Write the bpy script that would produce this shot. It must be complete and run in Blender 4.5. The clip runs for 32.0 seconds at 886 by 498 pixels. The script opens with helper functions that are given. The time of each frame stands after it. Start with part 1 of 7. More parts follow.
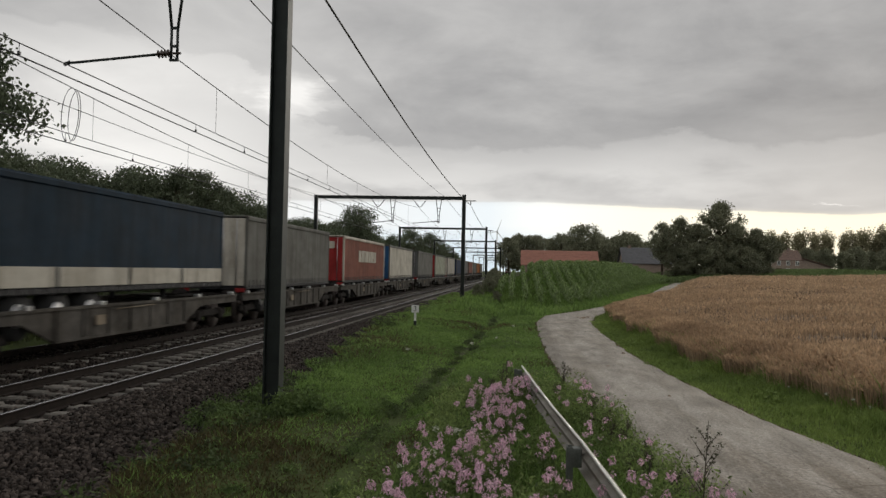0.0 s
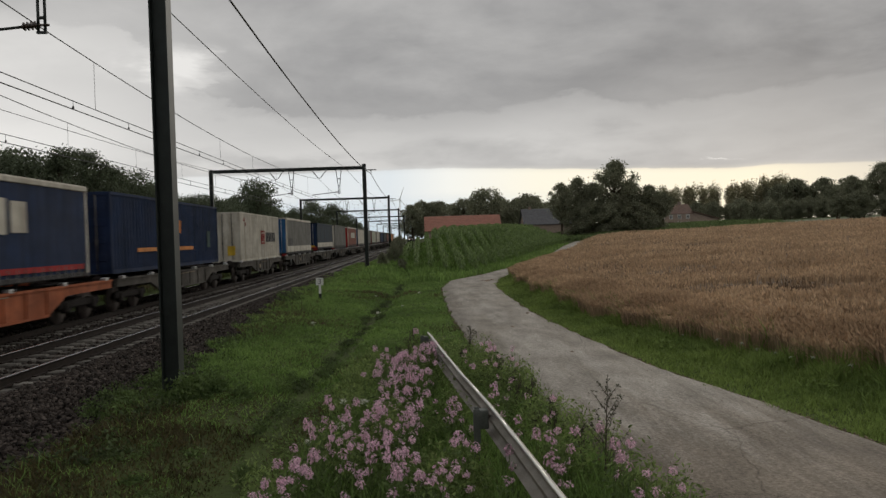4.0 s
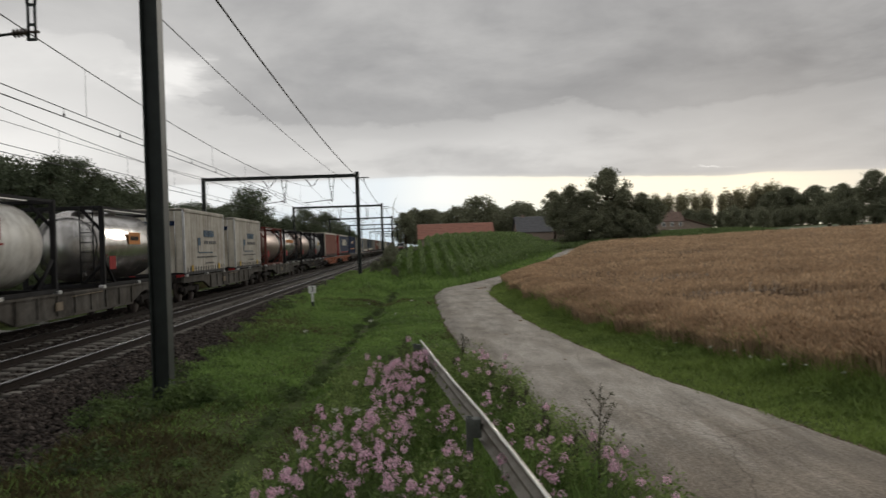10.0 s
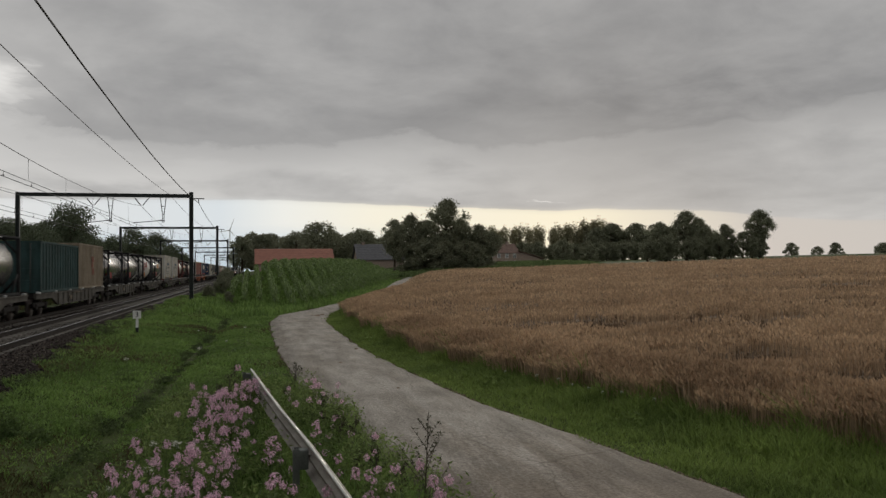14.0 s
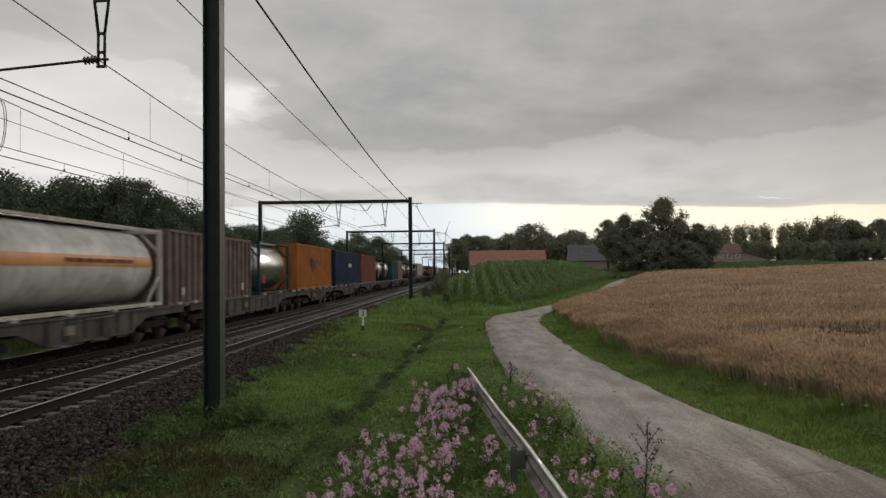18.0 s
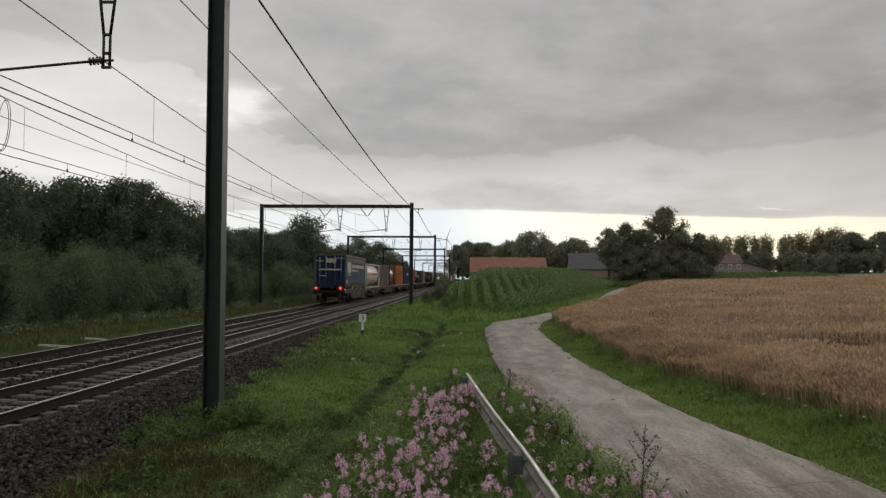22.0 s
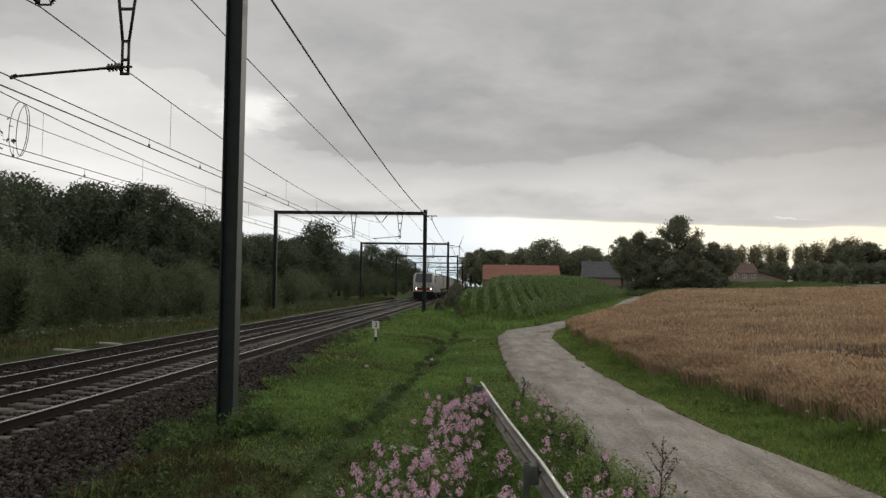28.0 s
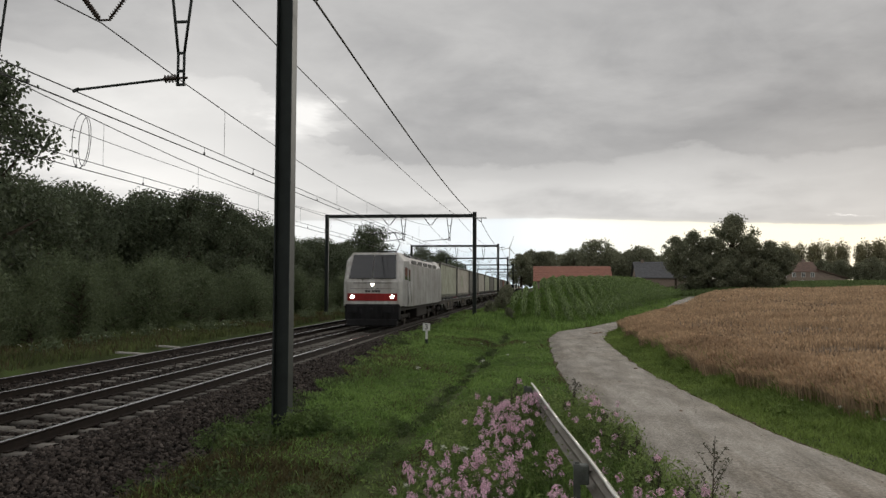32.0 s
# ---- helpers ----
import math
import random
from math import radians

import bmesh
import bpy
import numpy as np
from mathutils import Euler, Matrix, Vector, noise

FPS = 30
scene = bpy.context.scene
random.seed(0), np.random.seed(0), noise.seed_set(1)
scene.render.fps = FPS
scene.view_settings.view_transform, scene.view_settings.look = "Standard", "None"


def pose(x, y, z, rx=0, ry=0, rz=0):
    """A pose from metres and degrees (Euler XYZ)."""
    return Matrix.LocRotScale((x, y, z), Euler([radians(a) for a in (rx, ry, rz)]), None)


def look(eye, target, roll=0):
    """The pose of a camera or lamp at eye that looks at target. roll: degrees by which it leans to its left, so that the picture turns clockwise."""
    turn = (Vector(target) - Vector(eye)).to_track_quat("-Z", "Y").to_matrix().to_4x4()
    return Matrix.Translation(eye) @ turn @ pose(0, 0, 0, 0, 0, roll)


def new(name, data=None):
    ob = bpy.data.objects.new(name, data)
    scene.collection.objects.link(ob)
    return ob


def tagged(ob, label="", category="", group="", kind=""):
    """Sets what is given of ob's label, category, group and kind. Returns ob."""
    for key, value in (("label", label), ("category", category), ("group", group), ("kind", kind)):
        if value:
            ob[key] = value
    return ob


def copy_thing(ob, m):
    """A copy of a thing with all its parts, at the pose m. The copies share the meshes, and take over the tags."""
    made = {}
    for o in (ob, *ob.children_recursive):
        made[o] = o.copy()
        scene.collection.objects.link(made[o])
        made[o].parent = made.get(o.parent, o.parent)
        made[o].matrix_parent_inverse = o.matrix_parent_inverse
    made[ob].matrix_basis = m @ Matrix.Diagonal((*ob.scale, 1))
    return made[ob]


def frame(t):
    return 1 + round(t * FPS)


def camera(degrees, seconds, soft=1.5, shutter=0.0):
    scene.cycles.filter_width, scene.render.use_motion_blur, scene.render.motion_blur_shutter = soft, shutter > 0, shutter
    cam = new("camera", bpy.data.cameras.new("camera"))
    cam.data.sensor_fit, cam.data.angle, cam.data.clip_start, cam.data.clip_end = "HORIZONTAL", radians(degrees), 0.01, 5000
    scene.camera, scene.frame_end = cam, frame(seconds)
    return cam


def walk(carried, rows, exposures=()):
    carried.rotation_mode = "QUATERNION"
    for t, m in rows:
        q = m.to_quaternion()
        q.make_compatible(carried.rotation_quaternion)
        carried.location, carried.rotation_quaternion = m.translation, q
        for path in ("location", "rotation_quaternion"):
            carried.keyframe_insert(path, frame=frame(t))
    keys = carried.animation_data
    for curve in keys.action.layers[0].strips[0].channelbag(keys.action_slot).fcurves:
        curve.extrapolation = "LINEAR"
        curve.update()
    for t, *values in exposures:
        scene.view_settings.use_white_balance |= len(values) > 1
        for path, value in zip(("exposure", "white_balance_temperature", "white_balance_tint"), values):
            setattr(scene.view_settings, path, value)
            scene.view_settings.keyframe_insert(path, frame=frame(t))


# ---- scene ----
cam = camera(58.0, 32.0, soft=1.4, shutter=0.5)
EYE = 2.046   # metres above the rail heads, which lie at z = 0
# seconds, sway in metres (x, y, z), turn to the right, tilt up, lean to the left in degrees
ROWS = [
    (0, -0.075, -0.098, -0.015, -5.34, 1.50, 1.17),
    (0.5, -0.049, -0.050, -0.002, -4.86, 1.94, 0.78),
    (1, -0.034, -0.071, 0.002, -4.10, 1.48, -0.16),
    (1.5, -0.025, -0.053, 0.006, -3.34, 1.31, -0.29),
    (2, -0.010, -0.045, 0.009, -2.19, 2.25, 0.65),
    (2.5, 0.024, -0.041, 0.033, -0.62, 4.17, 0.63),
    (3, 0.030, -0.067, 0.004, -0.24, 3.01, -0.84),
    (3.5, 0.009, -0.012, -0.019, 1.00, 0.19, -1.23),
    (5.5, -0.035, -0.048, 0.039, 1.59, -1.56, -2.67),
    (6, -0.012, -0.014, 0.035, 1.77, -0.72, -1.27),
    (6.5, -0.018, 0.031, 0.013, 1.19, -0.93, -0.35),
    (7, -0.024, -0.037, 0.037, 0.26, -1.26, -1.59),
    (7.5, -0.016, -0.016, 0.019, 0.09, -2.33, -2.06),
    (8, -0.003, -0.051, 0.026, 0.65, -2.78, -1.42),
    (8.5, 0.004, 0.024, 0.009, 0.15, -1.72, -0.19),
    (9, -0.023, -0.077, -0.004, -2.30, -0.22, 0.55),
    (9.5, 0.009, -0.041, 0.010, -1.92, 0.01, -1.86),
    (10, -0.002, 0.028, -0.013, 1.99, -0.28, -1.91),
    (10.5, -0.056, 0.063, -0.038, 5.01, -0.46, -1.27),
    (11, -0.035, 0.079, -0.034, 6.51, -1.30, -2.10),
    (11.5, -0.049, 0.081, -0.038, 6.87, -1.31, -2.11),
    (12, -0.047, 0.095, -0.039, 7.00, -1.23, -2.12),
    (12.5, -0.039, 0.111, -0.042, 7.55, -1.25, -2.06),
    (13, 0.034, 0.117, -0.050, 10.56, -0.87, -0.62),
    (13.5, 0.092, 0.054, -0.022, 14.95, 0.97, 0.71),
    (14, 0.070, 0.019, -0.002, 13.44, 1.44, -0.54),
    (14.5, 0.077, 0.068, -0.049, 12.33, -0.27, 1.13),
    (16.5, 0.070, 0.025, -0.001, 9.97, -0.03, 0.27),
    (17, 0.049, 0.012, -0.005, 9.22, 0.35, 0.23),
    (17.5, 0.045, -0.016, -0.012, 3.52, 0.84, -0.29),
    (18, 0.038, -0.001, 0.005, -1.69, 1.68, -0.59),
    (18.5, 0.058, -0.016, -0.005, -1.24, 2.07, 0.45),
    (19, 0.064, 0.001, -0.005, 0.18, 2.86, 2.29),
    (19.5, 0.045, -0.021, 0.033, -2.02, 3.33, -0.30),
    (20, 0.043, -0.023, 0.008, -2.45, 2.95, -0.21),
    (20.5, 0.041, -0.034, -0.003, -1.58, 2.22, -0.29),
    (21, 0.040, -0.035, -0.008, -1.53, 2.05, -0.14),
    (21.5, 0.049, -0.047, -0.009, -1.75, 2.07, 0.08),
    (22, 0.043, -0.034, -0.012, -1.75, 2.12, 0.28),
    (22.5, 0.043, -0.048, 0.001, -1.86, 2.45, 0.31),
    (23, 0.044, -0.047, -0.005, -2.03, 2.71, 0.49),
    (23.5, 0.044, -0.041, -0.009, -2.11, 3.00, 0.88),
    (24, 0.039, -0.030, -0.007, -2.11, 3.07, 1.05),
    (24.5, 0.030, -0.031, -0.007, -2.54, 2.71, 1.02),
    (25, 0.027, -0.037, -0.016, -2.83, 2.39, 0.99),
    (25.5, 0.029, -0.044, -0.022, -2.61, 2.27, 0.72),
    (27.5, 0.040, -0.019, -0.014, -2.47, 2.41, 0.77),
    (28, 0.000, 0.000, 0.000, -2.67, 2.62, 0.74),
    (28.5, 0.040, -0.034, -0.004, -2.98, 2.75, 0.90),
    (29, 0.023, -0.062, -0.014, -3.78, 2.39, 0.57),
    (29.5, 0.011, -0.068, -0.014, -5.14, 1.91, -0.30),
    (30, 0.011, -0.088, -0.007, -6.04, 1.98, -0.80),
    (30.5, 0.025, -0.077, -0.006, -6.25, 2.26, -1.01),
    (31, 0.027, -0.074, -0.011, -6.40, 2.33, -0.85),
    (31.5, 0.035, -0.077, -0.011, -6.18, 2.45, 0.27),
    (32, 0.028, -0.107, -0.008, -6.26, 2.75, 0.21),
]
walk(cam, [(t, Matrix.Translation((x, y, EYE + z)) @ pose(0, 0, 0, 90 + tilt, 0, -turn) @ pose(0, 0, 0, 0, 0, lean))
           for t, x, y, z, turn, tilt, lean in ROWS],
     exposures=((0, 0.08), (1, 0.08), (2, 0.04), (3, -0.18), (6, 0.04), (8, 0.12), (9, 0.04), (12, 0.02), (13, -0.05), (13.7, -0.26), (14.5, -0.26), (17, -0.10), (18, -0.02), (20, 0.02), (25, 0.06), (28, 0.08), (30, 0.15), (32, 0.14)))

# ---- light ----
world = bpy.data.worlds.new("world")
scene.world = world
world.use_nodes = True
wn, wl = world.node_tree.nodes, world.node_tree.links
wn.clear()
w_out = wn.new("ShaderNodeOutputWorld")
w_bg = wn.new("ShaderNodeBackground")
w_sky = wn.new("ShaderNodeTexSky")
w_sky.sky_type, w_sky.sun_disc = "NISHITA", False
w_sky.sun_elevation, w_sky.sun_rotation = radians(8), radians(25)
w_bg.inputs["Strength"].default_value = 1.12


def wnode(kind, **inputs):
    n = wn.new(kind)
    for k, v in inputs.items():
        n.inputs[k.replace("_", " ")].default_value = v
    return n


def wmath(op, a, b=None, clamp=False):
    n = wn.new("ShaderNodeMath")
    n.operation, n.use_clamp = op, clamp
    for i, v in enumerate((a, b)):
        if v is None:
            continue
        if isinstance(v, (int, float)):
            n.inputs[i].default_value = v
        else:
            wl.new(v, n.inputs[i])
    return n.outputs[0]


def wramp(value, stops, interp="LINEAR"):
    n = wn.new("ShaderNodeValToRGB")
    n.color_ramp.interpolation = interp
    e = n.color_ramp.elements
    while len(e) < len(stops):
        e.new(0.5)
    for el, (p, c) in zip(e, stops):
        el.position, el.color = p, (c, c, c, 1) if isinstance(c, float) else (*c, 1)
    wl.new(value, n.inputs[0])
    return n.outputs[0]


def wmix(fac, a, b):
    n = wn.new("ShaderNodeMix")
    n.data_type = "RGBA"
    for sock, v in ((n.inputs[0], fac), (n.inputs[6], a), (n.inputs[7], b)):
        if isinstance(v, tuple):
            sock.default_value = (*v, 1)
        elif isinstance(v, float):
            sock.default_value = v
        else:
            wl.new(v, sock)
    return n.outputs[2]


# an overcast dawn: a cloud deck seen in perspective, torn open along the horizon ahead
w_co = wn.new("ShaderNodeTexCoord")
w_xyz = wn.new("ShaderNodeSeparateXYZ")
wl.new(w_co.outputs["Generated"], w_xyz.inputs[0])
up = wmath("MAXIMUM", w_xyz.outputs["Z"], 0.0)
over = wmath("ADD", up, 0.16)
deck = wn.new("ShaderNodeCombineXYZ")
wl.new(wmath("DIVIDE", w_xyz.outputs["X"], over), deck.inputs[0])
wl.new(wmath("DIVIDE", w_xyz.outputs["Y"], over), deck.inputs[1])
n_big = wnode("ShaderNodeTexNoise", Scale=1.15, Detail=7.0, Roughness=0.5, Distortion=0.25)
n_fine = wnode("ShaderNodeTexNoise", Scale=3.4, Detail=8.0, Roughness=0.55, Distortion=0.3)
for n in (n_big, n_fine):
    wl.new(deck.outputs[0], n.inputs["Vector"])
w_map = wnode("ShaderNodeMapping", Scale=(1.0, 1.0, 2.1))
wl.new(w_co.outputs["Generated"], w_map.inputs[0])
n_puff = wnode("ShaderNodeTexNoise", Scale=6.0, Detail=10.0, Roughness=0.60, Distortion=0.45)
wl.new(w_map.outputs[0], n_puff.inputs["Vector"])
n1 = wmath("SUBTRACT", n_big.outputs[0], 0.5)
n3 = wmath("SUBTRACT", n_puff.outputs[0], 0.5)
n2 = wmath("ADD", wmath("MULTIPLY", wmath("SUBTRACT", n_fine.outputs[0], 0.5), 0.45), wmath("MULTIPLY", n3, 0.70))
az = wmath("ARCTAN2", w_xyz.outputs["X"], w_xyz.outputs["Y"])
el = wmath("ARCSINE", w_xyz.outputs["Z"])
azw = wmath("ADD", az, wmath("MULTIPLY", n2, 0.30))
elw = wmath("ADD", el, wmath("ADD", wmath("MULTIPLY", n1, 0.16), wmath("MULTIPLY", n2, 0.10)))


def bank(a, e, sa, se, amount):
    """A brighter or darker cloud bank round an azimuth and height, in degrees."""
    x = wmath("DIVIDE", wmath("SUBTRACT", azw, radians(a)), radians(sa))
    y = wmath("DIVIDE", wmath("SUBTRACT", elw, radians(e)), radians(se))
    r = wmath("ADD", wmath("MULTIPLY", x, x), wmath("MULTIPLY", y, y))
    return wmath("MULTIPLY", wmath("EXPONENT", wmath("MULTIPLY", r, -1.0)), amount)


# the dark deck's torn lower edge, in degrees of azimuth and height; brighter cloud shows beneath it
EDGE = ((-40, 15.0), (-20, 14.6), (-17, 12.4), (-14.5, 10.4), (-9, 8.7), (0, 8.5), (8, 8.9), (14, 8.6), (26, 9.3), (40, 10.2))
brim = wramp(wmath("ADD", wmath("MULTIPLY", azw, 1 / 1.5), 0.5), [(0.5 + radians(a_) / 1.5, e_ / 20) for a_, e_ in EDGE])
lift = wmath("SUBTRACT", wmath("ADD", el, wmath("ADD", wmath("MULTIPLY", n1, 0.030), wmath("MULTIPLY", n2, 0.115))), wmath("MULTIPLY", brim, radians(20)))
below = wramp(wmath("ADD", wmath("MULTIPLY", lift, 8.0), 0.5), [(0.30, 1.0), (0.47, 0.62), (0.53, 0.10), (0.68, 0.0)])
value = wmath("ADD", 0.355, wmath("ADD", wmath("MULTIPLY", n1, 0.28), wmath("MULTIPLY", n2, 0.36)))
value = wmath("ADD", value, wmath("MULTIPLY", below, 0.15))
for b_ in ((-16.0, 12.3, 2.4, 1.3, 0.42), (-27, 7, 10, 4.5, 0.27), (-8, 6.3, 9, 1.4, 0.12), (9, 7, 7, 1.2, 0.06), (-26, 14, 10, 3, 0.10), (30, 15, 18, 7, -0.02), (3, 18, 16, 4, 0.05), (-18, 18, 13, 4, 0.08), (29, 9.5, 9, 4, -0.11), (20.5, 5.2, 0.9, 0.14, 0.24)):
    value = wmath("ADD", value, bank(*b_))
value = wmath("MINIMUM", wmath("MAXIMUM", value, 0.20), 0.80)
cloud = wmix(wramp(value, [(0.2, 0.0), (0.8, 1.0)]), (0.20, 0.20, 0.207), (0.80, 0.785, 0.76))
# the clear strip low in the sky: bluish towards the line's end, pale gold to its right
warm = wramp(wmath("ADD", wmath("MULTIPLY", az, 0.8), 0.3), [(0.05, (0.78, 0.78, 0.77)), (0.27, (0.74, 0.79, 0.82)), (0.33, (0.90, 0.90, 0.85)), (0.42, (0.97, 0.92, 0.77)), (0.62, (0.98, 0.90, 0.70)), (0.80, (0.62, 0.58, 0.54))])
RIM = ((-60, 4.2), (-30, 4.5), (-3, 4.88), (2, 4.84), (6, 4.75), (9, 4.56), (15, 4.24), (20.7, 4.0), (25, 4.1), (32, 3.65), (40, 2.9), (60, 2.0))
rim = wramp(wmath("ADD", wmath("MULTIPLY", az, 1 / 2.2), 0.5), [(0.5 + radians(a_) / 2.2, e_ / 10) for a_, e_ in RIM])
edge = wmath("SUBTRACT", wmath("ADD", el, wmath("MULTIPLY", n3, 0.012)), wmath("MULTIPLY", rim, radians(10)))
strip = wramp(wmath("ADD", wmath("MULTIPLY", edge, 20.0), 0.5), [(0.0, 1.0), (0.40, 1.0), (0.50, 0.85), (0.545, 0.12), (0.62, 0.0)])
haze = wramp(wmath("ADD", wmath("MULTIPLY", wmath("ADD", el, wmath("MULTIPLY", n3, 0.02)), 10.0), 0.0), [(0.22, 1.0), (0.56, 0.0)])
cool = wramp(wmath("ADD", wmath("MULTIPLY", az, 0.8), 0.3), [(0.20, 1.0), (0.36, 0.9), (0.50, 0.0)])
warm = wmix(wmath("MULTIPLY", haze, cool), warm, (0.58, 0.67, 0.73))
dim = wramp(up, [(0.0, 1.0), (0.34, 1.0), (0.55, 1.30), (1.0, 1.62)])
behind = wramp(wmath("ADD", wmath("MULTIPLY", w_xyz.outputs["Y"], 0.5), 0.5), [(0.0, 1.05), (0.45, 1.05), (0.7, 1.0), (1.0, 1.0)])
vs = wn.new("ShaderNodeVectorMath")
vs.operation = "SCALE"
wl.new(wmix(strip, cloud, warm), vs.inputs[0])
wl.new(wmath("MULTIPLY", dim, behind), vs.inputs["Scale"])
w_nish = wmix(0.001, vs.outputs[0], w_sky.outputs[0])
wl.new(w_nish, w_bg.inputs["Color"])
wl.new(w_bg.outputs[0], w_out.inputs[0])

sun = new("sun", bpy.data.lights.new("sun", "SUN"))
sun.data.energy, sun.data.angle, sun.data.color = 0.6, radians(14), (1.0, 0.93, 0.82)
sun.matrix_world = look((60, 120, 40), (0, 0, 0))
scene.view_settings.exposure = 0.0

# ---- materials ----
def mat(name, a, b=None, rough=0.8, metal=0.0, scale=6.0, fine=60.0, bump=0.3, dist=0.01, vary=0.0, spec=0.4, emit=None, islands=False, stretch=(1, 1, 1), coat=0.0, trans=0.0):
    """A surface of two colours in two scales of noise with a fine relief; vary: change from object to object (or island to island)."""
    m = bpy.data.materials.new(name)
    m.use_nodes = True
    nt = m.node_tree
    n, l = nt.nodes, nt.links
    p = n["Principled BSDF"]
    b = b or tuple(c * 0.72 for c in a)
    co = n.new("ShaderNodeTexCoord")
    mp = n.new("ShaderNodeMapping")
    mp.inputs["Scale"].default_value = stretch
    l.new(co.outputs["Object"], mp.inputs[0])
    big = n.new("ShaderNodeTexNoise")
    big.inputs["Scale"].default_value, big.inputs["Detail"].default_value = scale, 5
    small = n.new("ShaderNodeTexNoise")
    small.inputs["Scale"].default_value, small.inputs["Detail"].default_value = fine, 3
    for t in (big, small):
        l.new(mp.outputs[0], t.inputs["Vector"])
    mx = n.new("ShaderNodeMath")
    mx.operation = "MULTIPLY_ADD"
    l.new(small.outputs[0], mx.inputs[0])
    mx.inputs[1].default_value = 0.45
    l.new(big.outputs[0], mx.inputs[2])
    rp = n.new("ShaderNodeValToRGB")
    rp.color_ramp.elements[0].position, rp.color_ramp.elements[1].position = 0.48, 0.95
    rp.color_ramp.elements[0].color, rp.color_ramp.elements[1].color = (*b, 1), (*a, 1)
    l.new(mx.outputs[0], rp.inputs[0])
    col = rp.outputs[0]
    if vary:
        hs = n.new("ShaderNodeHueSaturation")
        if islands:
            g = n.new("ShaderNodeNewGeometry")
            rnd = g.outputs["Random Per Island"]
        else:
            g = n.new("ShaderNodeObjectInfo")
            rnd = g.outputs["Random"]
        mr = n.new("ShaderNodeMapRange")
        mr.inputs["To Min"].default_value, mr.inputs["To Max"].default_value = 1 - vary, 1 + vary
        l.new(rnd, mr.inputs["Value"])
        l.new(mr.outputs[0], hs.inputs["Value"])
        l.new(col, hs.inputs["Color"])
        col = hs.outputs[0]
    l.new(col, p.inputs["Base Color"])
    p.inputs["Roughness"].default_value, p.inputs["Metallic"].default_value = rough, metal
    p.inputs["Specular IOR Level"].default_value = spec
    p.inputs["Coat Weight"].default_value = coat
    if bump:
        bp = n.new("ShaderNodeBump")
        bp.inputs["Strength"].default_value, bp.inputs["Distance"].default_value = bump, dist
        l.new(mx.outputs[0], bp.inputs["Height"])
        l.new(bp.outputs[0], p.inputs["Normal"])
    if trans:
        tr = n.new("ShaderNodeBsdfTranslucent")
        ms = n.new("ShaderNodeMixShader")
        ms.inputs[0].default_value = trans
        l.new(col, tr.inputs[0])
        l.new(p.outputs[0], ms.inputs[1])
        l.new(tr.outputs[0], ms.inputs[2])
        l.new(ms.outputs[0], n["Material Output"].inputs[0])
    if emit:
        p.inputs["Emission Color"].default_value = (*emit[0], 1)
        p.inputs["Emission Strength"].default_value = emit[1]
    return m


M_GRASS = mat("grass", (0.075, 0.105, 0.032), (0.042, 0.045, 0.02), scale=0.8, fine=14, bump=0.8, dist=0.06, spec=0.05)
M_ROAD = mat("concrete_road", (0.385, 0.357, 0.317), (0.20, 0.183, 0.160), rough=0.85, spec=0.25, scale=2.2, fine=55, bump=0.6, dist=0.012, stretch=(1.0, 0.35, 1))


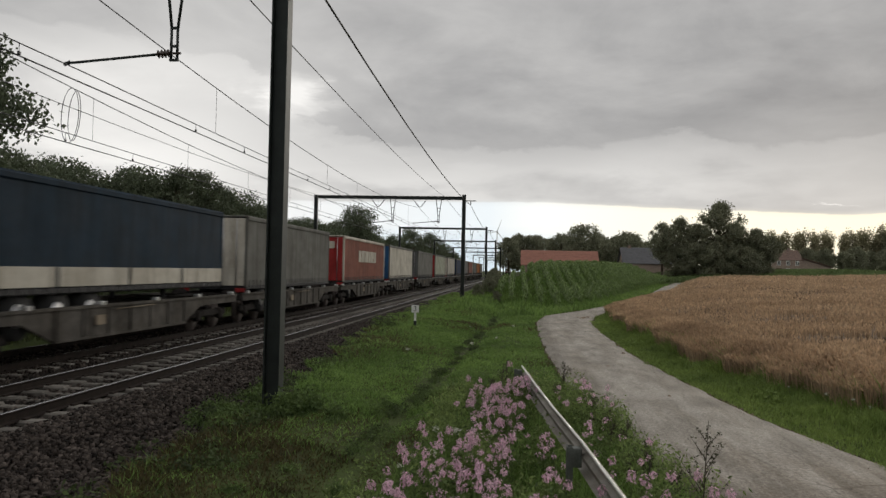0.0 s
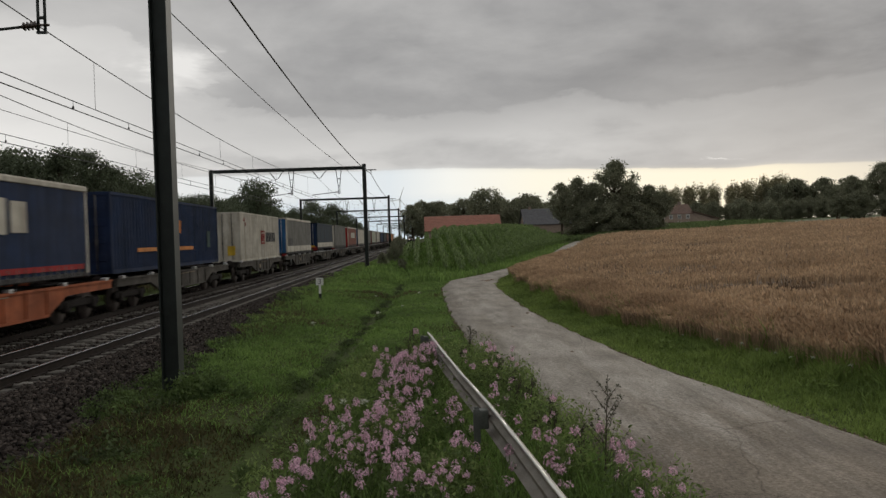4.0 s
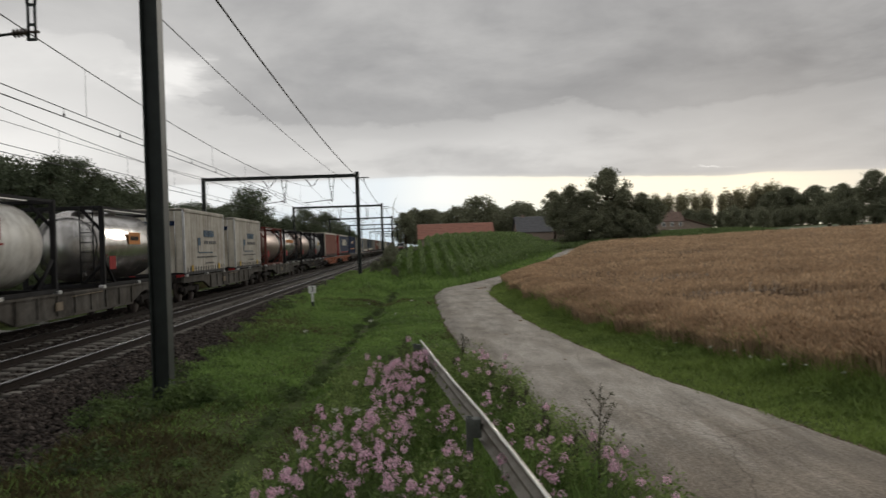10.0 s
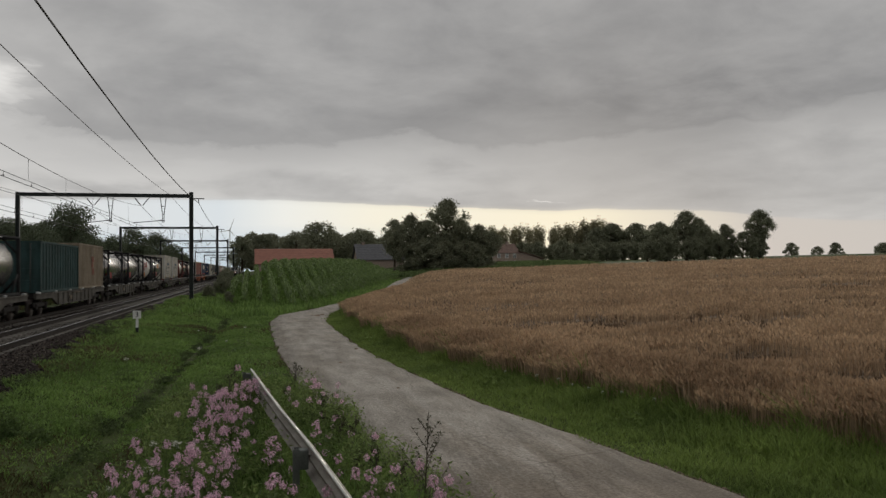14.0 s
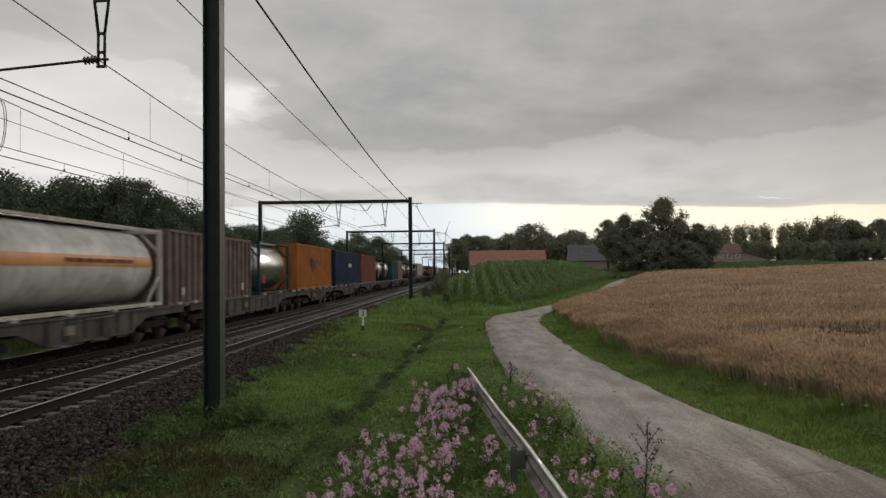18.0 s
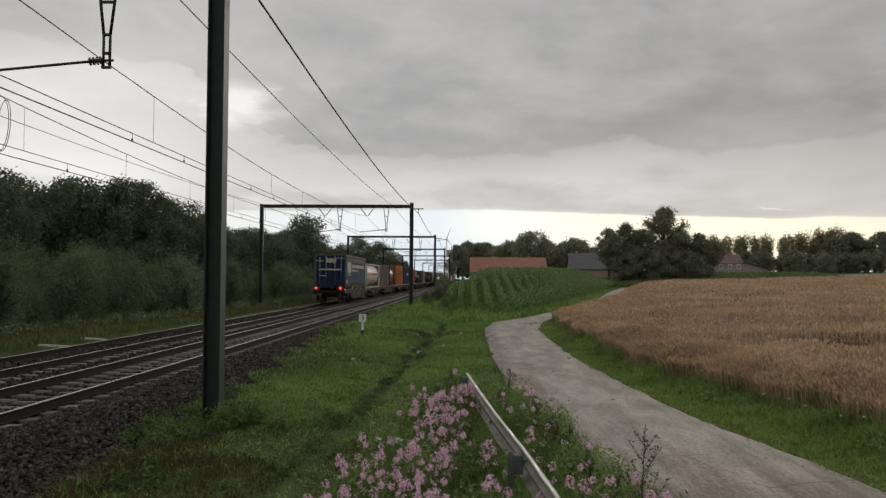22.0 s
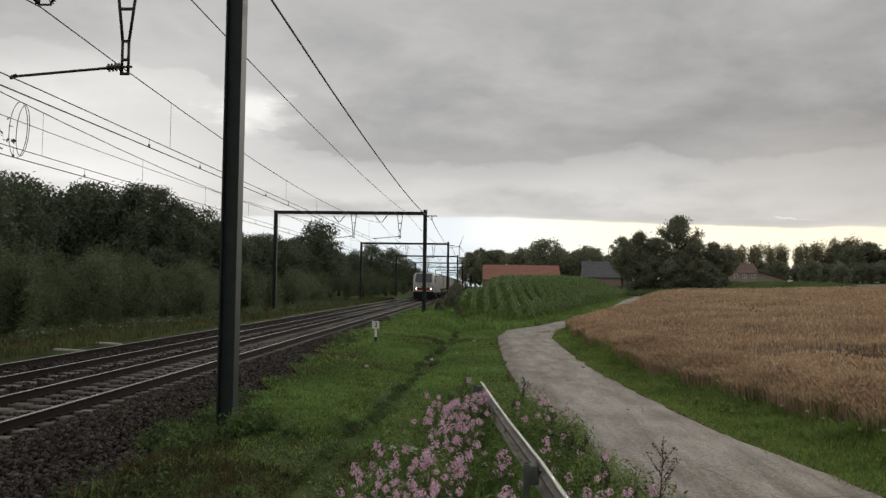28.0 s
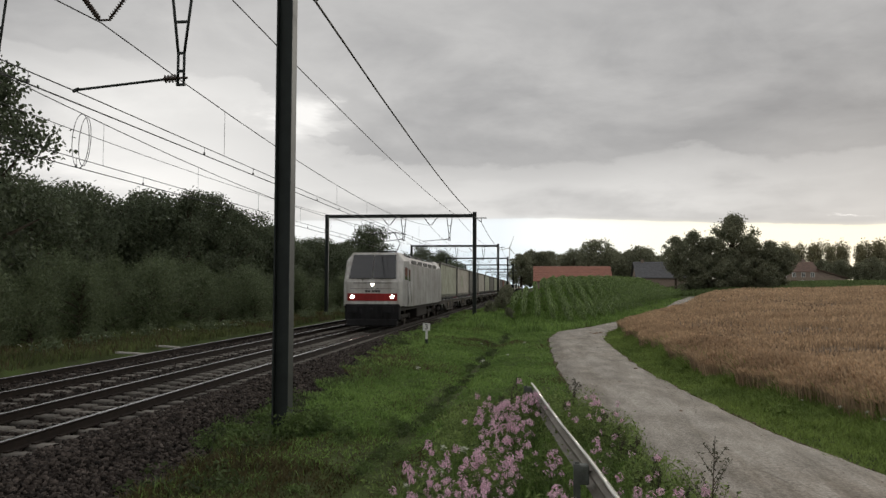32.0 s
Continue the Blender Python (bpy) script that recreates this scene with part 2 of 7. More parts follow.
def wear_road(m):
    """Cracks, a darker, browner near end and coarse stains over the plain concrete."""
    n, l = m.node_tree.nodes, m.node_tree.links
    p = n["Principled BSDF"]
    base = p.inputs["Base Color"].links[0].from_socket
    co = n.new("ShaderNodeTexCoord")
    warp = n.new("ShaderNodeTexNoise")
    warp.inputs["Scale"].default_value, warp.inputs["Detail"].default_value = 1.3, 4
    l.new(co.outputs["Object"], warp.inputs["Vector"])
    add = n.new("ShaderNodeMix")
    add.data_type, add.inputs[0].default_value = "VECTOR", 0.25
    l.new(co.outputs["Object"], add.inputs[4])
    l.new(warp.outputs["Color"], add.inputs[5])
    vo = n.new("ShaderNodeTexVoronoi")
    vo.feature, vo.inputs["Scale"].default_value = "DISTANCE_TO_EDGE", 0.32
    l.new(add.outputs[1], vo.inputs["Vector"])
    cr = n.new("ShaderNodeValToRGB")
    cr.color_ramp.elements[0].position, cr.color_ramp.elements[0].color = 0.001, (0.62, 0.60, 0.57, 1)
    cr.color_ramp.elements[1].position, cr.color_ramp.elements[1].color = 0.004, (1, 1, 1, 1)
    l.new(vo.outputs["Distance"], cr.inputs[0])
    st = n.new("ShaderNodeTexNoise")
    st.inputs["Scale"].default_value, st.inputs["Detail"].default_value, st.inputs["Roughness"].default_value = 0.8, 10, 0.78
    mp = n.new("ShaderNodeMapping")
    mp.inputs["Scale"].default_value = (2.0, 0.22, 1)
    l.new(co.outputs["Object"], mp.inputs[0])
    l.new(mp.outputs[0], st.inputs["Vector"])
    sr = n.new("ShaderNodeValToRGB")
    sr.color_ramp.elements[0].position, sr.color_ramp.elements[0].color = 0.34, (0.66, 0.63, 0.58, 1)
    sr.color_ramp.elements[1].position, sr.color_ramp.elements[1].color = 0.60, (1.1, 1.1, 1.1, 1)
    l.new(st.outputs[0], sr.inputs[0])
    sp = n.new("ShaderNodeTexNoise")
    sp.inputs["Scale"].default_value, sp.inputs["Detail"].default_value, sp.inputs["Roughness"].default_value = 24, 7, 0.8
    l.new(co.outputs["Object"], sp.inputs["Vector"])
    pr = n.new("ShaderNodeValToRGB")
    pr.color_ramp.elements[0].position, pr.color_ramp.elements[0].color = 0.36, (0.50, 0.48, 0.45, 1)
    pr.color_ramp.elements[1].position, pr.color_ramp.elements[1].color = 0.64, (1.34, 1.34, 1.32, 1)
    l.new(sp.outputs[0], pr.inputs[0])
    xyz = n.new("ShaderNodeSeparateXYZ")
    l.new(co.outputs["Object"], xyz.inputs[0])
    ed = n.new("ShaderNodeMath")
    ed.operation, ed.inputs[1].default_value = "MULTIPLY_ADD", 14.0
    l.new(st.outputs[0], ed.inputs[0])
    l.new(xyz.outputs["Y"], ed.inputs[2])
    so = n.new("ShaderNodeMapRange")
    so.interpolation_type = "SMOOTHSTEP"
    so.inputs["From Min"].default_value, so.inputs["From Max"].default_value = 14.5, 19.5
    l.new(ed.outputs[0], so.inputs["Value"])
    # brown tint at low y, fading out across a noisy border
    earthy = n.new("ShaderNodeMix")
    earthy.data_type = "RGBA"
    l.new(so.outputs[0], earthy.inputs[0])
    earthy.inputs[6].default_value, earthy.inputs[7].default_value = (0.64, 0.585, 0.53, 1), (1, 1, 1, 1)
    last = base
    for src in (earthy.outputs[2], cr.outputs[0], sr.outputs[0], pr.outputs[0]):
        mx = n.new("ShaderNodeMix")
        mx.data_type, mx.blend_type, mx.inputs[0].default_value = "RGBA", "MULTIPLY", 1.0
        l.new(last, mx.inputs[6])
        l.new(src, mx.inputs[7])
        last = mx.outputs[2]
    l.new(last, p.inputs["Base Color"])


wear_road(M_ROAD)
M_BALLAST = mat("ballast", (0.080, 0.066, 0.057), (0.010, 0.008, 0.007), scale=9, fine=30, bump=0.6, dist=0.02, vary=0.85, islands=True, spec=0.08)
M_RAIL = mat("rail_steel", (0.026, 0.018, 0.014), (0.012, 0.009, 0.007), rough=0.85, spec=0.15)
M_RAILTOP = mat("rail_head_polished", (0.55, 0.55, 0.56), (0.40, 0.40, 0.40), rough=0.25, metal=1.0)
M_SLEEPER = mat("concrete_sleeper", (0.185, 0.172, 0.152), (0.08, 0.072, 0.062), vary=0.25, scale=5, spec=0.15)
M_MAST = mat("mast_steel", (0.030, 0.037, 0.034), (0.016, 0.020, 0.018), rough=0.55, metal=0.3, scale=3)
M_WIRE = mat("wire_metal", (0.07, 0.07, 0.07), (0.04, 0.04, 0.04), rough=0.6, metal=0.6)
M_WHEAT = mat("wheat", (0.30, 0.215, 0.14), (0.15, 0.105, 0.067), scale=0.45, fine=7, bump=1.0, dist=0.08, vary=0.22, islands=True)
M_MAIZE = mat("maize_leaf", (0.19, 0.27, 0.085), (0.105, 0.16, 0.048), vary=0.3, islands=True, rough=0.6, bump=0, trans=0.35)
M_LEAF = mat("dark_leaf", (0.125, 0.152, 0.088), (0.066, 0.082, 0.047), vary=0.35, islands=True, rough=0.65, bump=0, trans=0.35)
M_WILLOW = mat("willow_leaf", (0.165, 0.205, 0.105), (0.078, 0.10, 0.05), vary=0.3, islands=True, rough=0.65, bump=0, trans=0.35)
M_BARK = mat("bark", (0.10, 0.075, 0.05), (0.045, 0.035, 0.025), scale=4, fine=25, bump=0.8, dist=0.02)
# the far barn's tiles: haze is mixed into the red as a duller, paler tone
M_ROOFRED_HAZED = mat("red_roof_tiles_hazed", (0.34, 0.155, 0.11), (0.25, 0.115, 0.085), scale=1.5, fine=12, vary=0.15)
M_ROOFGREY = mat("slate_roof", (0.13, 0.13, 0.135), (0.08, 0.08, 0.085), scale=2, vary=0.15)
M_BRICK = mat("pale_brick_wall", (0.34, 0.27, 0.22), (0.24, 0.18, 0.15), scale=3, fine=30)
M_GALV = mat("galvanised_steel", (0.34, 0.32, 0.28), (0.17, 0.15, 0.125), rough=0.55, metal=0.6, scale=3)
M_WHITE = mat("white_paint", (0.74, 0.74, 0.72), (0.60, 0.60, 0.57), rough=0.5)
M_DARK = mat("dark_metal", (0.03, 0.03, 0.032), (0.015, 0.015, 0.016), rough=0.7, metal=0.2)


# ---- building blocks ----
def part(name, bm, material, parent=None, label=""):
    """Links a bmesh as one mesh object under a thing or part."""
    me = bpy.data.meshes.new(name)
    bm.to_mesh(me)
    bm.free()
    for mt in (material if isinstance(material, (list, tuple)) else [material]):
        me.materials.append(mt)
    ob = new(name, me)
    if parent is not None:
        ob.parent = parent
    if label:
        ob["label"] = label
    return ob


def raw(name, verts, faces, material, parent=None, label="", smooth=False):
    me = bpy.data.meshes.new(name)
    me.from_pydata(verts, [], faces)
    me.materials.append(material)
    if smooth:
        me.shade_smooth()
    ob = new(name, me)
    if parent is not None:
        ob.parent = parent
    if label:
        ob["label"] = label
    return ob


def box(bm, c, s, bevel=0.0, rot=None, mi=0):
    """Adds a box of size s round c."""
    m = Matrix.Translation(c) @ (rot or Matrix()) @ Matrix.Diagonal((*s, 1))
    r = bmesh.ops.create_cube(bm, size=1, matrix=m)
    fs = {f for v in r["verts"] for f in v.link_faces}
    for f in fs:
        f.material_index = mi
    if bevel:
        es = list({e for v in r["verts"] for e in v.link_edges})
        bmesh.ops.bevel(bm, geom=es, offset=bevel, segments=1, affect="EDGES", material=mi)
    return bm


def bar(bm, a, b, r, seg=8, r2=None, mi=0):
    """Adds a round bar from a to b."""
    a, b = Vector(a), Vector(b)
    d = b - a
    q = d.to_track_quat("Z", "Y").to_matrix().to_4x4()
    rr = bmesh.ops.create_cone(bm, cap_ends=True, segments=seg, radius1=r, radius2=r if r2 is None else r2, depth=d.length, matrix=Matrix.Translation((a + b) / 2) @ q)
    for f in {f for v in rr["verts"] for f in v.link_faces}:
        f.material_index = mi
        f.smooth = True
    return bm


def B():
    return bmesh.new()


def thing(name, label, category, group="", at=None, kind=""):
    ob = new(name)
    ob.empty_display_size = 0.2
    if at is not None:
        ob.matrix_basis = at
    return tagged(ob, label, category, group, kind)

# ---- the ground ----
X_NEAR, X_FAR, GAUGE = -7.643, -10.84, 1.505


def smooth(a, b, x):
    t = min(1.0, max(0.0, (x - a) / (b - a)))
    return t * t * (3 - 2 * t)


ROAD_L = [(-12, 3.4), (2, 2.5), (8, 1.85), (12.7, 1.36), (14.5, 1.16), (21, 0.87), (25, 0.81), (32, 0.78), (38, 0.84), (44, 1.5), (50, 3.7), (58, 6.3), (68, 9.2), (80, 12.7), (92, 15.9), (106, 19.4), (128, 24.6)]
ROAD_R = [(-12, 8.0), (2, 6.3), (5.5, 5.45), (7.7, 5.0), (10.9, 4.55), (13.5, 4.06), (16.3, 3.80), (20.7, 3.5), (25, 3.30), (32, 3.33), (38, 3.45), (44, 4.2), (50, 5.7), (58, 8.0), (68, 10.8), (80, 14.3), (92, 17.4), (106, 21.0), (128, 26.2)]


def along(table, y):
    return float(np.interp(y, [p[0] for p in table], [p[1] for p in table]))


def road_l(y):
    return along(ROAD_L, y)


def road_r(y):
    return along(ROAD_R, y)


def ditch_x(y):
    return -2.05 + 0.03 * max(-4.0, min(30.0, y - 16))


def ground_z(x, y):
    """The height of the ground."""
    z = -0.42
    z -= 0.25 * math.exp(-((x - ditch_x(y)) / 0.5) ** 2)                      # the ditch along the line
    z += 0.30 * smooth(25, 60, y) * smooth(0, -4, x)
    if x < -4:
        z += (0.16 - 0.3) * smooth(-4.3, -5.4, x) * (1 - smooth(-12.0, -13.5, x))
    if x < -13:
        z = -0.12
    rise = 0.006 * max(0, y) * smooth(road_r(y) + 1, road_r(y) + 10, x) + 0.027 * max(0, x - 6)
    z += min(rise, 6.0)
    z += 2.5 * smooth(50, 95, y) * smooth(-4, 3, x) * (1 - smooth(road_l(y) - 8, road_l(y) - 1.5, x))   # the knoll under the maize
    z += 0.55 * smooth(74, 100, y) * smooth(road_l(y) - 8, road_l(y) - 1.5, x) * (1 - smooth(road_r(y) + 1, road_r(y) + 12, x))   # the road climbs beside it
    z += 0.9 * smooth(138, 165, y) * smooth(18, 32, x) * (1 - smooth(60, 85, x))
    return z


def build_ground():
    ys = [-12 + 0.8 * i for i in range(70)] + [44 + 2.5 * i for i in range(46)] + [160 + 15 * i for i in range(12)] + [360, 460, 650, 1000, 1600, 2600, 4000]
    xs = [-4000, -2000, -900, -400, -200, -120, -80, -60, -45, -35, -28, -22, -18, -16, -14.5, -13.5, -13, -12.5] + [-12 + 0.4 * i for i in range(48)] + [7.2 + 1.2 * i for i in range(16)] + [28 + 4 * i for i in range(24)] + [130, 150, 180, 220, 280, 380, 600, 1000, 2000, 4000]
    verts, faces = [], []
    for y in ys:
        for x in xs:
            far = abs(x) < 60 and -12 < y < 60
            verts.append((x, y, ground_z(x, y) + (0.02 * noise.noise((x * 1.3, y * 1.3, 0)) if far else 0)))
    k = len(xs)
    for j in range(len(ys) - 1):
        for i in range(k - 1):
            faces.append((j * k + i, j * k + i + 1, (j + 1) * k + i + 1, (j + 1) * k + i))
    # behind the viewer
    g = raw("ground", verts, faces, M_GRASS, smooth=True)
    tagged(g, "rough green grass verge and fields beside the railway", "ground", kind="structure")
    b = raw("ground_behind", [(-4000, -4000, -0.5), (4000, -4000, -0.5), (4000, -11.99, -0.42), (-4000, -11.99, -0.42)], [(0, 1, 2, 3)], M_GRASS)
    tagged(b, "green grassland on the far side of the road", "ground", kind="structure")


def build_road():
    verts, faces = [], []
    y = -11.0
    rows = []
    while y < 127:
        l0, r0 = road_l(y) + 0.10 * noise.noise((0, y * 0.8, 3)) + 0.04 * noise.noise((0, y * 2.6, 5)) + 0.03 * noise.noise((2, y * 7.1, 5)), road_r(y) + 0.09 * noise.noise((9, y * 0.8, 3)) + 0.04 * noise.noise((4, y * 2.6, 5)) + 0.03 * noise.noise((6, y * 7.1, 5))
        rows.append([(l0 + (r0 - l0) * f, y) for f in (0, 0.015, 0.25, 0.5, 0.75, 0.985, 1)])
        y += 0.3 if y < 40 else 1.2
    for r in rows:
        zc = max(ground_z(*p) for p in r) + 0.06
        for i, p in enumerate(r):
            verts.append((*p, zc + (0.0, 0.02, 0.035, 0.045, 0.035, 0.02, 0.0)[i] - (0.10 if i in (0, 6) else 0)))
    k = 7
    for j in range(len(rows) - 1):
        for i in range(k - 1):
            faces.append((j * k + i, j * k + i + 1, (j + 1) * k + i + 1, (j + 1) * k + i))
    tagged(raw("road", verts, faces, M_ROAD, smooth=True), "narrow pale grey concrete farm road curving along the field", "road", kind="structure")


build_ground()
build_road()

# ---- the railway line ----
PORTALS = [13.2] + [60 + 44 * i for i in range(9)]
X_MAST, X_MAST_L, Z_BEAM = -4.17, -15.55, 7.46


def quad_mesh(name, verts, quads, material, parent=None, tris=None, smooth_shade=False):
    """A mesh from number arrays: verts (n, 3), quads (m, 4) and triangles (k, 3)."""
    me = bpy.data.meshes.new(name)
    verts = np.asarray(verts, dtype=np.float32)
    loops, starts = [], []
    quads = np.zeros((0, 4), int) if quads is None else np.asarray(quads)
    tris = np.zeros((0, 3), int) if tris is None else np.asarray(tris)
    me.vertices.add(len(verts))
    me.vertices.foreach_set("co", verts.ravel())
    idx = np.concatenate([quads.ravel(), tris.ravel()]).astype(np.int32)
    me.loops.add(len(idx))
    me.loops.foreach_set("vertex_index", idx)
    st = np.concatenate([np.arange(len(quads)) * 4, len(quads) * 4 + np.arange(len(tris)) * 3]).astype(np.int32)
    me.polygons.add(len(st))
    me.polygons.foreach_set("loop_start", st)
    me.update(calc_edges=True)
    me.validate()
    me.materials.append(material)
    if smooth_shade:
        me.shade_smooth()
    ob = new(name, me)
    if parent is not None:
        ob.parent = parent
    return ob


def stone_mesh(name, x, y, z, half, material, rng):
    """Loose angular stones of the given half sizes in one mesh."""
    n = len(x)
    cube = np.array([(-1, -1, -1), (1, -1, -1), (1, 1, -1), (-1, 1, -1), (-1, -1, 1), (1, -1, 1), (1, 1, 1), (-1, 1, 1)], float)
    q = np.array([(0, 3, 2, 1), (4, 5, 6, 7), (0, 1, 5, 4), (1, 2, 6, 5), (2, 3, 7, 6), (3, 0, 4, 7)])
    v = cube[None] * half[:, None, None] * (0.55 + 0.7 * rng.random((n, 8, 3)))
    a = rng.random(n) * 6.28
    c, s = np.cos(a)[:, None], np.sin(a)[:, None]
    v = np.stack([v[..., 0] * c - v[..., 1] * s, v[..., 0] * s + v[..., 1] * c, v[..., 2] + 0.4 * v[..., 0]], -1)
    v += np.stack([x, y, z], -1)[:, None]
    return quad_mesh(name, v.reshape(-1, 3), (q[None] + 8 * np.arange(n)[:, None, None]).reshape(-1, 4), material)


def build_bed():
    prof = [(-13.6, -0.42), (-12.5, -0.20), (-11.75, -0.20), (-11.5, -0.15), (-10.2, -0.15), (-9.9, -0.19), (-9.24, -0.19), (-8.6, -0.225), (-6.75, -0.225), (-6.42, -0.172), (-5.95, -0.20), (-5.1, -0.42), (-4.55, -0.50), (-4.2, -0.70)]
    ys = [-12 + 0.5 * i for i in range(120)] + [48 + 6 * i for i in range(80)]
    verts = [(x, y, z + 0.012 * noise.noise((x * 3, y * 3, 1))) for y in ys for x, z in prof]
    k = len(prof)
    faces = [(j * k + i, j * k + i + 1, (j + 1) * k + i + 1, (j + 1) * k + i) for j in range(len(ys) - 1) for i in range(k - 1)]
    bed = raw("ballast_bed", verts, faces, M_BED, smooth=True)
    tagged(bed, "dark brown-grey crushed stone bed under both tracks", "ballast", kind="structure")
    rng = np.random.default_rng(3)
    # loose stones, one joined mesh
    n = 74000
    y = 5.5 + 50 * rng.random(n) ** 1.6
    x = np.where(rng.random(n) < 0.6, -6.5 + 2.3 * rng.random(n), -13.0 + 6.6 * rng.random(n))
    z = np.interp(x, [p[0] for p in prof], [p[1] for p in prof])
    z = np.maximum(z, np.where(x > -5.3, -0.46, -9))
    stones = stone_mesh("ballast_stones", x, y, z + 0.014, 0.012 + 0.021 * rng.random(n) ** 1.5, M_BALLAST, rng)
    tagged(stones, "loose dark brown crushed stones on the track shoulder", "gravel", kind="stuff")


def rail_mesh(y0, y1):
    prof = [(-0.07, -0.165), (0.07, -0.165), (0.07, -0.15), (0.012, -0.135), (0.012, -0.045), (0.036, -0.03), (0.036, -0.006), (0.026, 0.0), (-0.026, 0.0), (-0.036, -0.006), (-0.036, -0.03), (-0.012, -0.045), (-0.012, -0.135), (-0.07, -0.15)]
    k = len(prof)
    verts = [(x, y, z) for y in (y0, y1) for x, z in prof]
    faces = [(i, (i + 1) % k, k + (i + 1) % k, k + i) for i in range(k)]
    me = bpy.data.meshes.new("rail")
    me.from_pydata(verts, [], faces)
    me.materials.append(M_RAIL)
    me.materials.append(M_RAILTOP)
    for f in me.polygons:
        if f.index in (6, 7, 8):
            f.material_index = 1
    return me


def sleeper_mesh():
    bm = B()
    for s in (-1, 1):
        box(bm, (s * 0.80, 0, -0.25), (0.96, 0.22, 0.20), bevel=0.025)
    box(bm, (0, 0, -0.262), (0.80, 0.19, 0.15), bevel=0.02)
    for s in (-1, 1):
        for d in (-0.105, 0.105):
            box(bm, (s * GAUGE / 2 + d, 0, -0.142), (0.07, 0.12, 0.03), mi=1)
    me = bpy.data.meshes.new("sleeper")
    bm.to_mesh(me)
    bm.free()
    me.materials.append(M_SLEEPER)
    me.materials.append(M_RAIL)
    return me


def build_tracks():
    rm = rail_mesh(-10, 620)
    sm = sleeper_mesh()
    for name, X, count in (("track_near", X_NEAR, 170), ("track_far", X_FAR, 130)):
        t = thing(name, "straight railway track with concrete sleepers on dark ballast", "railway track", kind="structure", at=pose(X, 0, 0))
        for s in (-1, 1):
            r = new("rail", rm)
            r.parent, r.location = t, (s * GAUGE / 2, 0, 0)
        for i in range(count):
            o = new("sleeper", sm)
            o.parent, o.location = t, (random.uniform(-0.01, 0.01), 5 + 0.6 * i, random.uniform(-0.008, 0.004))
        far = B()
        for i in range(count, 420):
            box(far, (0, 5 + 0.6 * i, -0.24), (2.5, 0.26, 0.18))
        o = part("far_sleepers", far, M_SLEEPER, t)
        o["kind"] = "stuff"


def wire(bm, pts, r=0.008, mi=0):
    """One unbroken thin tube along the points."""
    rings = []
    pts = [Vector(p) for p in pts]
    for i, p in enumerate(pts):
        d = (pts[min(i + 1, len(pts) - 1)] - pts[max(i - 1, 0)]).normalized()
        u = d.cross(Vector((0, 0, 1)) if abs(d.z) < 0.9 else Vector((1, 0, 0))).normalized()
        w = d.cross(u)
        rings.append([bm.verts.new(p + r * (u * math.cos(a) + w * math.sin(a))) for a in [k * math.tau / 5 for k in range(5)]])
    for p, q in zip(rings, rings[1:]):
        for k in range(5):
            f = bm.faces.new((p[k], p[(k + 1) % 5], q[(k + 1) % 5], q[k]))
            f.material_index, f.smooth = mi, True


def h_mast(z0, z1, w=0.28):
    """One rolled H section with a cap plate."""
    a, f, t = w / 2, 0.022, 0.009
    prof = [(-a, -a), (a, -a), (a, -a + f), (t, -a + f), (t, a - f), (a, a - f), (a, a), (-a, a), (-a, a - f), (-t, a - f), (-t, -a + f), (-a, -a + f)]
    bm = B()
    lo = [bm.verts.new((x, y, z0)) for x, y in prof]
    hi = [bm.verts.new((x, y, z1)) for x, y in prof]
    for i in range(12):
        bm.faces.new((lo[i], lo[(i + 1) % 12], hi[(i + 1) % 12], hi[i]))
    bm.faces.new(hi)
    return bm


def insulator(bm, a, b, r=0.05, mi=0):
    a, b = Vector(a), Vector(b)
    bar(bm, a, b, r * 0.4, seg=8, mi=mi)
    n = max(3, int((b - a).length / 0.05))
    for i in range(n):
        p = a.lerp(b, (i + 0.5) / n)
        d = (b - a).normalized() * 0.012
        bar(bm, p - d, p + d, r, seg=10, r2=r * 0.55, mi=mi)


M_INS = mat("brown_insulator", (0.06, 0.04, 0.03), (0.03, 0.02, 0.015), rough=0.3)


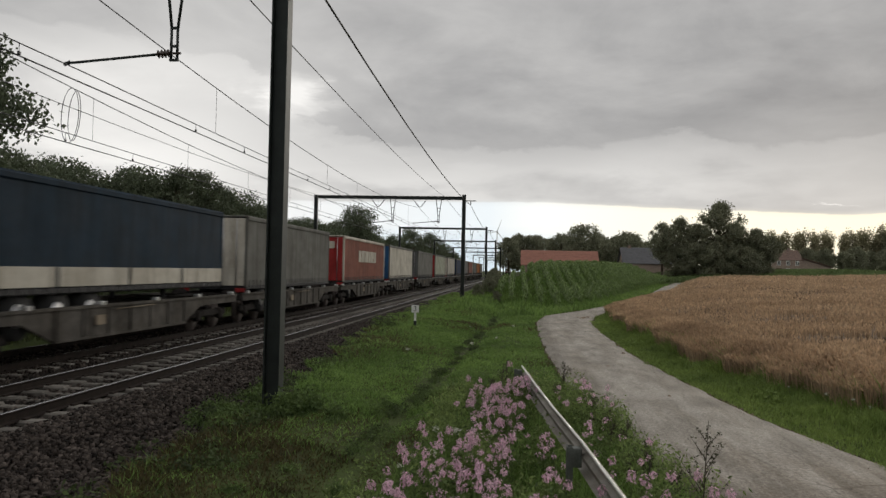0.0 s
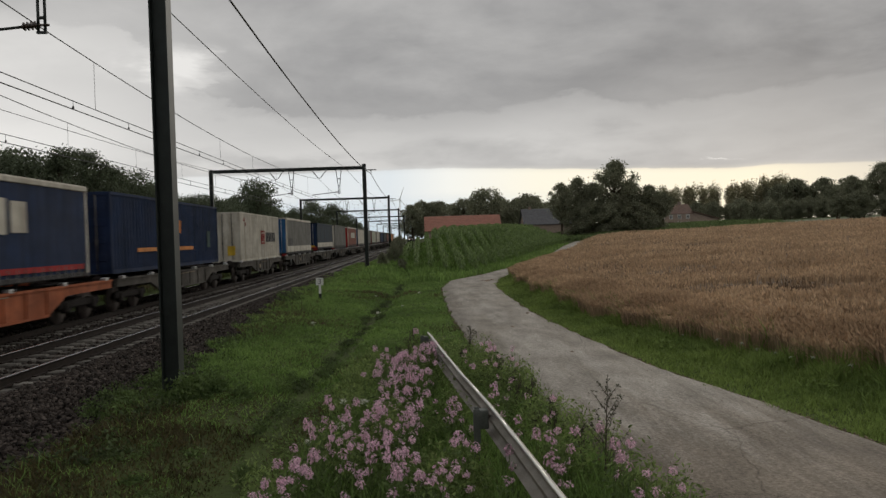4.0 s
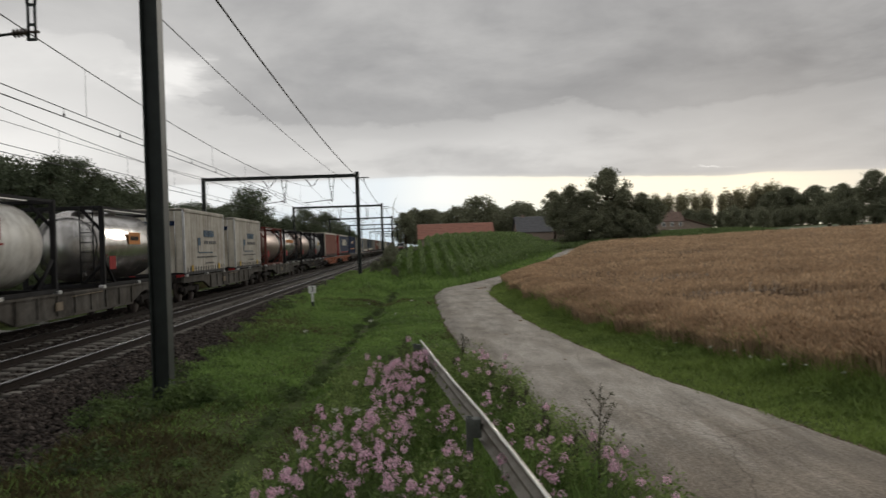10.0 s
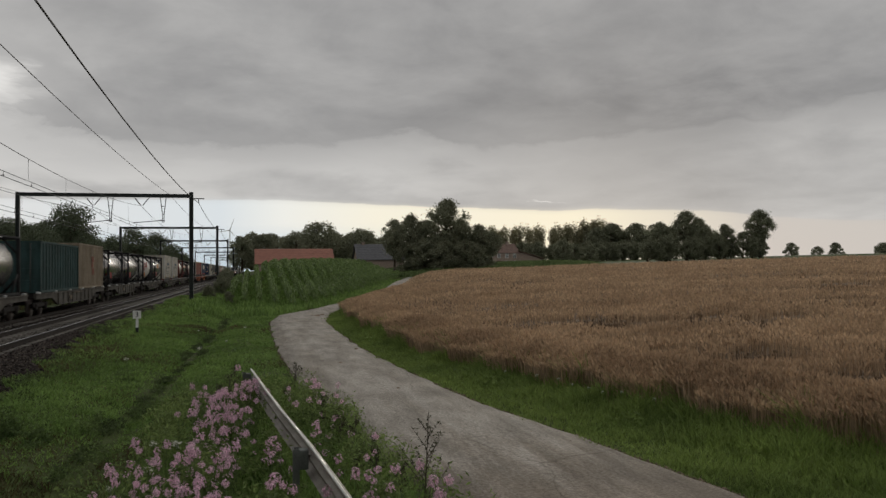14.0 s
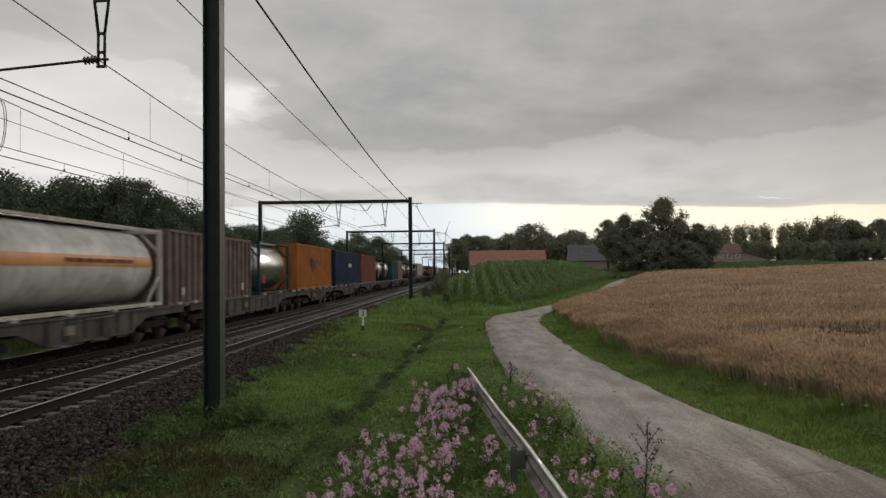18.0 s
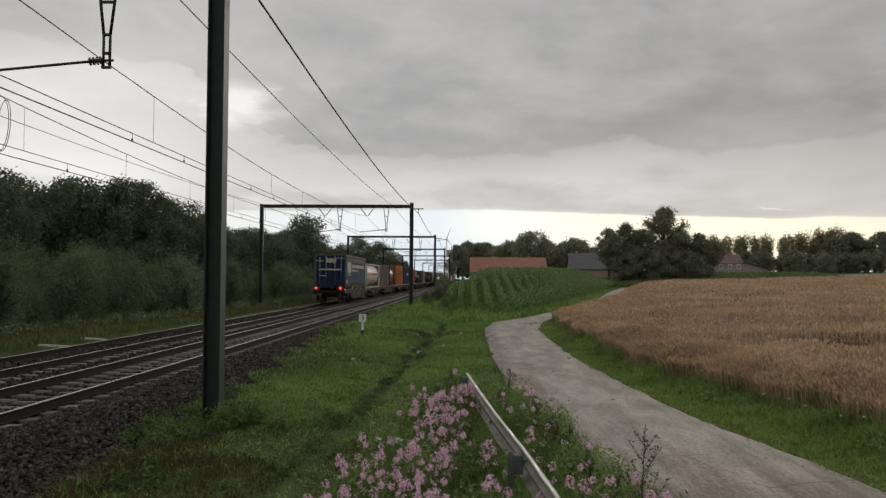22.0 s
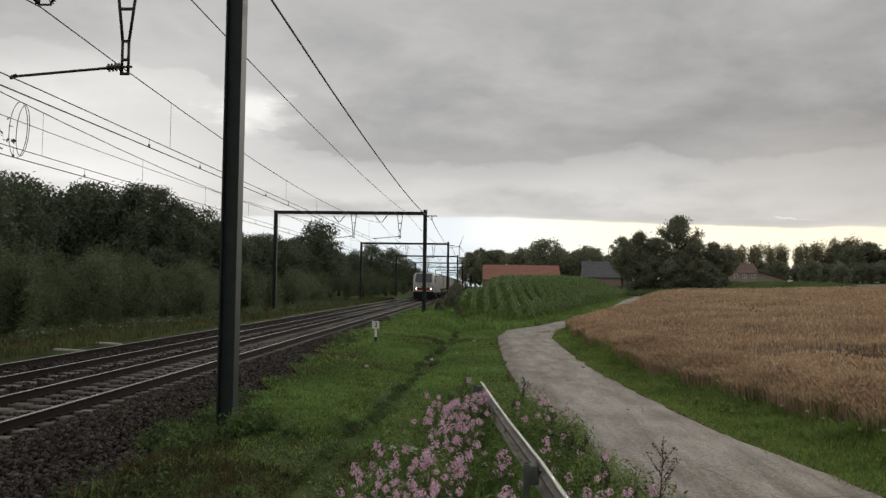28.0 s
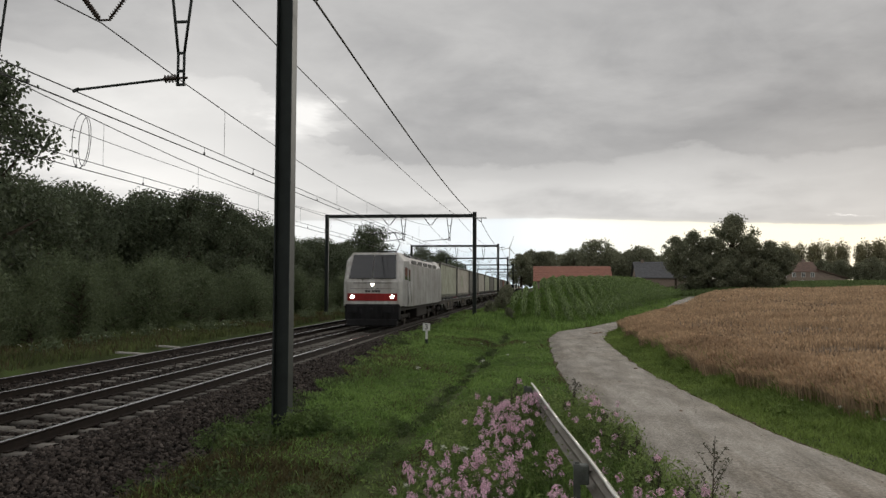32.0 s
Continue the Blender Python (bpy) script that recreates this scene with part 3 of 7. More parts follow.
def build_portal():
    p = thing("catenary_portal", "dark green-black steel portal spanning both tracks with hanging catenary supports", "catenary portal", "portals over the line")
    m = part("mast", h_mast(-0.9, 7.75), M_MAST, p)
    m.matrix_basis = pose(X_MAST, 0, 0, 0, 0, 90)
    m = part("mast", h_mast(-0.7, 7.6, 0.26), M_MAST, p)
    m.matrix_basis = pose(X_MAST_L, 0, 0, 0, 0, 90)
    for x in (X_MAST, X_MAST_L):
        f = part("foundation", box(B(), (x, 0, -0.78), (0.7, 0.7, 0.5), bevel=0.04), M_SLEEPER, p, "weathered concrete footing")
    bm = B()
    L = X_MAST - X_MAST_L - 0.28
    xc = (X_MAST + X_MAST_L) / 2
    for dz in (-0.11, 0.11):
        box(bm, (xc, 0, Z_BEAM + dz), (L, 0.2, 0.03))
    box(bm, (xc, 0, Z_BEAM), (L, 0.05, 0.20))
    for k in range(9):
        box(bm, (X_MAST_L + 0.6 + k * (L - 1) / 8, 0, Z_BEAM), (0.02, 0.17, 0.19))
    part("beam", bm, M_MAST, p)
    # dropped supports: two angle bars that close to a slim post
    for x, side, wx in ((-6.08, -1, X_NEAR - 0.38), (-9.6, -1, X_FAR - 0.2)):
        bm = B()
        zb, zk = 5.58, 6.14
        for s in (-1, 1):
            bar(bm, (x + s * 0.20, 0, Z_BEAM - 0.1), (x + s * 0.055, 0, zk), 0.028, seg=4)
            bar(bm, (x + s * 0.055, 0, zk), (x + s * 0.055, 0, zb), 0.026, seg=4)
        for z, w in ((6.70, 0.12), (zk, 0.06), (5.82, 0.06), (zb, 0.08)):
            box(bm, (x, 0, z), (2 * w, 0.05, 0.04))
        drop = part("dropped_support", bm, M_MAST, p)
        bm = B()
        bar(bm, (x + 0.12, 0, 5.70), (x - 0.1, 0, 5.70), 0.022)
        insulator(bm, (x - 0.08, 0, 5.70), (x - 0.32, 0, 5.68), 0.075)
        part("insulator", bm, M_INS, drop, "brown ribbed insulator")
        bm = B()
        bar(bm, (x - 0.3, 0, 5.68), (wx - 0.02, 0, 5.53), 0.024)
        bar(bm, (wx - 0.06, 0, 5.51), (wx + 0.05, 0, 5.55), 0.035)
        part("registration_arm", bm, M_MAST, drop)
    # V-shaped insulators that carry the messenger wires
    for x in (X_NEAR + 0.12, X_FAR + 0.12):
        bm = B()
        for s in (-1, 1):
            bar(bm, (x + s * 0.55, 0, Z_BEAM - 0.12), (x + s * 0.42, 0, Z_BEAM - 0.24), 0.016)
            insulator(bm, (x + s * 0.42, 0, Z_BEAM - 0.24), (x + s * 0.10, 0, Z_BEAM - 0.66), 0.055)
        bar(bm, (x - 0.12, 0, Z_BEAM - 0.68), (x + 0.12, 0, Z_BEAM - 0.68), 0.02)
        if x < -9:
            bar(bm, (x - 0.06, 0, Z_BEAM - 0.68), (x - 0.06, 0, Z_BEAM - 0.97), 0.014)
        part("suspension_insulator", bm, M_INS, p)
    bm = B()
    bar(bm, (X_MAST, 0, 7.28), (X_MAST + 0.9, 0, 7.28), 0.035, seg=6)
    for s in (0.51,):
        insulator(bm, (X_MAST + s, 0, 7.25), (X_MAST + s, 0, 6.98), 0.05, mi=1)
    o = part("feeder_arm", bm, [M_MAST, M_INS], p)
    bm = B()
    insulator(bm, (-5.6, -0.10, Z_BEAM + 0.05), (-5.6, -0.24, Z_BEAM + 0.05), 0.05)
    part("post_insulator", bm, M_INS, p)
    p.matrix_basis = pose(0, PORTALS[0], 0)
    for y in PORTALS[1:]:
        copy_thing(p, pose(0, y, 0))


def build_wires():
    edges = [-33] + PORTALS
    for name, X in (("near", X_NEAR), ("far", X_FAR)):
        t = thing("overhead_line", "thin dark overhead contact line with droppers above the track", "overhead line", "overhead lines", at=pose(X, 0, 0))
        mes, aux, con, drp = B(), B(), B(), B()
        runs = {"mes": [], "aux": [], "con": []}
        for a, b in zip(edges, edges[1:]):
            n = 14 if b < 110 else 6
            z_top, z_sag = (Z_BEAM - 0.73, 0.72) if name == "near" else (Z_BEAM - 0.97, 0.75)
            z_aux, z_con = (5.34, 5.14) if name == "near" else (5.13, 4.89)
            zz = lambda f: z_top - z_sag * 4 * f * (1 - f)
            for key, zf in (("mes", zz), ("aux", lambda f: z_aux - 0.04 * 4 * f * (1 - f)), ("con", lambda f: z_con)):
                runs[key] += [(0.06 if key == "mes" else 0.0, a + (b - a) * i / n, zf(i / n)) for i in range(n)]
            if b < 150:
                k = int((b - a) / 5.6)
                for i in range(1, k):
                    f = i / k
                    bar(drp, (0.05, a + (b - a) * f, zz(f)), (0.05, a + (b - a) * f, z_aux - 0.02), 0.005, seg=4)
                k = int((b - a) / 3.3)
                for i in range(1, k):
                    f = (i + 0.4) / k
                    bar(drp, (0.03, a + (b - a) * f, z_aux - 0.02), (0.03, a + (b - a) * f, z_con + 0.01), 0.006, seg=4)
                    box(drp, (0.03, a + (b - a) * f, z_con + 0.03), (0.03, 0.05, 0.05))
        for bm, key, r in ((mes, "mes", 0.012), (aux, "aux", 0.011), (con, "con", 0.013)):
            wire(bm, runs[key], r)
        part("messenger_wire", mes, M_WIRE, t)
        part("auxiliary_wire", aux, M_WIRE, t)
        part("contact_wire", con, M_WIRE, t)
        part("droppers", drp, M_WIRE, t)["kind"] = "stuff"
        if name == "far":
            lp = B()
            for dx, h in ((0.0, 0.66), (0.05, 0.6)):
                pts = [(dx + 0.05 * math.sin(k), 18.1 + 0.36 * math.cos(k) * (1 - dx * 6) + dx * 2, 5.56 + h * math.sin(k)) for k in [i * math.tau / 20 for i in range(21)]]
                wire(lp, pts, 0.009)
            part("jumper_loop", lp, M_WIRE, t, "looped jumper cable")
    t = thing("feeder_line", "thick dark feeder cable strung along the masts", "power line", "overhead lines")
    for dx in (0.51,):
        bm, pts = B(), []
        for a, b in zip(edges, edges[1:]):
            n = 8
            pts += [(X_MAST + dx, a + (b - a) * i / n, 6.97 - 0.45 * 4 * i / n * (1 - i / n)) for i in range(n)]
        wire(bm, pts, 0.022)
        part("feeder_cable", bm, M_WIRE, t)
    t = thing("earth_line", "single thin dark wire along the tops of the masts", "power line", "overhead lines")
    for x, z, s in ((-5.6, Z_BEAM + 0.05, 0.30), (X_MAST_L, 7.62, 0.3)):
        bm, pts = B(), []
        for a, b in zip(edges, edges[1:]):
            n = 8
            pts += [(x, a + (b - a) * i / n, z - s * 4 * i / n * (1 - i / n)) for i in range(n)]
        wire(bm, pts, 0.013)
        part("wire", bm, M_WIRE, t)


def build_line_side():
    p = thing("distance_post", "white lineside distance post with a black numeral", "sign post", at=pose(-4.2, 32.4, 0))
    part("pole", box(B(), (0, 0, 0.10), (0.09, 0.05, 0.5)), M_WHITE, p)
    part("pole_foot", box(B(), (0, 0.005, -0.38), (0.11, 0.07, 0.62)), M_MAST, p, "dark lower pole")
    plate = part("plate", box(B(), (0, -0.035, 0.42), (0.30, 0.02, 0.30), bevel=0.006), M_WHITE, p)
    cu = bpy.data.curves.new("numeral", "FONT")
    cu.body, cu.size, cu.extrude, cu.align_x, cu.align_y = "3", 0.30, 0.003, "CENTER", "CENTER"
    cu.materials.append(M_DARK)
    o = new("numeral", cu)
    o.parent = plate
    o.matrix_basis = pose(0, -0.05, 0.42, 90)
    for i, (x, y, z, a, w) in enumerate(((-5.94, 32.4, -0.30, 20, 0.9), (-6.0, 29.4, -0.27, -10, 0.5), (-12.7, 24.5, -0.15, 5, 1.0), (-12.9, 27.4, -0.15, -8, 0.8), (-5.7, 31.0, -0.33, 60, 0.5))):
        o = part("trough_lid", box(B(), (0, 0, 0.03), (0.4, w, 0.06), bevel=0.01), M_LID)
        o.matrix_basis = pose(x, y, z, 3, 4, a + 90)
        tagged(o, "pale concrete cable trough lid lying on the ballast edge", "concrete lid", "trough lids")


M_LID = mat("pale_concrete", (0.46, 0.44, 0.40), (0.28, 0.265, 0.24), scale=3, spec=0.15)
M_BED = mat("ballast_dust", (0.046, 0.039, 0.034), (0.010, 0.008, 0.007), scale=9, fine=40, bump=1.0, dist=0.05, spec=0.05)
build_bed()
build_tracks()
build_portal()
build_wires()
build_line_side()

# ---- the trains ----
def paint(name, c, rough=0.7, dirt=0.6, metal=0.0, scale=0.9, coat=0.0):
    m = mat(name, c, tuple(x * dirt + 0.012 for x in c), rough=rough, metal=metal, scale=scale, fine=9, bump=0.12, dist=0.01, coat=coat, spec=0.09)
    # rain streaks and blotches of road grime
    n, l = m.node_tree.nodes, m.node_tree.links
    p = n["Principled BSDF"]
    base = p.inputs["Base Color"].links[0].from_socket
    co = n.new("ShaderNodeTexCoord")
    for k, (st, lo, hi, dark) in enumerate((((2.2, 2.2, 0.22), 0.36, 0.56, 0.72), ((0.7, 0.45, 0.9), 0.34, 0.60, 0.78))):
        mp = n.new("ShaderNodeMapping")
        mp.inputs["Scale"].default_value = st
        mp.inputs["Location"].default_value = (k * 7.3, 1.7, 0.4)
        l.new(co.outputs["Object"], mp.inputs[0])
        tx = n.new("ShaderNodeTexNoise")
        tx.inputs["Scale"].default_value, tx.inputs["Detail"].default_value, tx.inputs["Roughness"].default_value = 1.6, 6, 0.62
        l.new(mp.outputs[0], tx.inputs["Vector"])
        rp = n.new("ShaderNodeValToRGB")
        rp.color_ramp.elements[0].position, rp.color_ramp.elements[0].color = lo, (dark, dark * 0.97, dark * 0.93, 1)
        rp.color_ramp.elements[1].position, rp.color_ramp.elements[1].color = hi, (1.04, 1.04, 1.03, 1)
        l.new(tx.outputs[0], rp.inputs[0])
        mx = n.new("ShaderNodeMix")
        mx.data_type, mx.blend_type, mx.inputs[0].default_value = "RGBA", "MULTIPLY", 1.0
        l.new(base, mx.inputs[6])
        l.new(rp.outputs[0], mx.inputs[7])
        base = mx.outputs[2]
    l.new(base, p.inputs["Base Color"])
    return m


M_FRAME = paint("wagon_grey", (0.125, 0.116, 0.104), 0.85, 0.35, scale=2.0)
M_FRAMEORANGE = paint("wagon_orange", (0.42, 0.13, 0.06), 0.7, 0.5, scale=2.0)
M_BOGIE = paint("bogie_grime", (0.026, 0.022, 0.02), 0.85, 0.5)
M_WHEEL = mat("wheel_steel", (0.12, 0.10, 0.09), (0.05, 0.04, 0.035), rough=0.6, metal=0.5)
M_TANKSTEEL = mat("tank_steel", (0.62, 0.61, 0.59), (0.34, 0.32, 0.30), rough=0.27, metal=0.95, scale=1.6, fine=12, bump=0.05, stretch=(1, 3, 0.4))
M_TANKBROWN = mat("tank_brown_steel", (0.33, 0.25, 0.21), (0.18, 0.14, 0.12), rough=0.42, metal=0.85, scale=1.6, fine=12, bump=0.05, stretch=(1, 3, 0.4))
M_TANKWHITE = paint("tank_white", (0.66, 0.65, 0.62), 0.4, 0.72, scale=1.3)
M_TANKGREY = paint("tank_grey", (0.30, 0.31, 0.32), 0.45, 0.7)
M_BLACK = paint("black_paint", (0.022, 0.022, 0.024), 0.75)
M_TEAL = paint("teal_paint", (0.042, 0.082, 0.082), 0.75)
M_REDFRAME = paint("red_frame", (0.17, 0.05, 0.04), 0.6)
M_ORANGE = paint("orange_paint", (0.46, 0.155, 0.032), 0.75, 0.75)
M_ORANGEBAND = paint("orange_band", (0.62, 0.25, 0.07), 0.4, 0.8)
M_INK = paint("ink_blue_tarpaulin", (0.010, 0.027, 0.048), 0.7, 0.7)
M_SLATE = paint("slate_blue_tarpaulin", (0.045, 0.072, 0.115), 0.75, 0.75)
M_NAVY = paint("navy_paint", (0.016, 0.032, 0.082), 0.75, 0.7)
M_BLUE = paint("blue_paint", (0.03, 0.11, 0.26), 0.75, 0.7)
M_FADED = paint("faded_blue_print", (0.10, 0.15, 0.21), 0.75, 0.8)
M_CREAM = paint("cream_paint", (0.58, 0.55, 0.48), 0.75, 0.8)
M_BEIGE = paint("beige_paint", (0.29, 0.24, 0.18), 0.75, 0.7)
M_BROWN = paint("brown_paint", (0.24, 0.085, 0.06), 0.75, 0.75)
M_RUST = paint("rust_brown", (0.20, 0.15, 0.13), 0.7, 0.55, scale=3)
M_RED = paint("red_paint", (0.34, 0.035, 0.035), 0.75, 0.75)
M_GREYTARP = paint("grey_tarpaulin", (0.16, 0.16, 0.148), 0.75, 0.75)
M_DGREYTARP = paint("dark_grey_tarpaulin", (0.15, 0.15, 0.15), 0.75, 0.75)
M_WHITETARP = paint("white_tarpaulin", (0.48, 0.455, 0.405), 0.75, 0.78)
M_PALEGREEN = paint("pale_green_tarpaulin", (0.40, 0.42, 0.34), 0.75, 0.8)
M_ALU = mat("aluminium", (0.60, 0.60, 0.60), (0.42, 0.42, 0.42), rough=0.4, metal=0.8)
M_YELLOW = paint("yellow_mark", (0.62, 0.42, 0.05), 0.5, 0.8)
M_LAMPRED = mat("tail_lamp", (0.6, 0.02, 0.02), rough=0.3, bump=0, emit=((1.0, 0.06, 0.04), 2.5))
M_LAMPWHITE = mat("headlamp", (0.9, 0.9, 0.85), rough=0.2, bump=0, emit=((1.0, 0.90, 0.76), 16.0))
M_GLASS = mat("dark_window_glass", (0.02, 0.022, 0.025), (0.015, 0.016, 0.018), rough=0.08, bump=0, spec=0.8)
M_TYRE = mat("rubber_tyre", (0.02, 0.02, 0.02), rough=0.9)
HW = 1.25


def wall_x(bm, x, y0, y1, z0, z1, pitch, depth, mi=0):
    """A trapezoid-ribbed side wall in the plane x; depth > 0 lies inwards."""
    s = 1 if x > 0 else -1
    n = max(1, round((y1 - y0) / pitch))
    p = (y1 - y0) / n
    prof = []
    for i in range(n):
        a = y0 + i * p
        prof += [(a, 0), (a + 0.36 * p, 0), (a + 0.5 * p, depth), (a + 0.86 * p, depth)]
    prof.append((y1, 0))
    lo = [bm.verts.new((x - s * d, y, z0)) for y, d in prof]
    hi = [bm.verts.new((x - s * d, y, z1)) for y, d in prof]
    for i in range(len(prof) - 1):
        f = bm.faces.new((lo[i], lo[i + 1], hi[i + 1], hi[i]))
        f.material_index = mi


def wall_y(bm, y, z0, z1, w, pitch, depth, mi=0):
    """A ribbed end wall; depth along y."""
    n = max(1, round(2 * w / pitch))
    p = 2 * w / n
    prof = []
    for i in range(n):
        a = -w + i * p
        prof += [(a, 0), (a + 0.36 * p, 0), (a + 0.5 * p, depth), (a + 0.86 * p, depth)]
    prof.append((w, 0))
    lo = [bm.verts.new((x, y + d, z0)) for x, d in prof]
    hi = [bm.verts.new((x, y + d, z1)) for x, d in prof]
    for i in range(len(prof) - 1):
        f = bm.faces.new((lo[i], lo[i + 1], hi[i + 1], hi[i]))
        f.material_index = mi


def marks(parent, name, cells, material, x=HW + 0.012, label=""):
    """Flat painted marks (y, z, width, height) on the right-hand side."""
    bm = B()
    for y, z, w, h in cells:
        box(bm, (x, y, z), (0.008, w, h))
    return part(name, bm, material, parent, label)


def rear_marks(parent, name, cells, material, y=-0.02, label=""):
    bm = B()
    for x, z, w, h in cells:
        box(bm, (x, y, z), (w, 0.008, h))
    return part(name, bm, material, parent, label)


def wheelset(parent, y, r=0.46, name="wheel"):
    for s in (-1, 1):
        bm = B()
        bar(bm, (s * 0.68, y, r), (s * 0.81, y, r), r, seg=20)
        bar(bm, (s * 0.81, y, r), (s * 0.85, y, r), r * 0.30, seg=12)
        part(name, bm, M_WHEEL, parent)


def bogie(parent, y, name="bogie", base=1.8):
    bm = B()
    for s in (-1, 1):
        box(bm, (s * 0.98, y, 0.52), (0.14, base + 0.9, 0.22), bevel=0.04)
        for d in (-base / 2, base / 2):
            box(bm, (s * 1.0, y + d, 0.46), (0.2, 0.34, 0.32), bevel=0.05)
            for k in (-0.26, 0.26):
                bar(bm, (s * 1.0, y + d + k, 0.42), (s * 1.0, y + d + k, 0.66), 0.07, seg=8)
    box(bm, (0, y, 0.6), (2.0, 0.5, 0.2))
    b = part(name, bm, M_BOGIE, parent)
    for d in (-base / 2, base / 2):
        wheelset(b, y + d)
    return b


def wagon(L, material=None, deck=1.08, pocket=False, label="", bogies=None):
    """A container wagon, its rear end at y = 0."""
    material = material or M_FRAME
    t = thing("freight_wagon", label or "grimy grey container wagon with fish-bellied side sills", "freight wagon", "wagons of the departing train")
    for s in (-1, 1):
        bm = B()
        a, b = 3.4, L - 3.4
        low = 0.42 if not pocket else 0.34
        pts = [(0.15, deck), (L - 0.15, deck), (L - 0.15, deck - 0.26), (b + 0.2, deck - 0.28), (b - 1.0, low), (a + 1.0, low), (a - 0.2, deck - 0.28), (0.15, deck - 0.26)]
        x0, x1 = s * 1.16, s * 1.26
        f0 = [bm.verts.new((x0, y, z)) for y, z in pts]
        f1 = [bm.verts.new((x1, y, z)) for y, z in pts]
        bm.faces.new(f0)
        bm.faces.new(f1[::-1])
        for i in range(len(pts)):
            j = (i + 1) % len(pts)
            bm.faces.new((f0[i], f0[j], f1[j], f1[i]))
        k = max(3, int((b - a) / 1.3))
        for i in range(k + 1):
            y = a + 1.0 + (b - a - 2.0) * i / k
            box(bm, (s * 1.28, y, (low + deck) / 2), (0.05, 0.06, deck - low))
        box(bm, (s * 1.275, L / 2, deck - 0.03), (0.06, L - 0.3, 0.06))
        box(bm, (s * 1.275, (a + b) / 2, low + 0.03), (0.06, b - a - 2.0, 0.06))
        bmesh.ops.recalc_face_normals(bm, faces=bm.faces)
        part("side_sill", bm, material, t)
    bm = B()
    box(bm, (0, L / 2, deck - 0.2), (0.5, L - 0.3, 0.34))
    for y in (0.2, 2.2, L / 2, L - 2.2, L - 0.2):
        box(bm, (0, y, deck - 0.14), (2.3, 0.25, 0.22))
    part("underframe", bm, M_BOGIE, t)
    for y in (bogies or (1.9, L - 1.9)):
        bogie(t, y)
    for y, d in ((0.0, -1), (L, 1)):
        for s in (-1, 1):
            bm = B()
            bar(bm, (s * 0.87, y - d * 0.1, 0.98), (s * 0.87, y + d * 0.36, 0.98), 0.09, seg=10)
            bar(bm, (s * 0.87, y + d * 0.36, 0.98), (s * 0.87, y + d * 0.41, 0.98), 0.22, seg=16)
            part("buffer", bm, M_BOGIE, t)
    bm = B()
    box(bm, (1.325, L * 0.40, 0.74), (0.03, 0.40, 0.22))
    bar(bm, (1.31, L * 0.45, 0.95), (1.31, L * 0.58, 0.98), 0.014, seg=5)
    part("brake_plate", bm, M_BEIGE, t, "small pale data plate and brake lever")
    for i in range(6):
        part("twist_lock", box(B(), (1.24, 0.6 + (L - 1.2) * i / 5, deck + 0.03), (0.16, 0.2, 0.10), bevel=0.015), M_ALU, t, "bright metal container lock")
    return t


def box_container(L, material, z0=1.12, z1=3.78, label="", corr=0.28, depth=0.035, plain=False, name="container", door=None, group="loads of the departing train"):
    t = thing(name, label, "container", group)
    r = 0.09
    bm = B()
    for s in (-1, 1):
        if plain:
            box(bm, (s * (HW - 0.03), L / 2, (z0 + z1) / 2), (0.03, L - 0.1, z1 - z0 - 0.1))
        else:
            wall_x(bm, s * (HW - 0.015), r, L - r, z0 + 0.1, z1 - 0.08, corr, depth)
    part("side_wall", bm, material, t)
    bm = B()
    wall_y(bm, L - 0.03, z0 + 0.1, z1 - 0.08, HW - 0.08, 0.28, -0.03)
    part("front_wall", bm, material, t)
    bm = B()
    box(bm, (0, L / 2, z1 - 0.03), (2 * HW - 0.06, L - 0.06, 0.03))
    part("roof", bm, material, t)
    bm = B()
    for s in (-1, 1):
        for y in (0.06, L - 0.06):
            box(bm, (s * (HW - 0.06), y, (z0 + z1) / 2), (0.12, 0.12, z1 - z0 - 0.02), bevel=0.012)
        box(bm, (s * (HW - 0.04), L / 2, z1 - 0.045), (0.08, L - 0.24, 0.09))
        box(bm, (s * (HW - 0.04), L / 2, z0 + 0.06), (0.08, L - 0.24, 0.12))
    for y in (0.06, L - 0.06):
        box(bm, (0, y, z1 - 0.06), (2 * HW - 0.24, 0.1, 0.12))
        box(bm, (0, y, z0 + 0.06), (2 * HW - 0.24, 0.1, 0.12))
    part("corner_frame", bm, material, t)
    for s in (-1, 1):
        bm = B()
        box(bm, (s * 0.575, 0.06, (z0 + z1) / 2), (1.12, 0.05, z1 - z0 - 0.24), bevel=0.01)
        for k in range(4):
            box(bm, (s * 0.575, 0.03, z0 + 0.5 + k * 0.55), (1.0, 0.02, 0.22), bevel=0.008)
        d = part("door", bm, door or material, t)
        bm = B()
        for dx in (0.3, 0.8):
            bar(bm, (s * dx, 0.0, z0 + 0.1), (s * dx, 0.0, z1 - 0.1), 0.02, seg=6)
            box(bm, (s * dx, -0.01, z0 + 1.0), (0.06, 0.05, 0.18))
        part("lock_rod", bm, M_DGREYTARP, d)
    return t


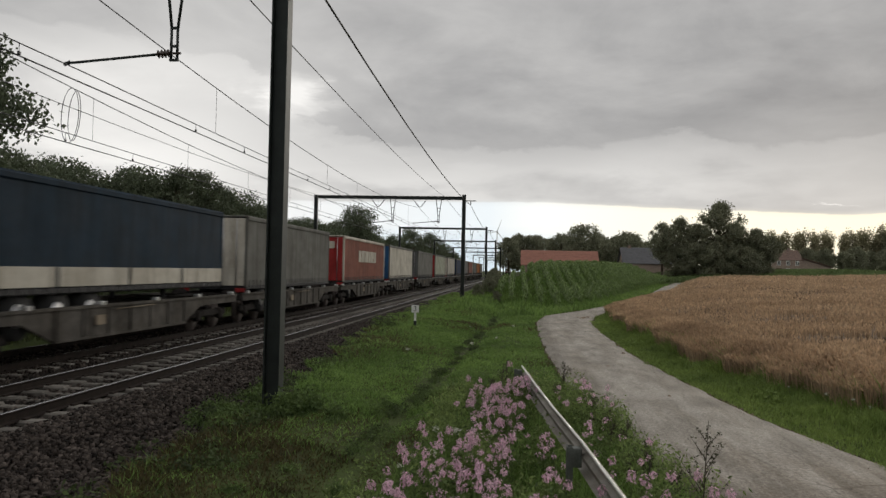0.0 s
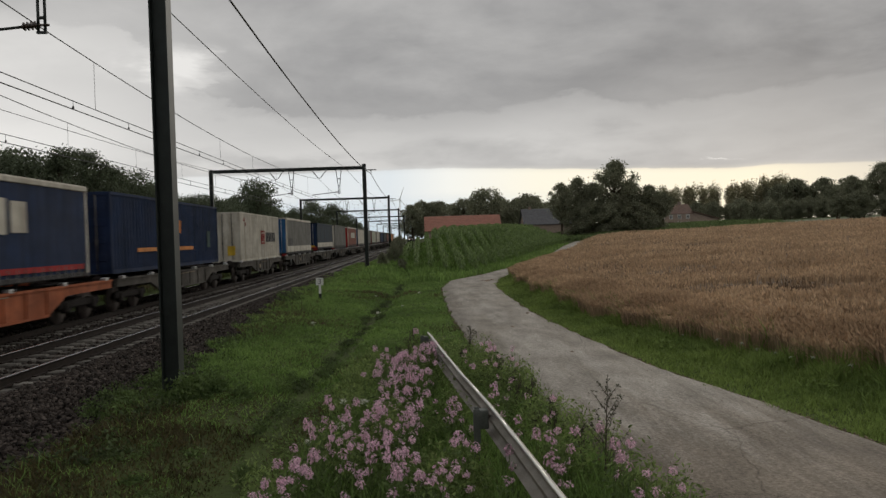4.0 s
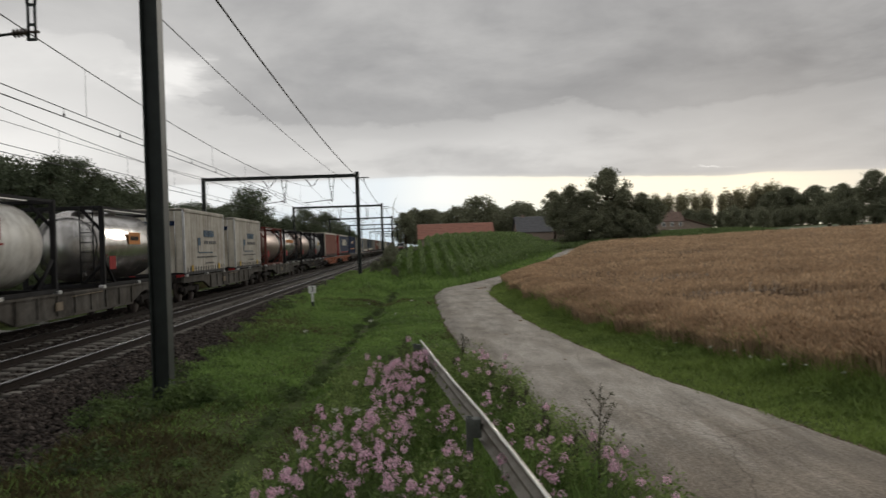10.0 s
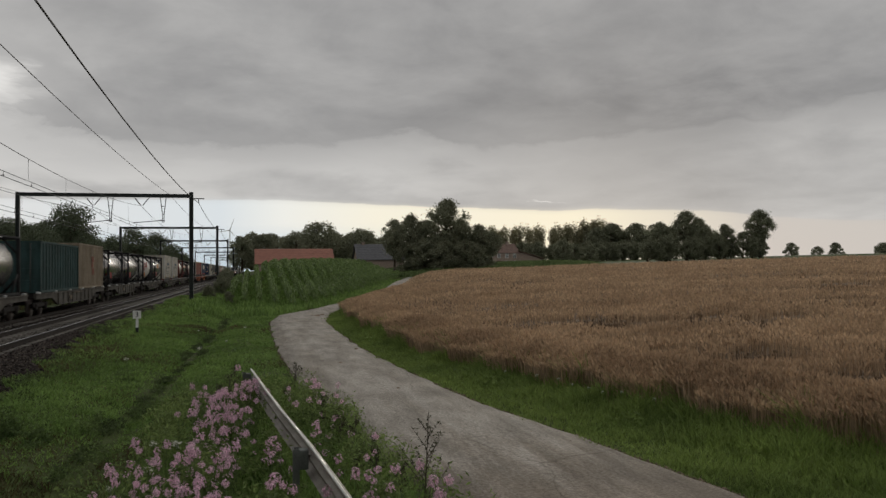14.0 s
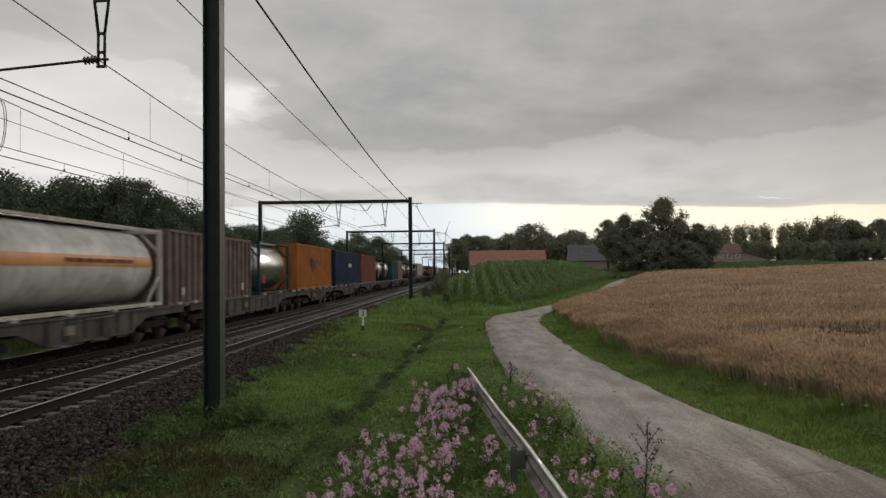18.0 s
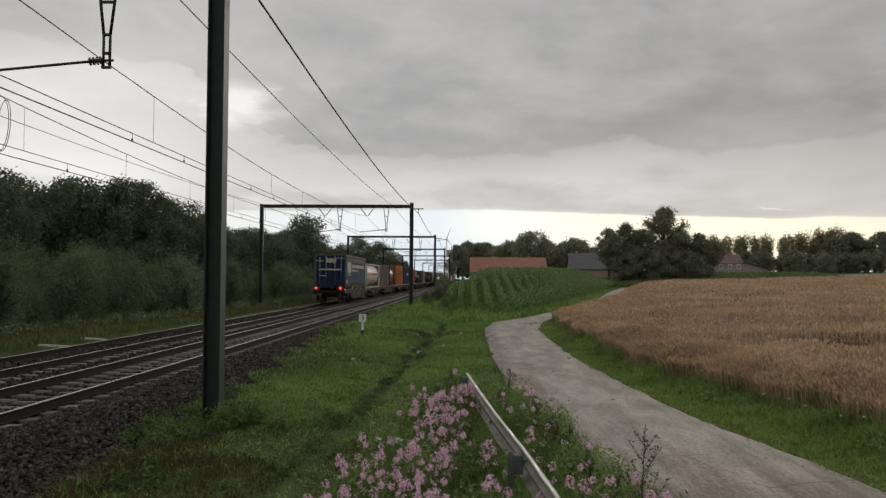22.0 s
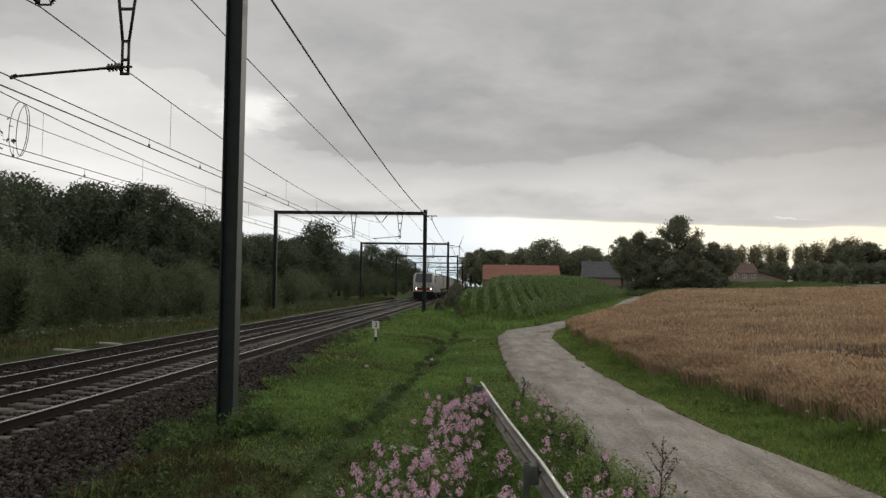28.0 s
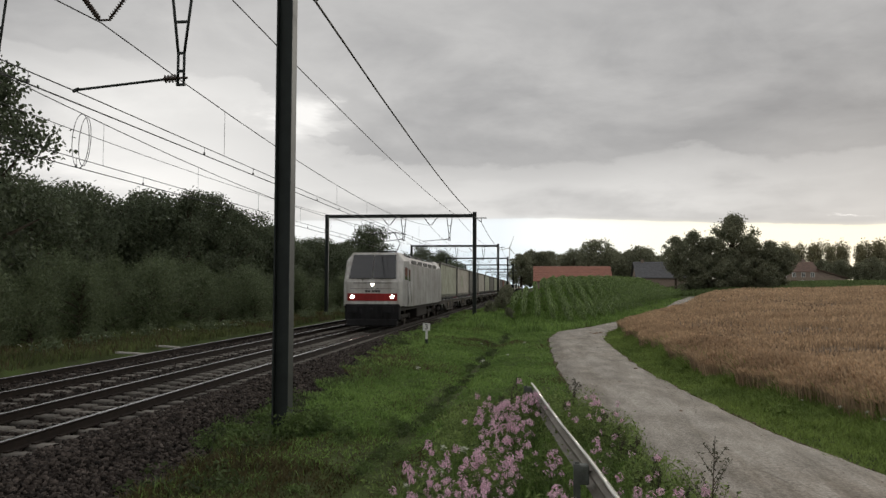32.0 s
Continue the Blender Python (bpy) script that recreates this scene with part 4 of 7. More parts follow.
def semi_trailer(L, curtain, z0=1.25, z1=3.85, label="", rear=None, roof=None, band=None, wheels=True, skirt=None, name="curtain_trailer", group="loads of the departing train"):
    t = thing(name, label, "trailer", group)
    rear = rear or curtain
    bm = B()
    # curtains bulge and wrinkle a little
    n = int(L / 0.30)
    for s in (-1, 1):
        zs = [z0 + 0.12, z0 + 0.5, (z0 + z1) / 2, z1 - 0.5, z1 - 0.14]
        grid = [[bm.verts.new((s * (HW - 0.02 + 0.02 * noise.noise((i * 0.45, k * 0.6, s * 3 + L)) + (0.006 if i % 3 == 0 else 0)), 0.12 + (L - 0.24) * i / n, z)) for i in range(n + 1)] for k, z in enumerate(zs)]
        for k in range(len(zs) - 1):
            for i in range(n):
                bm.faces.new((grid[k][i], grid[k][i + 1], grid[k + 1][i + 1], grid[k + 1][i]))
    part("curtain", bm, curtain, t)
    bm = B()
    box(bm, (0, L / 2, z1 - 0.03), (2 * HW, L, 0.06), bevel=0.02)
    for s in (-1, 1):
        box(bm, (s * (HW - 0.01), L / 2, z1 - 0.10), (0.07, L, 0.14), bevel=0.02)
    part("roof", bm, roof or M_WHITETARP, t)
    bm = B()
    for s in (-1, 1):
        box(bm, (s * (HW - 0.05), L / 2, z0 + 0.05), (0.1, L, 0.13), bevel=0.02)
    box(bm, (0, L / 2, z0 + 0.02), (2.3, L - 0.1, 0.1))
    part("floor_frame", bm, M_DARK, t)
    for s in (-1, 1):
        for y in (0.06, L - 0.06):
            bm = B()
            box(bm, (s * (HW - 0.05), y, (z0 + z1) / 2), (0.10, 0.12, z1 - z0 - 0.1), bevel=0.015)
            part("corner_post", bm, roof or M_ALU, t)
    for s in (-1, 1):
        bm = B()
        box(bm, (s * 0.58, 0.04, (z0 + z1) / 2), (1.13, 0.05, z1 - z0 - 0.2), bevel=0.01)
        d = part("rear_door", bm, rear, t)
        bm = B()
        for dx in (0.35, 0.85):
            bar(bm, (s * dx, 0.0, z0 + 0.1), (s * dx, 0.0, z1 - 0.1), 0.016, seg=6)
        part("lock_rod", bm, M_ALU, d)
    bm = B()
    box(bm, (0, L - 0.03, (z0 + z1) / 2), (2 * HW - 0.2, 0.05, z1 - z0 - 0.2))
    part("front_wall", bm, rear, t)
    bm = B()
    k = int(L / 0.42)
    for i in range(k):
        box(bm, (HW + 0.012, 0.3 + (L - 0.6) * i / (k - 1), z0 + 0.16), (0.02, 0.045, 0.30))
    part("straps", bm, M_DGREYTARP, t, "row of curtain tension straps")["kind"] = "stuff"
    if band:
        q = max(3, round(L / 3.2))
        for i in range(q):
            a, b = L * i / q + 0.07, L * (i + 1) / q - 0.07
            part("drop_side", box(B(), (HW + 0.008, (a + b) / 2, z0 + 0.34), (0.03, b - a, 0.42), bevel=0.01), band, t, "pale aluminium drop side")
    if wheels:
        for k in range(3):
            for s in (-1, 1):
                bm = B()
                y = 2.0 + k * 1.31
                bar(bm, (s * 0.80, y, z0 - 0.42), (s * 1.14, y, z0 - 0.42), 0.48, seg=22)
                w = part("road_wheel", bm, M_TYRE, t)
                bm = B()
                bar(bm, (s * 1.10, y, z0 - 0.42), (s * 1.15, y, z0 - 0.42), 0.24, seg=16)
                part("hub", bm, M_ALU, w)
        for s in (-1, 1):
            bm = B()
            box(bm, (s * 0.75, L - 3.2, z0 - 0.35), (0.12, 0.12, 0.7))
            part("landing_leg", bm, M_DARK, t)
    for s in (-1, 1):
        part("rear_lamp", box(B(), (s * 1.02, -0.01, z0 - 0.05), (0.34, 0.06, 0.14), bevel=0.01), M_RED, t)
    return t


def tank_container(L, shell, frame_mat, z0=1.12, z1=3.62, label="", clad=False, band=None, beam=False, group="loads of the departing train"):
    t = thing("tank_container", label, "tank container", group)
    zc, r = (z0 + z1) / 2 + 0.04, 1.13
    bm = B()
    seg = 28
    dome = 0.42
    ys = [(0.12, 0.05), (0.16, 0.45), (0.26, 0.78), (0.40, 0.94), (0.12 + dome + 0.1, 1.0), (L / 3, 1.0), (L / 3 + 0.05, 1.006), (2 * L / 3, 1.006), (2 * L / 3 + 0.05, 1.0), (L - dome - 0.22, 1.0), (L - 0.40, 0.94), (L - 0.26, 0.78), (L - 0.16, 0.45), (L - 0.12, 0.05)]
    rings = [[bm.verts.new((r * k * math.cos(a), y, zc + r * k * math.sin(a))) for a in [i * math.tau / seg for i in range(seg)]] for y, k in ys]
    for a, b in zip(rings, rings[1:]):
        for i in range(seg):
            f = bm.faces.new((a[i], a[(i + 1) % seg], b[(i + 1) % seg], b[i]))
            f.smooth = True
    bm.faces.new(rings[0])
    bm.faces.new(rings[-1][::-1])
    bmesh.ops.recalc_face_normals(bm, faces=bm.faces)
    part("tank_shell", bm, shell, t)
    for y0 in (0.07, L - 0.07):
        bm = B()
        for s in (-1, 1):
            box(bm, (s * (HW - 0.07), y0, (z0 + z1) / 2), (0.14, 0.13, z1 - z0), bevel=0.015)
            bar(bm, (s * (HW - 0.1), y0, z1 - 0.75), (s * 0.55, y0, z1 - 0.06), 0.05, seg=6)
            bar(bm, (s * (HW - 0.1), y0, z0 + 0.75), (s * 0.55, y0, z0 + 0.06), 0.05, seg=6)
        for z in (z0 + 0.06, z1 - 0.06):
            box(bm, (0, y0, z), (2 * HW - 0.28, 0.12, 0.12), bevel=0.012)
        part("end_frame", bm, frame_mat, t)
    bm = B()
    for s in (-1, 1):
        box(bm, (s * (HW - 0.06), L / 2, z0 + 0.07), (0.10, L - 0.28, 0.10))
        for y, d in ((0.14, 1), (L - 0.14, -1)):
            bar(bm, (s * (HW - 0.08), y, z0 + 0.9), (s * (HW - 0.08), y + d * 0.9, z0 + 0.1), 0.045, seg=6)
    part("base_frame", bm, frame_mat, t)
    bm = B()
    for s in (-1, 1):
        box(bm, (s * (HW - 0.06), L / 2, z1 - 0.05), (0.07, L - 0.28, 0.07))
    part("top_rail", bm, frame_mat, t)
    bm = B()
    box(bm, (0.35, L / 2, z1 - 0.02), (0.5, L - 0.5, 0.03))
    for y in (L * 0.4, L * 0.62):
        bar(bm, (0, y, zc + r - 0.05), (0, y, zc + r + 0.10), 0.25, seg=14)
    part("walkway", bm, M_ALU, t)
    bm = B()
    for s in (-0.2, 0.2):
        bar(bm, (0.75 + s, -0.02, z0 + 0.05), (0.75 + s, -0.02, z1), 0.02, seg=5)
    for k in range(8):
        bar(bm, (0.55, -0.02, z0 + 0.2 + 0.3 * k), (0.95, -0.02, z0 + 0.2 + 0.3 * k), 0.014, seg=5)
    part("ladder", bm, frame_mat, t)
    if band:
        bm = B()
        k = 6
        a0, a1 = -0.02, 0.24
        for m_ in range(2):
            pass
        vs = [[bm.verts.new(((r + 0.012) * math.cos(a0 + (a1 - a0) * i / k), y, zc + (r + 0.012) * math.sin(a0 + (a1 - a0) * i / k))) for i in range(k + 1)] for y in band[1:]]
        for i in range(k):
            bm.faces.new((vs[0][i], vs[0][i + 1], vs[1][i + 1], vs[1][i]))
        part("colour_band", bm, band[0], t)
    bm = B()
    box(bm, (HW - 0.02, 0.75, z0 + 0.75), (0.02, 0.5, 0.42))
    part("hazard_plate", bm, M_RED if shell is not M_TANKWHITE else M_ORANGEBAND, t, "small coloured warning placard")
    return t

DEPART, ARRIVE = [], []   # (thing, metres from the departing tail) and (thing, metres behind the arriving front)


def ride(ob, u, X=X_FAR):
    ob.matrix_basis = pose(X, u, 0)
    DEPART.append((ob, u))
    return ob


def zig(y0, z0, w, h):
    """Slanted strokes of a zigzag emblem."""
    return [(y0 + w * (k + 0.5) / 5, z0 + h / 2 - (0.12 * h if k % 2 else 0), w / 5 * 0.86, h * (1.0 if k % 2 else 0.75)) for k in range(5)]


def words(y0, z, n, w, h, gap=0.25):
    """A line of unreadable lettering as bars."""
    rnd = random.Random(int(y0 * 100 + z * 10))
    out, y = [], y0
    for _ in range(n):
        k = w * rnd.uniform(0.7, 1.3)
        out.append((y + k / 2, z, k, h))
        y += k + gap * w
    return out


def build_departing():
    # tail: blue curtain trailer on a pocket wagon
    t = ride(semi_trailer(12.1, M_SLATE, 1.30, 3.90, "dark blue curtain trailer with pale lettering bars at the train's tail", rear=M_NAVY, roof=M_GREYTARP), 0.0)
    bm = B()
    box(bm, (HW + 0.012, 6.05, 3.50), (0.012, 11.7, 0.36))
    part("upper_band", bm, M_GREYTARP, t, "grey upper band of the curtain")
    marks(t, "emblem", zig(0.7, 2.35, 2.0, 1.15), M_CREAM, label="pale zigzag emblem")
    marks(t, "lettering", words(3.1, 3.02, 7, 0.95, 0.26), M_CREAM, label="pale unreadable lettering bars")
    marks(t, "small_lettering", words(3.1, 2.66, 5, 0.6, 0.12), M_CREAM)
    marks(t, "door_mark", [(0.5, 1.75, 0.5, 0.3)], M_YELLOW)
    rear_marks(t, "rear_emblem", [(-0.25 + 0.16 * k, 3.45 - 0.05 * (k % 2), 0.14, 0.36) for k in range(5)], M_CREAM)
    rear_marks(t, "rear_lettering", [(-0.85, 3.40, 0.55, 0.05), (0.75, 3.62, 0.8, 0.05), (-0.05, 2.72, 1.75, 0.11), (-0.6, 2.22, 0.6, 0.06)], M_CREAM)
    w = ride(wagon(16.6, M_FRAME, pocket=True, label="grimy pale grey pocket wagon with tail lamps"), -0.9)
    for s in (-1, 1):
        bm = B()
        box(bm, (s * 0.95, -0.15, 1.22), (0.17, 0.10, 0.22), bevel=0.02)
        part("tail_lamp", bm, M_LAMPRED, w, "lit red tail lamp")
        bm = B()
        box(bm, (s * 0.93 + 0.02, -0.12, 1.08), (0.2, 0.06, 0.14), bevel=0.01)
        part("reflector_plate", bm, M_YELLOW, w)
    for y in (4.0, 6.6):
        bm = B()
        box(bm, (1.31, y, 1.28), (0.06, 0.34, 0.36), bevel=0.02)
        part("hand_wheel_plate", bm, M_YELLOW, w, "small yellow lever plate")
    # long white tank with an orange band
    t = ride(tank_container(10.9, M_TANKWHITE, M_CREAM, 1.10, 3.48, "long white tank container with an orange side band", band=(M_ORANGEBAND, 0.6, 10.3)), 13.5)
    marks(t, "lettering", words(5.0, 2.46, 7, 0.5, 0.10), M_BROWN, x=1.155)
    bm = B()
    for k in range(14):
        box(bm, (1.02, 0.6 + k * 0.74, 3.40), (0.05, 0.36, 0.04))
    part("rail_clip", bm, M_ALU, t)
    ride(wagon(13.4, M_FRAME), 13.0)
    # ribbed bulk box
    t = ride(box_container(9.9, M_RUST, 1.0, 3.56, "weathered brown-grey bulk container with deep vertical ribs", corr=0.62, depth=0.14), 24.9)
    marks(t, "plate", [(8.6, 1.55, 0.35, 0.3), (1.4, 1.5, 0.3, 0.25)], M_CREAM, x=HW - 0.01)
    # silver tank in a teal frame
    ride(tank_container(6.1, M_TANKSTEEL, M_TEAL, 1.10, 3.62, "shiny silver tank container in a dark teal frame"), 36.3)
    ride(wagon(17.4, M_FRAME), 26.8)
    t = ride(box_container(11.4, M_ORANGE, 1.14, 3.80, "orange corrugated container with a dark round emblem", corr=0.3), 44.5)
    marks(t, "emblem", [(4.2, 2.75, 0.45, 0.6), (4.5, 2.6, 0.4, 0.75)], M_NAVY, label="dark blue emblem block")
    marks(t, "lettering", words(5.1, 2.72, 5, 0.4, 0.34, 0.12), M_BROWN)
    ride(wagon(12.6, M_FRAME), 44.2)
    t = ride(box_container(13.0, M_NAVY, 1.14, 3.78, "dark blue corrugated container with a small emblem", corr=0.3), 57.7)
    marks(t, "emblem", words(6.6, 2.7, 4, 0.34, 0.3, 0.1), M_CREAM)
    rear_marks(t, "emblem", [(0.0, 2.9, 0.7, 0.3), (0.5, 2.9, 0.2, 0.3)], M_BLUE)
    ride(wagon(14.0, M_FRAME), 57.2)
    ride(box_container(11.4, M_BROWN, 1.14, 3.78, "red-brown corrugated shipping container"), 72.3)
    ride(wagon(12.4, M_FRAME), 71.8)
    for u, sh, fr in ((85.4, M_TANKSTEEL, M_BLACK), (92.9, M_TANKSTEEL, M_BLACK)):
        ride(tank_container(6.1, sh, fr, 1.10, 3.60, "silver tank container in a black frame"), u)
    ride(wagon(15.6, M_FRAME), 84.6)
    ride(box_container(8.4, M_TEAL, 1.10, 3.55, "dark teal bulk container with vertical ribs", corr=0.6, depth=0.13), 102.4)
    t = ride(box_container(7.6, M_BEIGE, 1.12, 3.75, "beige corrugated container with a brown emblem"), 110.9)
    marks(t, "emblem", [(4.0, 2.85, 0.7, 0.35), (3.9, 2.5, 0.5, 0.3), (4.1, 2.1, 0.6, 0.4)], M_BROWN, label="brown emblem blocks")
    ride(wagon(17.6, M_FRAME), 101.4)
    for k, (u, sh, fr, bd) in enumerate(((120.9, M_TANKSTEEL, M_BLACK, None), (130.0, M_TANKSTEEL, M_BLACK, None), (138.9, M_TANKWHITE, M_BLACK, None), (148.2, M_TANKSTEEL, M_BLACK, M_ORANGEBAND))):
        t = ride(tank_container(6.1, sh, fr, 1.08, 3.60, "white tank container in a black frame with red lettering bars" if k == 2 else "silver tank container in a black frame"), u)
        if k == 2:
            marks(t, "emblem", [(1.15, 2.6, 0.16, 0.9), (1.55, 2.6, 0.16, 0.8), (1.35, 2.25, 0.5, 0.14)], M_RED, x=1.15, label="red looped emblem")
            marks(t, "lettering", [(2.3, 2.75, 0.3, 0.5), (2.85, 2.75, 0.36, 0.5), (3.3, 2.75, 0.14, 0.5), (2.8, 2.40, 1.4, 0.05)], M_RED, x=1.15)
        if bd:
            marks(t, "placard", [(3.0, 2.62, 1.1, 0.40)], bd, x=1.16, label="orange placard with dark lettering bars")
            marks(t, "placard_text", words(2.6, 2.62, 4, 0.16, 0.14), M_BLACK, x=1.168)
    ride(wagon(16.4, M_FRAME), 120.3)
    ride(wagon(16.6, M_FRAME), 138.2)
    # two white curtain swap bodies
    for k, u in enumerate((156.9, 166.3)):
        t = ride(semi_trailer(6.9, M_WHITETARP, 1.14, 3.94 - 0.05 * k, "off-white curtain swap body with a faded blue emblem", rear=M_CREAM, wheels=False), u)
        marks(t, "emblem", [(2.2, 2.55, 0.42, 0.34), (2.0, 2.35, 0.07, 0.6), (3.3, 2.06, 2.4, 0.05)], M_FADED, label="faded blue swoosh emblem")
        marks(t, "lettering", words(3.0, 2.92, 5, 0.32, 0.30, 0.2), M_FADED)
        marks(t, "small_lettering", words(3.0, 2.52, 3, 0.7, 0.14) + words(1.8, 1.86, 6, 0.5, 0.07) + words(3.2, 1.58, 3, 0.4, 0.06), M_DGREYTARP)
        marks(t, "buckle", [(1.0, 1.40, 0.28, 0.26), (5.6, 1.40, 0.28, 0.26)], M_YELLOW, x=HW + 0.03)
        rear_marks(t, "rear_lettering", [(-0.1, 3.32, 1.9, 0.20), (-0.2, 3.10, 1.6, 0.06)], M_NAVY)
    ride(wagon(17.2, M_FRAME), 156.4)
    for u, sh, fr in ((175.2, M_TANKBROWN, M_REDFRAME), (182.6, M_TANKSTEEL, M_BLACK), (191.3, M_TANKBROWN, M_BLACK), (200.2, M_TANKGREY, M_BLACK)):
        t = ride(tank_container(6.1, sh, fr, 1.10, 3.60, "brownish steel tank container in a red frame" if fr is M_REDFRAME else "steel tank container in a black frame"), u)
        if sh is M_TANKSTEEL:
            marks(t, "placard", [(3.0, 2.72, 3.2, 0.24)], M_ORANGEBAND, x=1.14)
        if sh is M_TANKGREY:
            marks(t, "placard", [(3.4, 2.6, 0.5, 0.5)], M_YELLOW, x=1.15)
            marks(t, "lettering", words(3.9, 2.6, 3, 0.4, 0.12), M_BLACK, x=1.15)
    ride(wagon(15.6, M_FRAME), 174.2)
    ride(wagon(16.6, M_BOGIE), 191.0)
    t = ride(semi_trailer(12.3, M_BROWN, 1.20, 3.82, "red-brown curtain trailer with dark rear doors", rear=M_BLACK, roof=M_CREAM), 209.1)
    t = ride(semi_trailer(12.9, M_NAVY, 1.28, 3.83, "navy curtain trailer with red doors and a white letter block", rear=M_RED, roof=M_CREAM), 225.4)
    marks(t, "emblem", [(4.2 + 0.95 * k, 2.85, 0.75, 0.85 - 0.1 * (k % 2)) for k in range(6)], M_CREAM, label="white block emblem")
    bm = B()
    box(bm, (HW + 0.01, 6.4, 1.56), (0.02, 12.2, 0.14))
    part("red_stripe", bm, M_RED, t)
    rear_marks(t, "rear_lettering", [(0.1, 3.45, 1.6, 0.16), (0.1, 3.2, 1.2, 0.14)], M_CREAM)
    ride(wagon(16.6, M_FRAMEORANGE, pocket=True, label="faded orange pocket wagon"), 208.0)
    ride(wagon(15.2, M_FRAMEORANGE, pocket=True, label="faded orange pocket wagon"), 224.8)
    t = ride(box_container(12.9, M_NAVY, 1.24, 3.80, "navy corrugated container with an orange emblem"), 240.0)
    marks(t, "lettering", words(4.6, 2.9, 4, 0.4, 0.34, 0.1), M_CREAM)
    marks(t, "emblem", [(6.9, 2.8, 0.5, 0.5)], M_ORANGE)
    marks(t, "stripe", [(5.5, 1.95, 6.5, 0.14)], M_ORANGEBAND)
    marks(t, "shield", [(11.2, 2.3, 0.5, 0.7)], M_TEAL)
    ride(wagon(14.6, M_FRAME), 240.2)
    t = ride(box_container(11.3, M_CREAM, 1.10, 3.75, "cream corrugated container with a red square and dark lettering bars", corr=0.26), 257.6)
    marks(t, "emblem_frame", [(5.9, 2.75, 1.15, 0.09), (5.9, 2.05, 1.15, 0.09), (5.36, 2.4, 0.09, 0.7), (6.44, 2.4, 0.09, 0.7)], M_RED, label="red square frame")
    marks(t, "emblem", [(5.65, 2.4, 0.3, 0.44), (6.12, 2.4, 0.3, 0.44)], M_RED)
    marks(t, "lettering", words(6.85, 2.42, 8, 0.27, 0.58, 0.5), M_DARK)
    marks(t, "small_lettering", [(8.6, 2.0, 0.12, 0.06), (8.6, 1.85, 0.12, 0.06), (0.9, 3.35, 0.3, 0.2), (1.2, 3.1, 0.25, 0.2)], M_BROWN)
    rear_marks(t, "placard", [(0.75, 1.7, 0.4, 0.5)], M_YELLOW)
    ride(wagon(12.6, M_FRAME), 257.0)
    t = ride(semi_trailer(12.1, M_GREYTARP, 1.22, 3.82, "grey curtain trailer with blue rear doors", rear=M_BLUE, roof=M_CREAM, band=M_CREAM), 272.2)
    rear_marks(t, "placard", [(-0.2, 2.95, 0.9, 0.5)], M_BEIGE)
    marks(t, "lettering", words(0.9, 2.1, 4, 0.28, 0.5, 0.4), M_DGREYTARP)
    t = ride(semi_trailer(12.4, M_INK, 1.38, 3.76, "dark navy curtain trailer with pale drop sides", rear=M_NAVY, roof=M_INK, band=M_CREAM), 288.7)
    rear_marks(t, "rear_lettering", [(0.5, 1.62, 1.0, 0.16)], M_YELLOW)
    bm = B()
    box(bm, (0, -0.02, 1.5), (2.4, 0.06, 0.1))
    part("red_white_bar", bm, M_RED, t)
    ride(wagon(15.8, M_FRAME, pocket=True), 271.2)
    ride(wagon(15.2, M_FRAME, pocket=True), 287.4)
    t = ride(semi_trailer(12.3, M_GREYTARP, 1.22, 3.82, "plain grey curtain trailer with a white trailing door", rear=M_CREAM, roof=M_GREYTARP), 303.5)
    ride(wagon(15.2, M_FRAME, pocket=True), 303.0)
    t = ride(semi_trailer(13.2, M_BROWN, 1.22, 3.82, "faded red curtain trailer with red doors", rear=M_RED, roof=M_CREAM), 319.4)
    marks(t, "lettering", words(4.0, 2.75, 6, 0.9, 0.7, 0.12), M_CREAM)
    rear_marks(t, "rear_lettering", [(-0.2, 3.3, 1.8, 0.4)], M_CREAM)
    ride(wagon(15.6, M_FRAME, pocket=True), 318.6)
    spec = ((335.2, 13.0, M_CREAM, M_BLUE), (352.5, 13.1, M_GREYTARP, M_DGREYTARP), (368.6, 12.7, M_PALEGREEN, M_RED), (385.0, 12.6, M_WHITETARP, M_CREAM), (401.5, 12.8, M_NAVY, M_NAVY), (417.6, 12.8, M_DGREYTARP, M_TEAL), (433.6, 12.8, M_BROWN, M_BROWN), (450.0, 12.8, M_GREYTARP, M_CREAM), (466.2, 12.8, M_ORANGE, M_ORANGE), (482.2, 12.8, M_WHITETARP, M_RED))
    for u, L, c, r in spec:
        ride(semi_trailer(L, c, 1.22, 3.82, "curtain trailer riding far up the train", rear=r, roof=M_GREYTARP), u)
        ride(wagon(15.4, M_FRAME, pocket=True), u - 1.0)


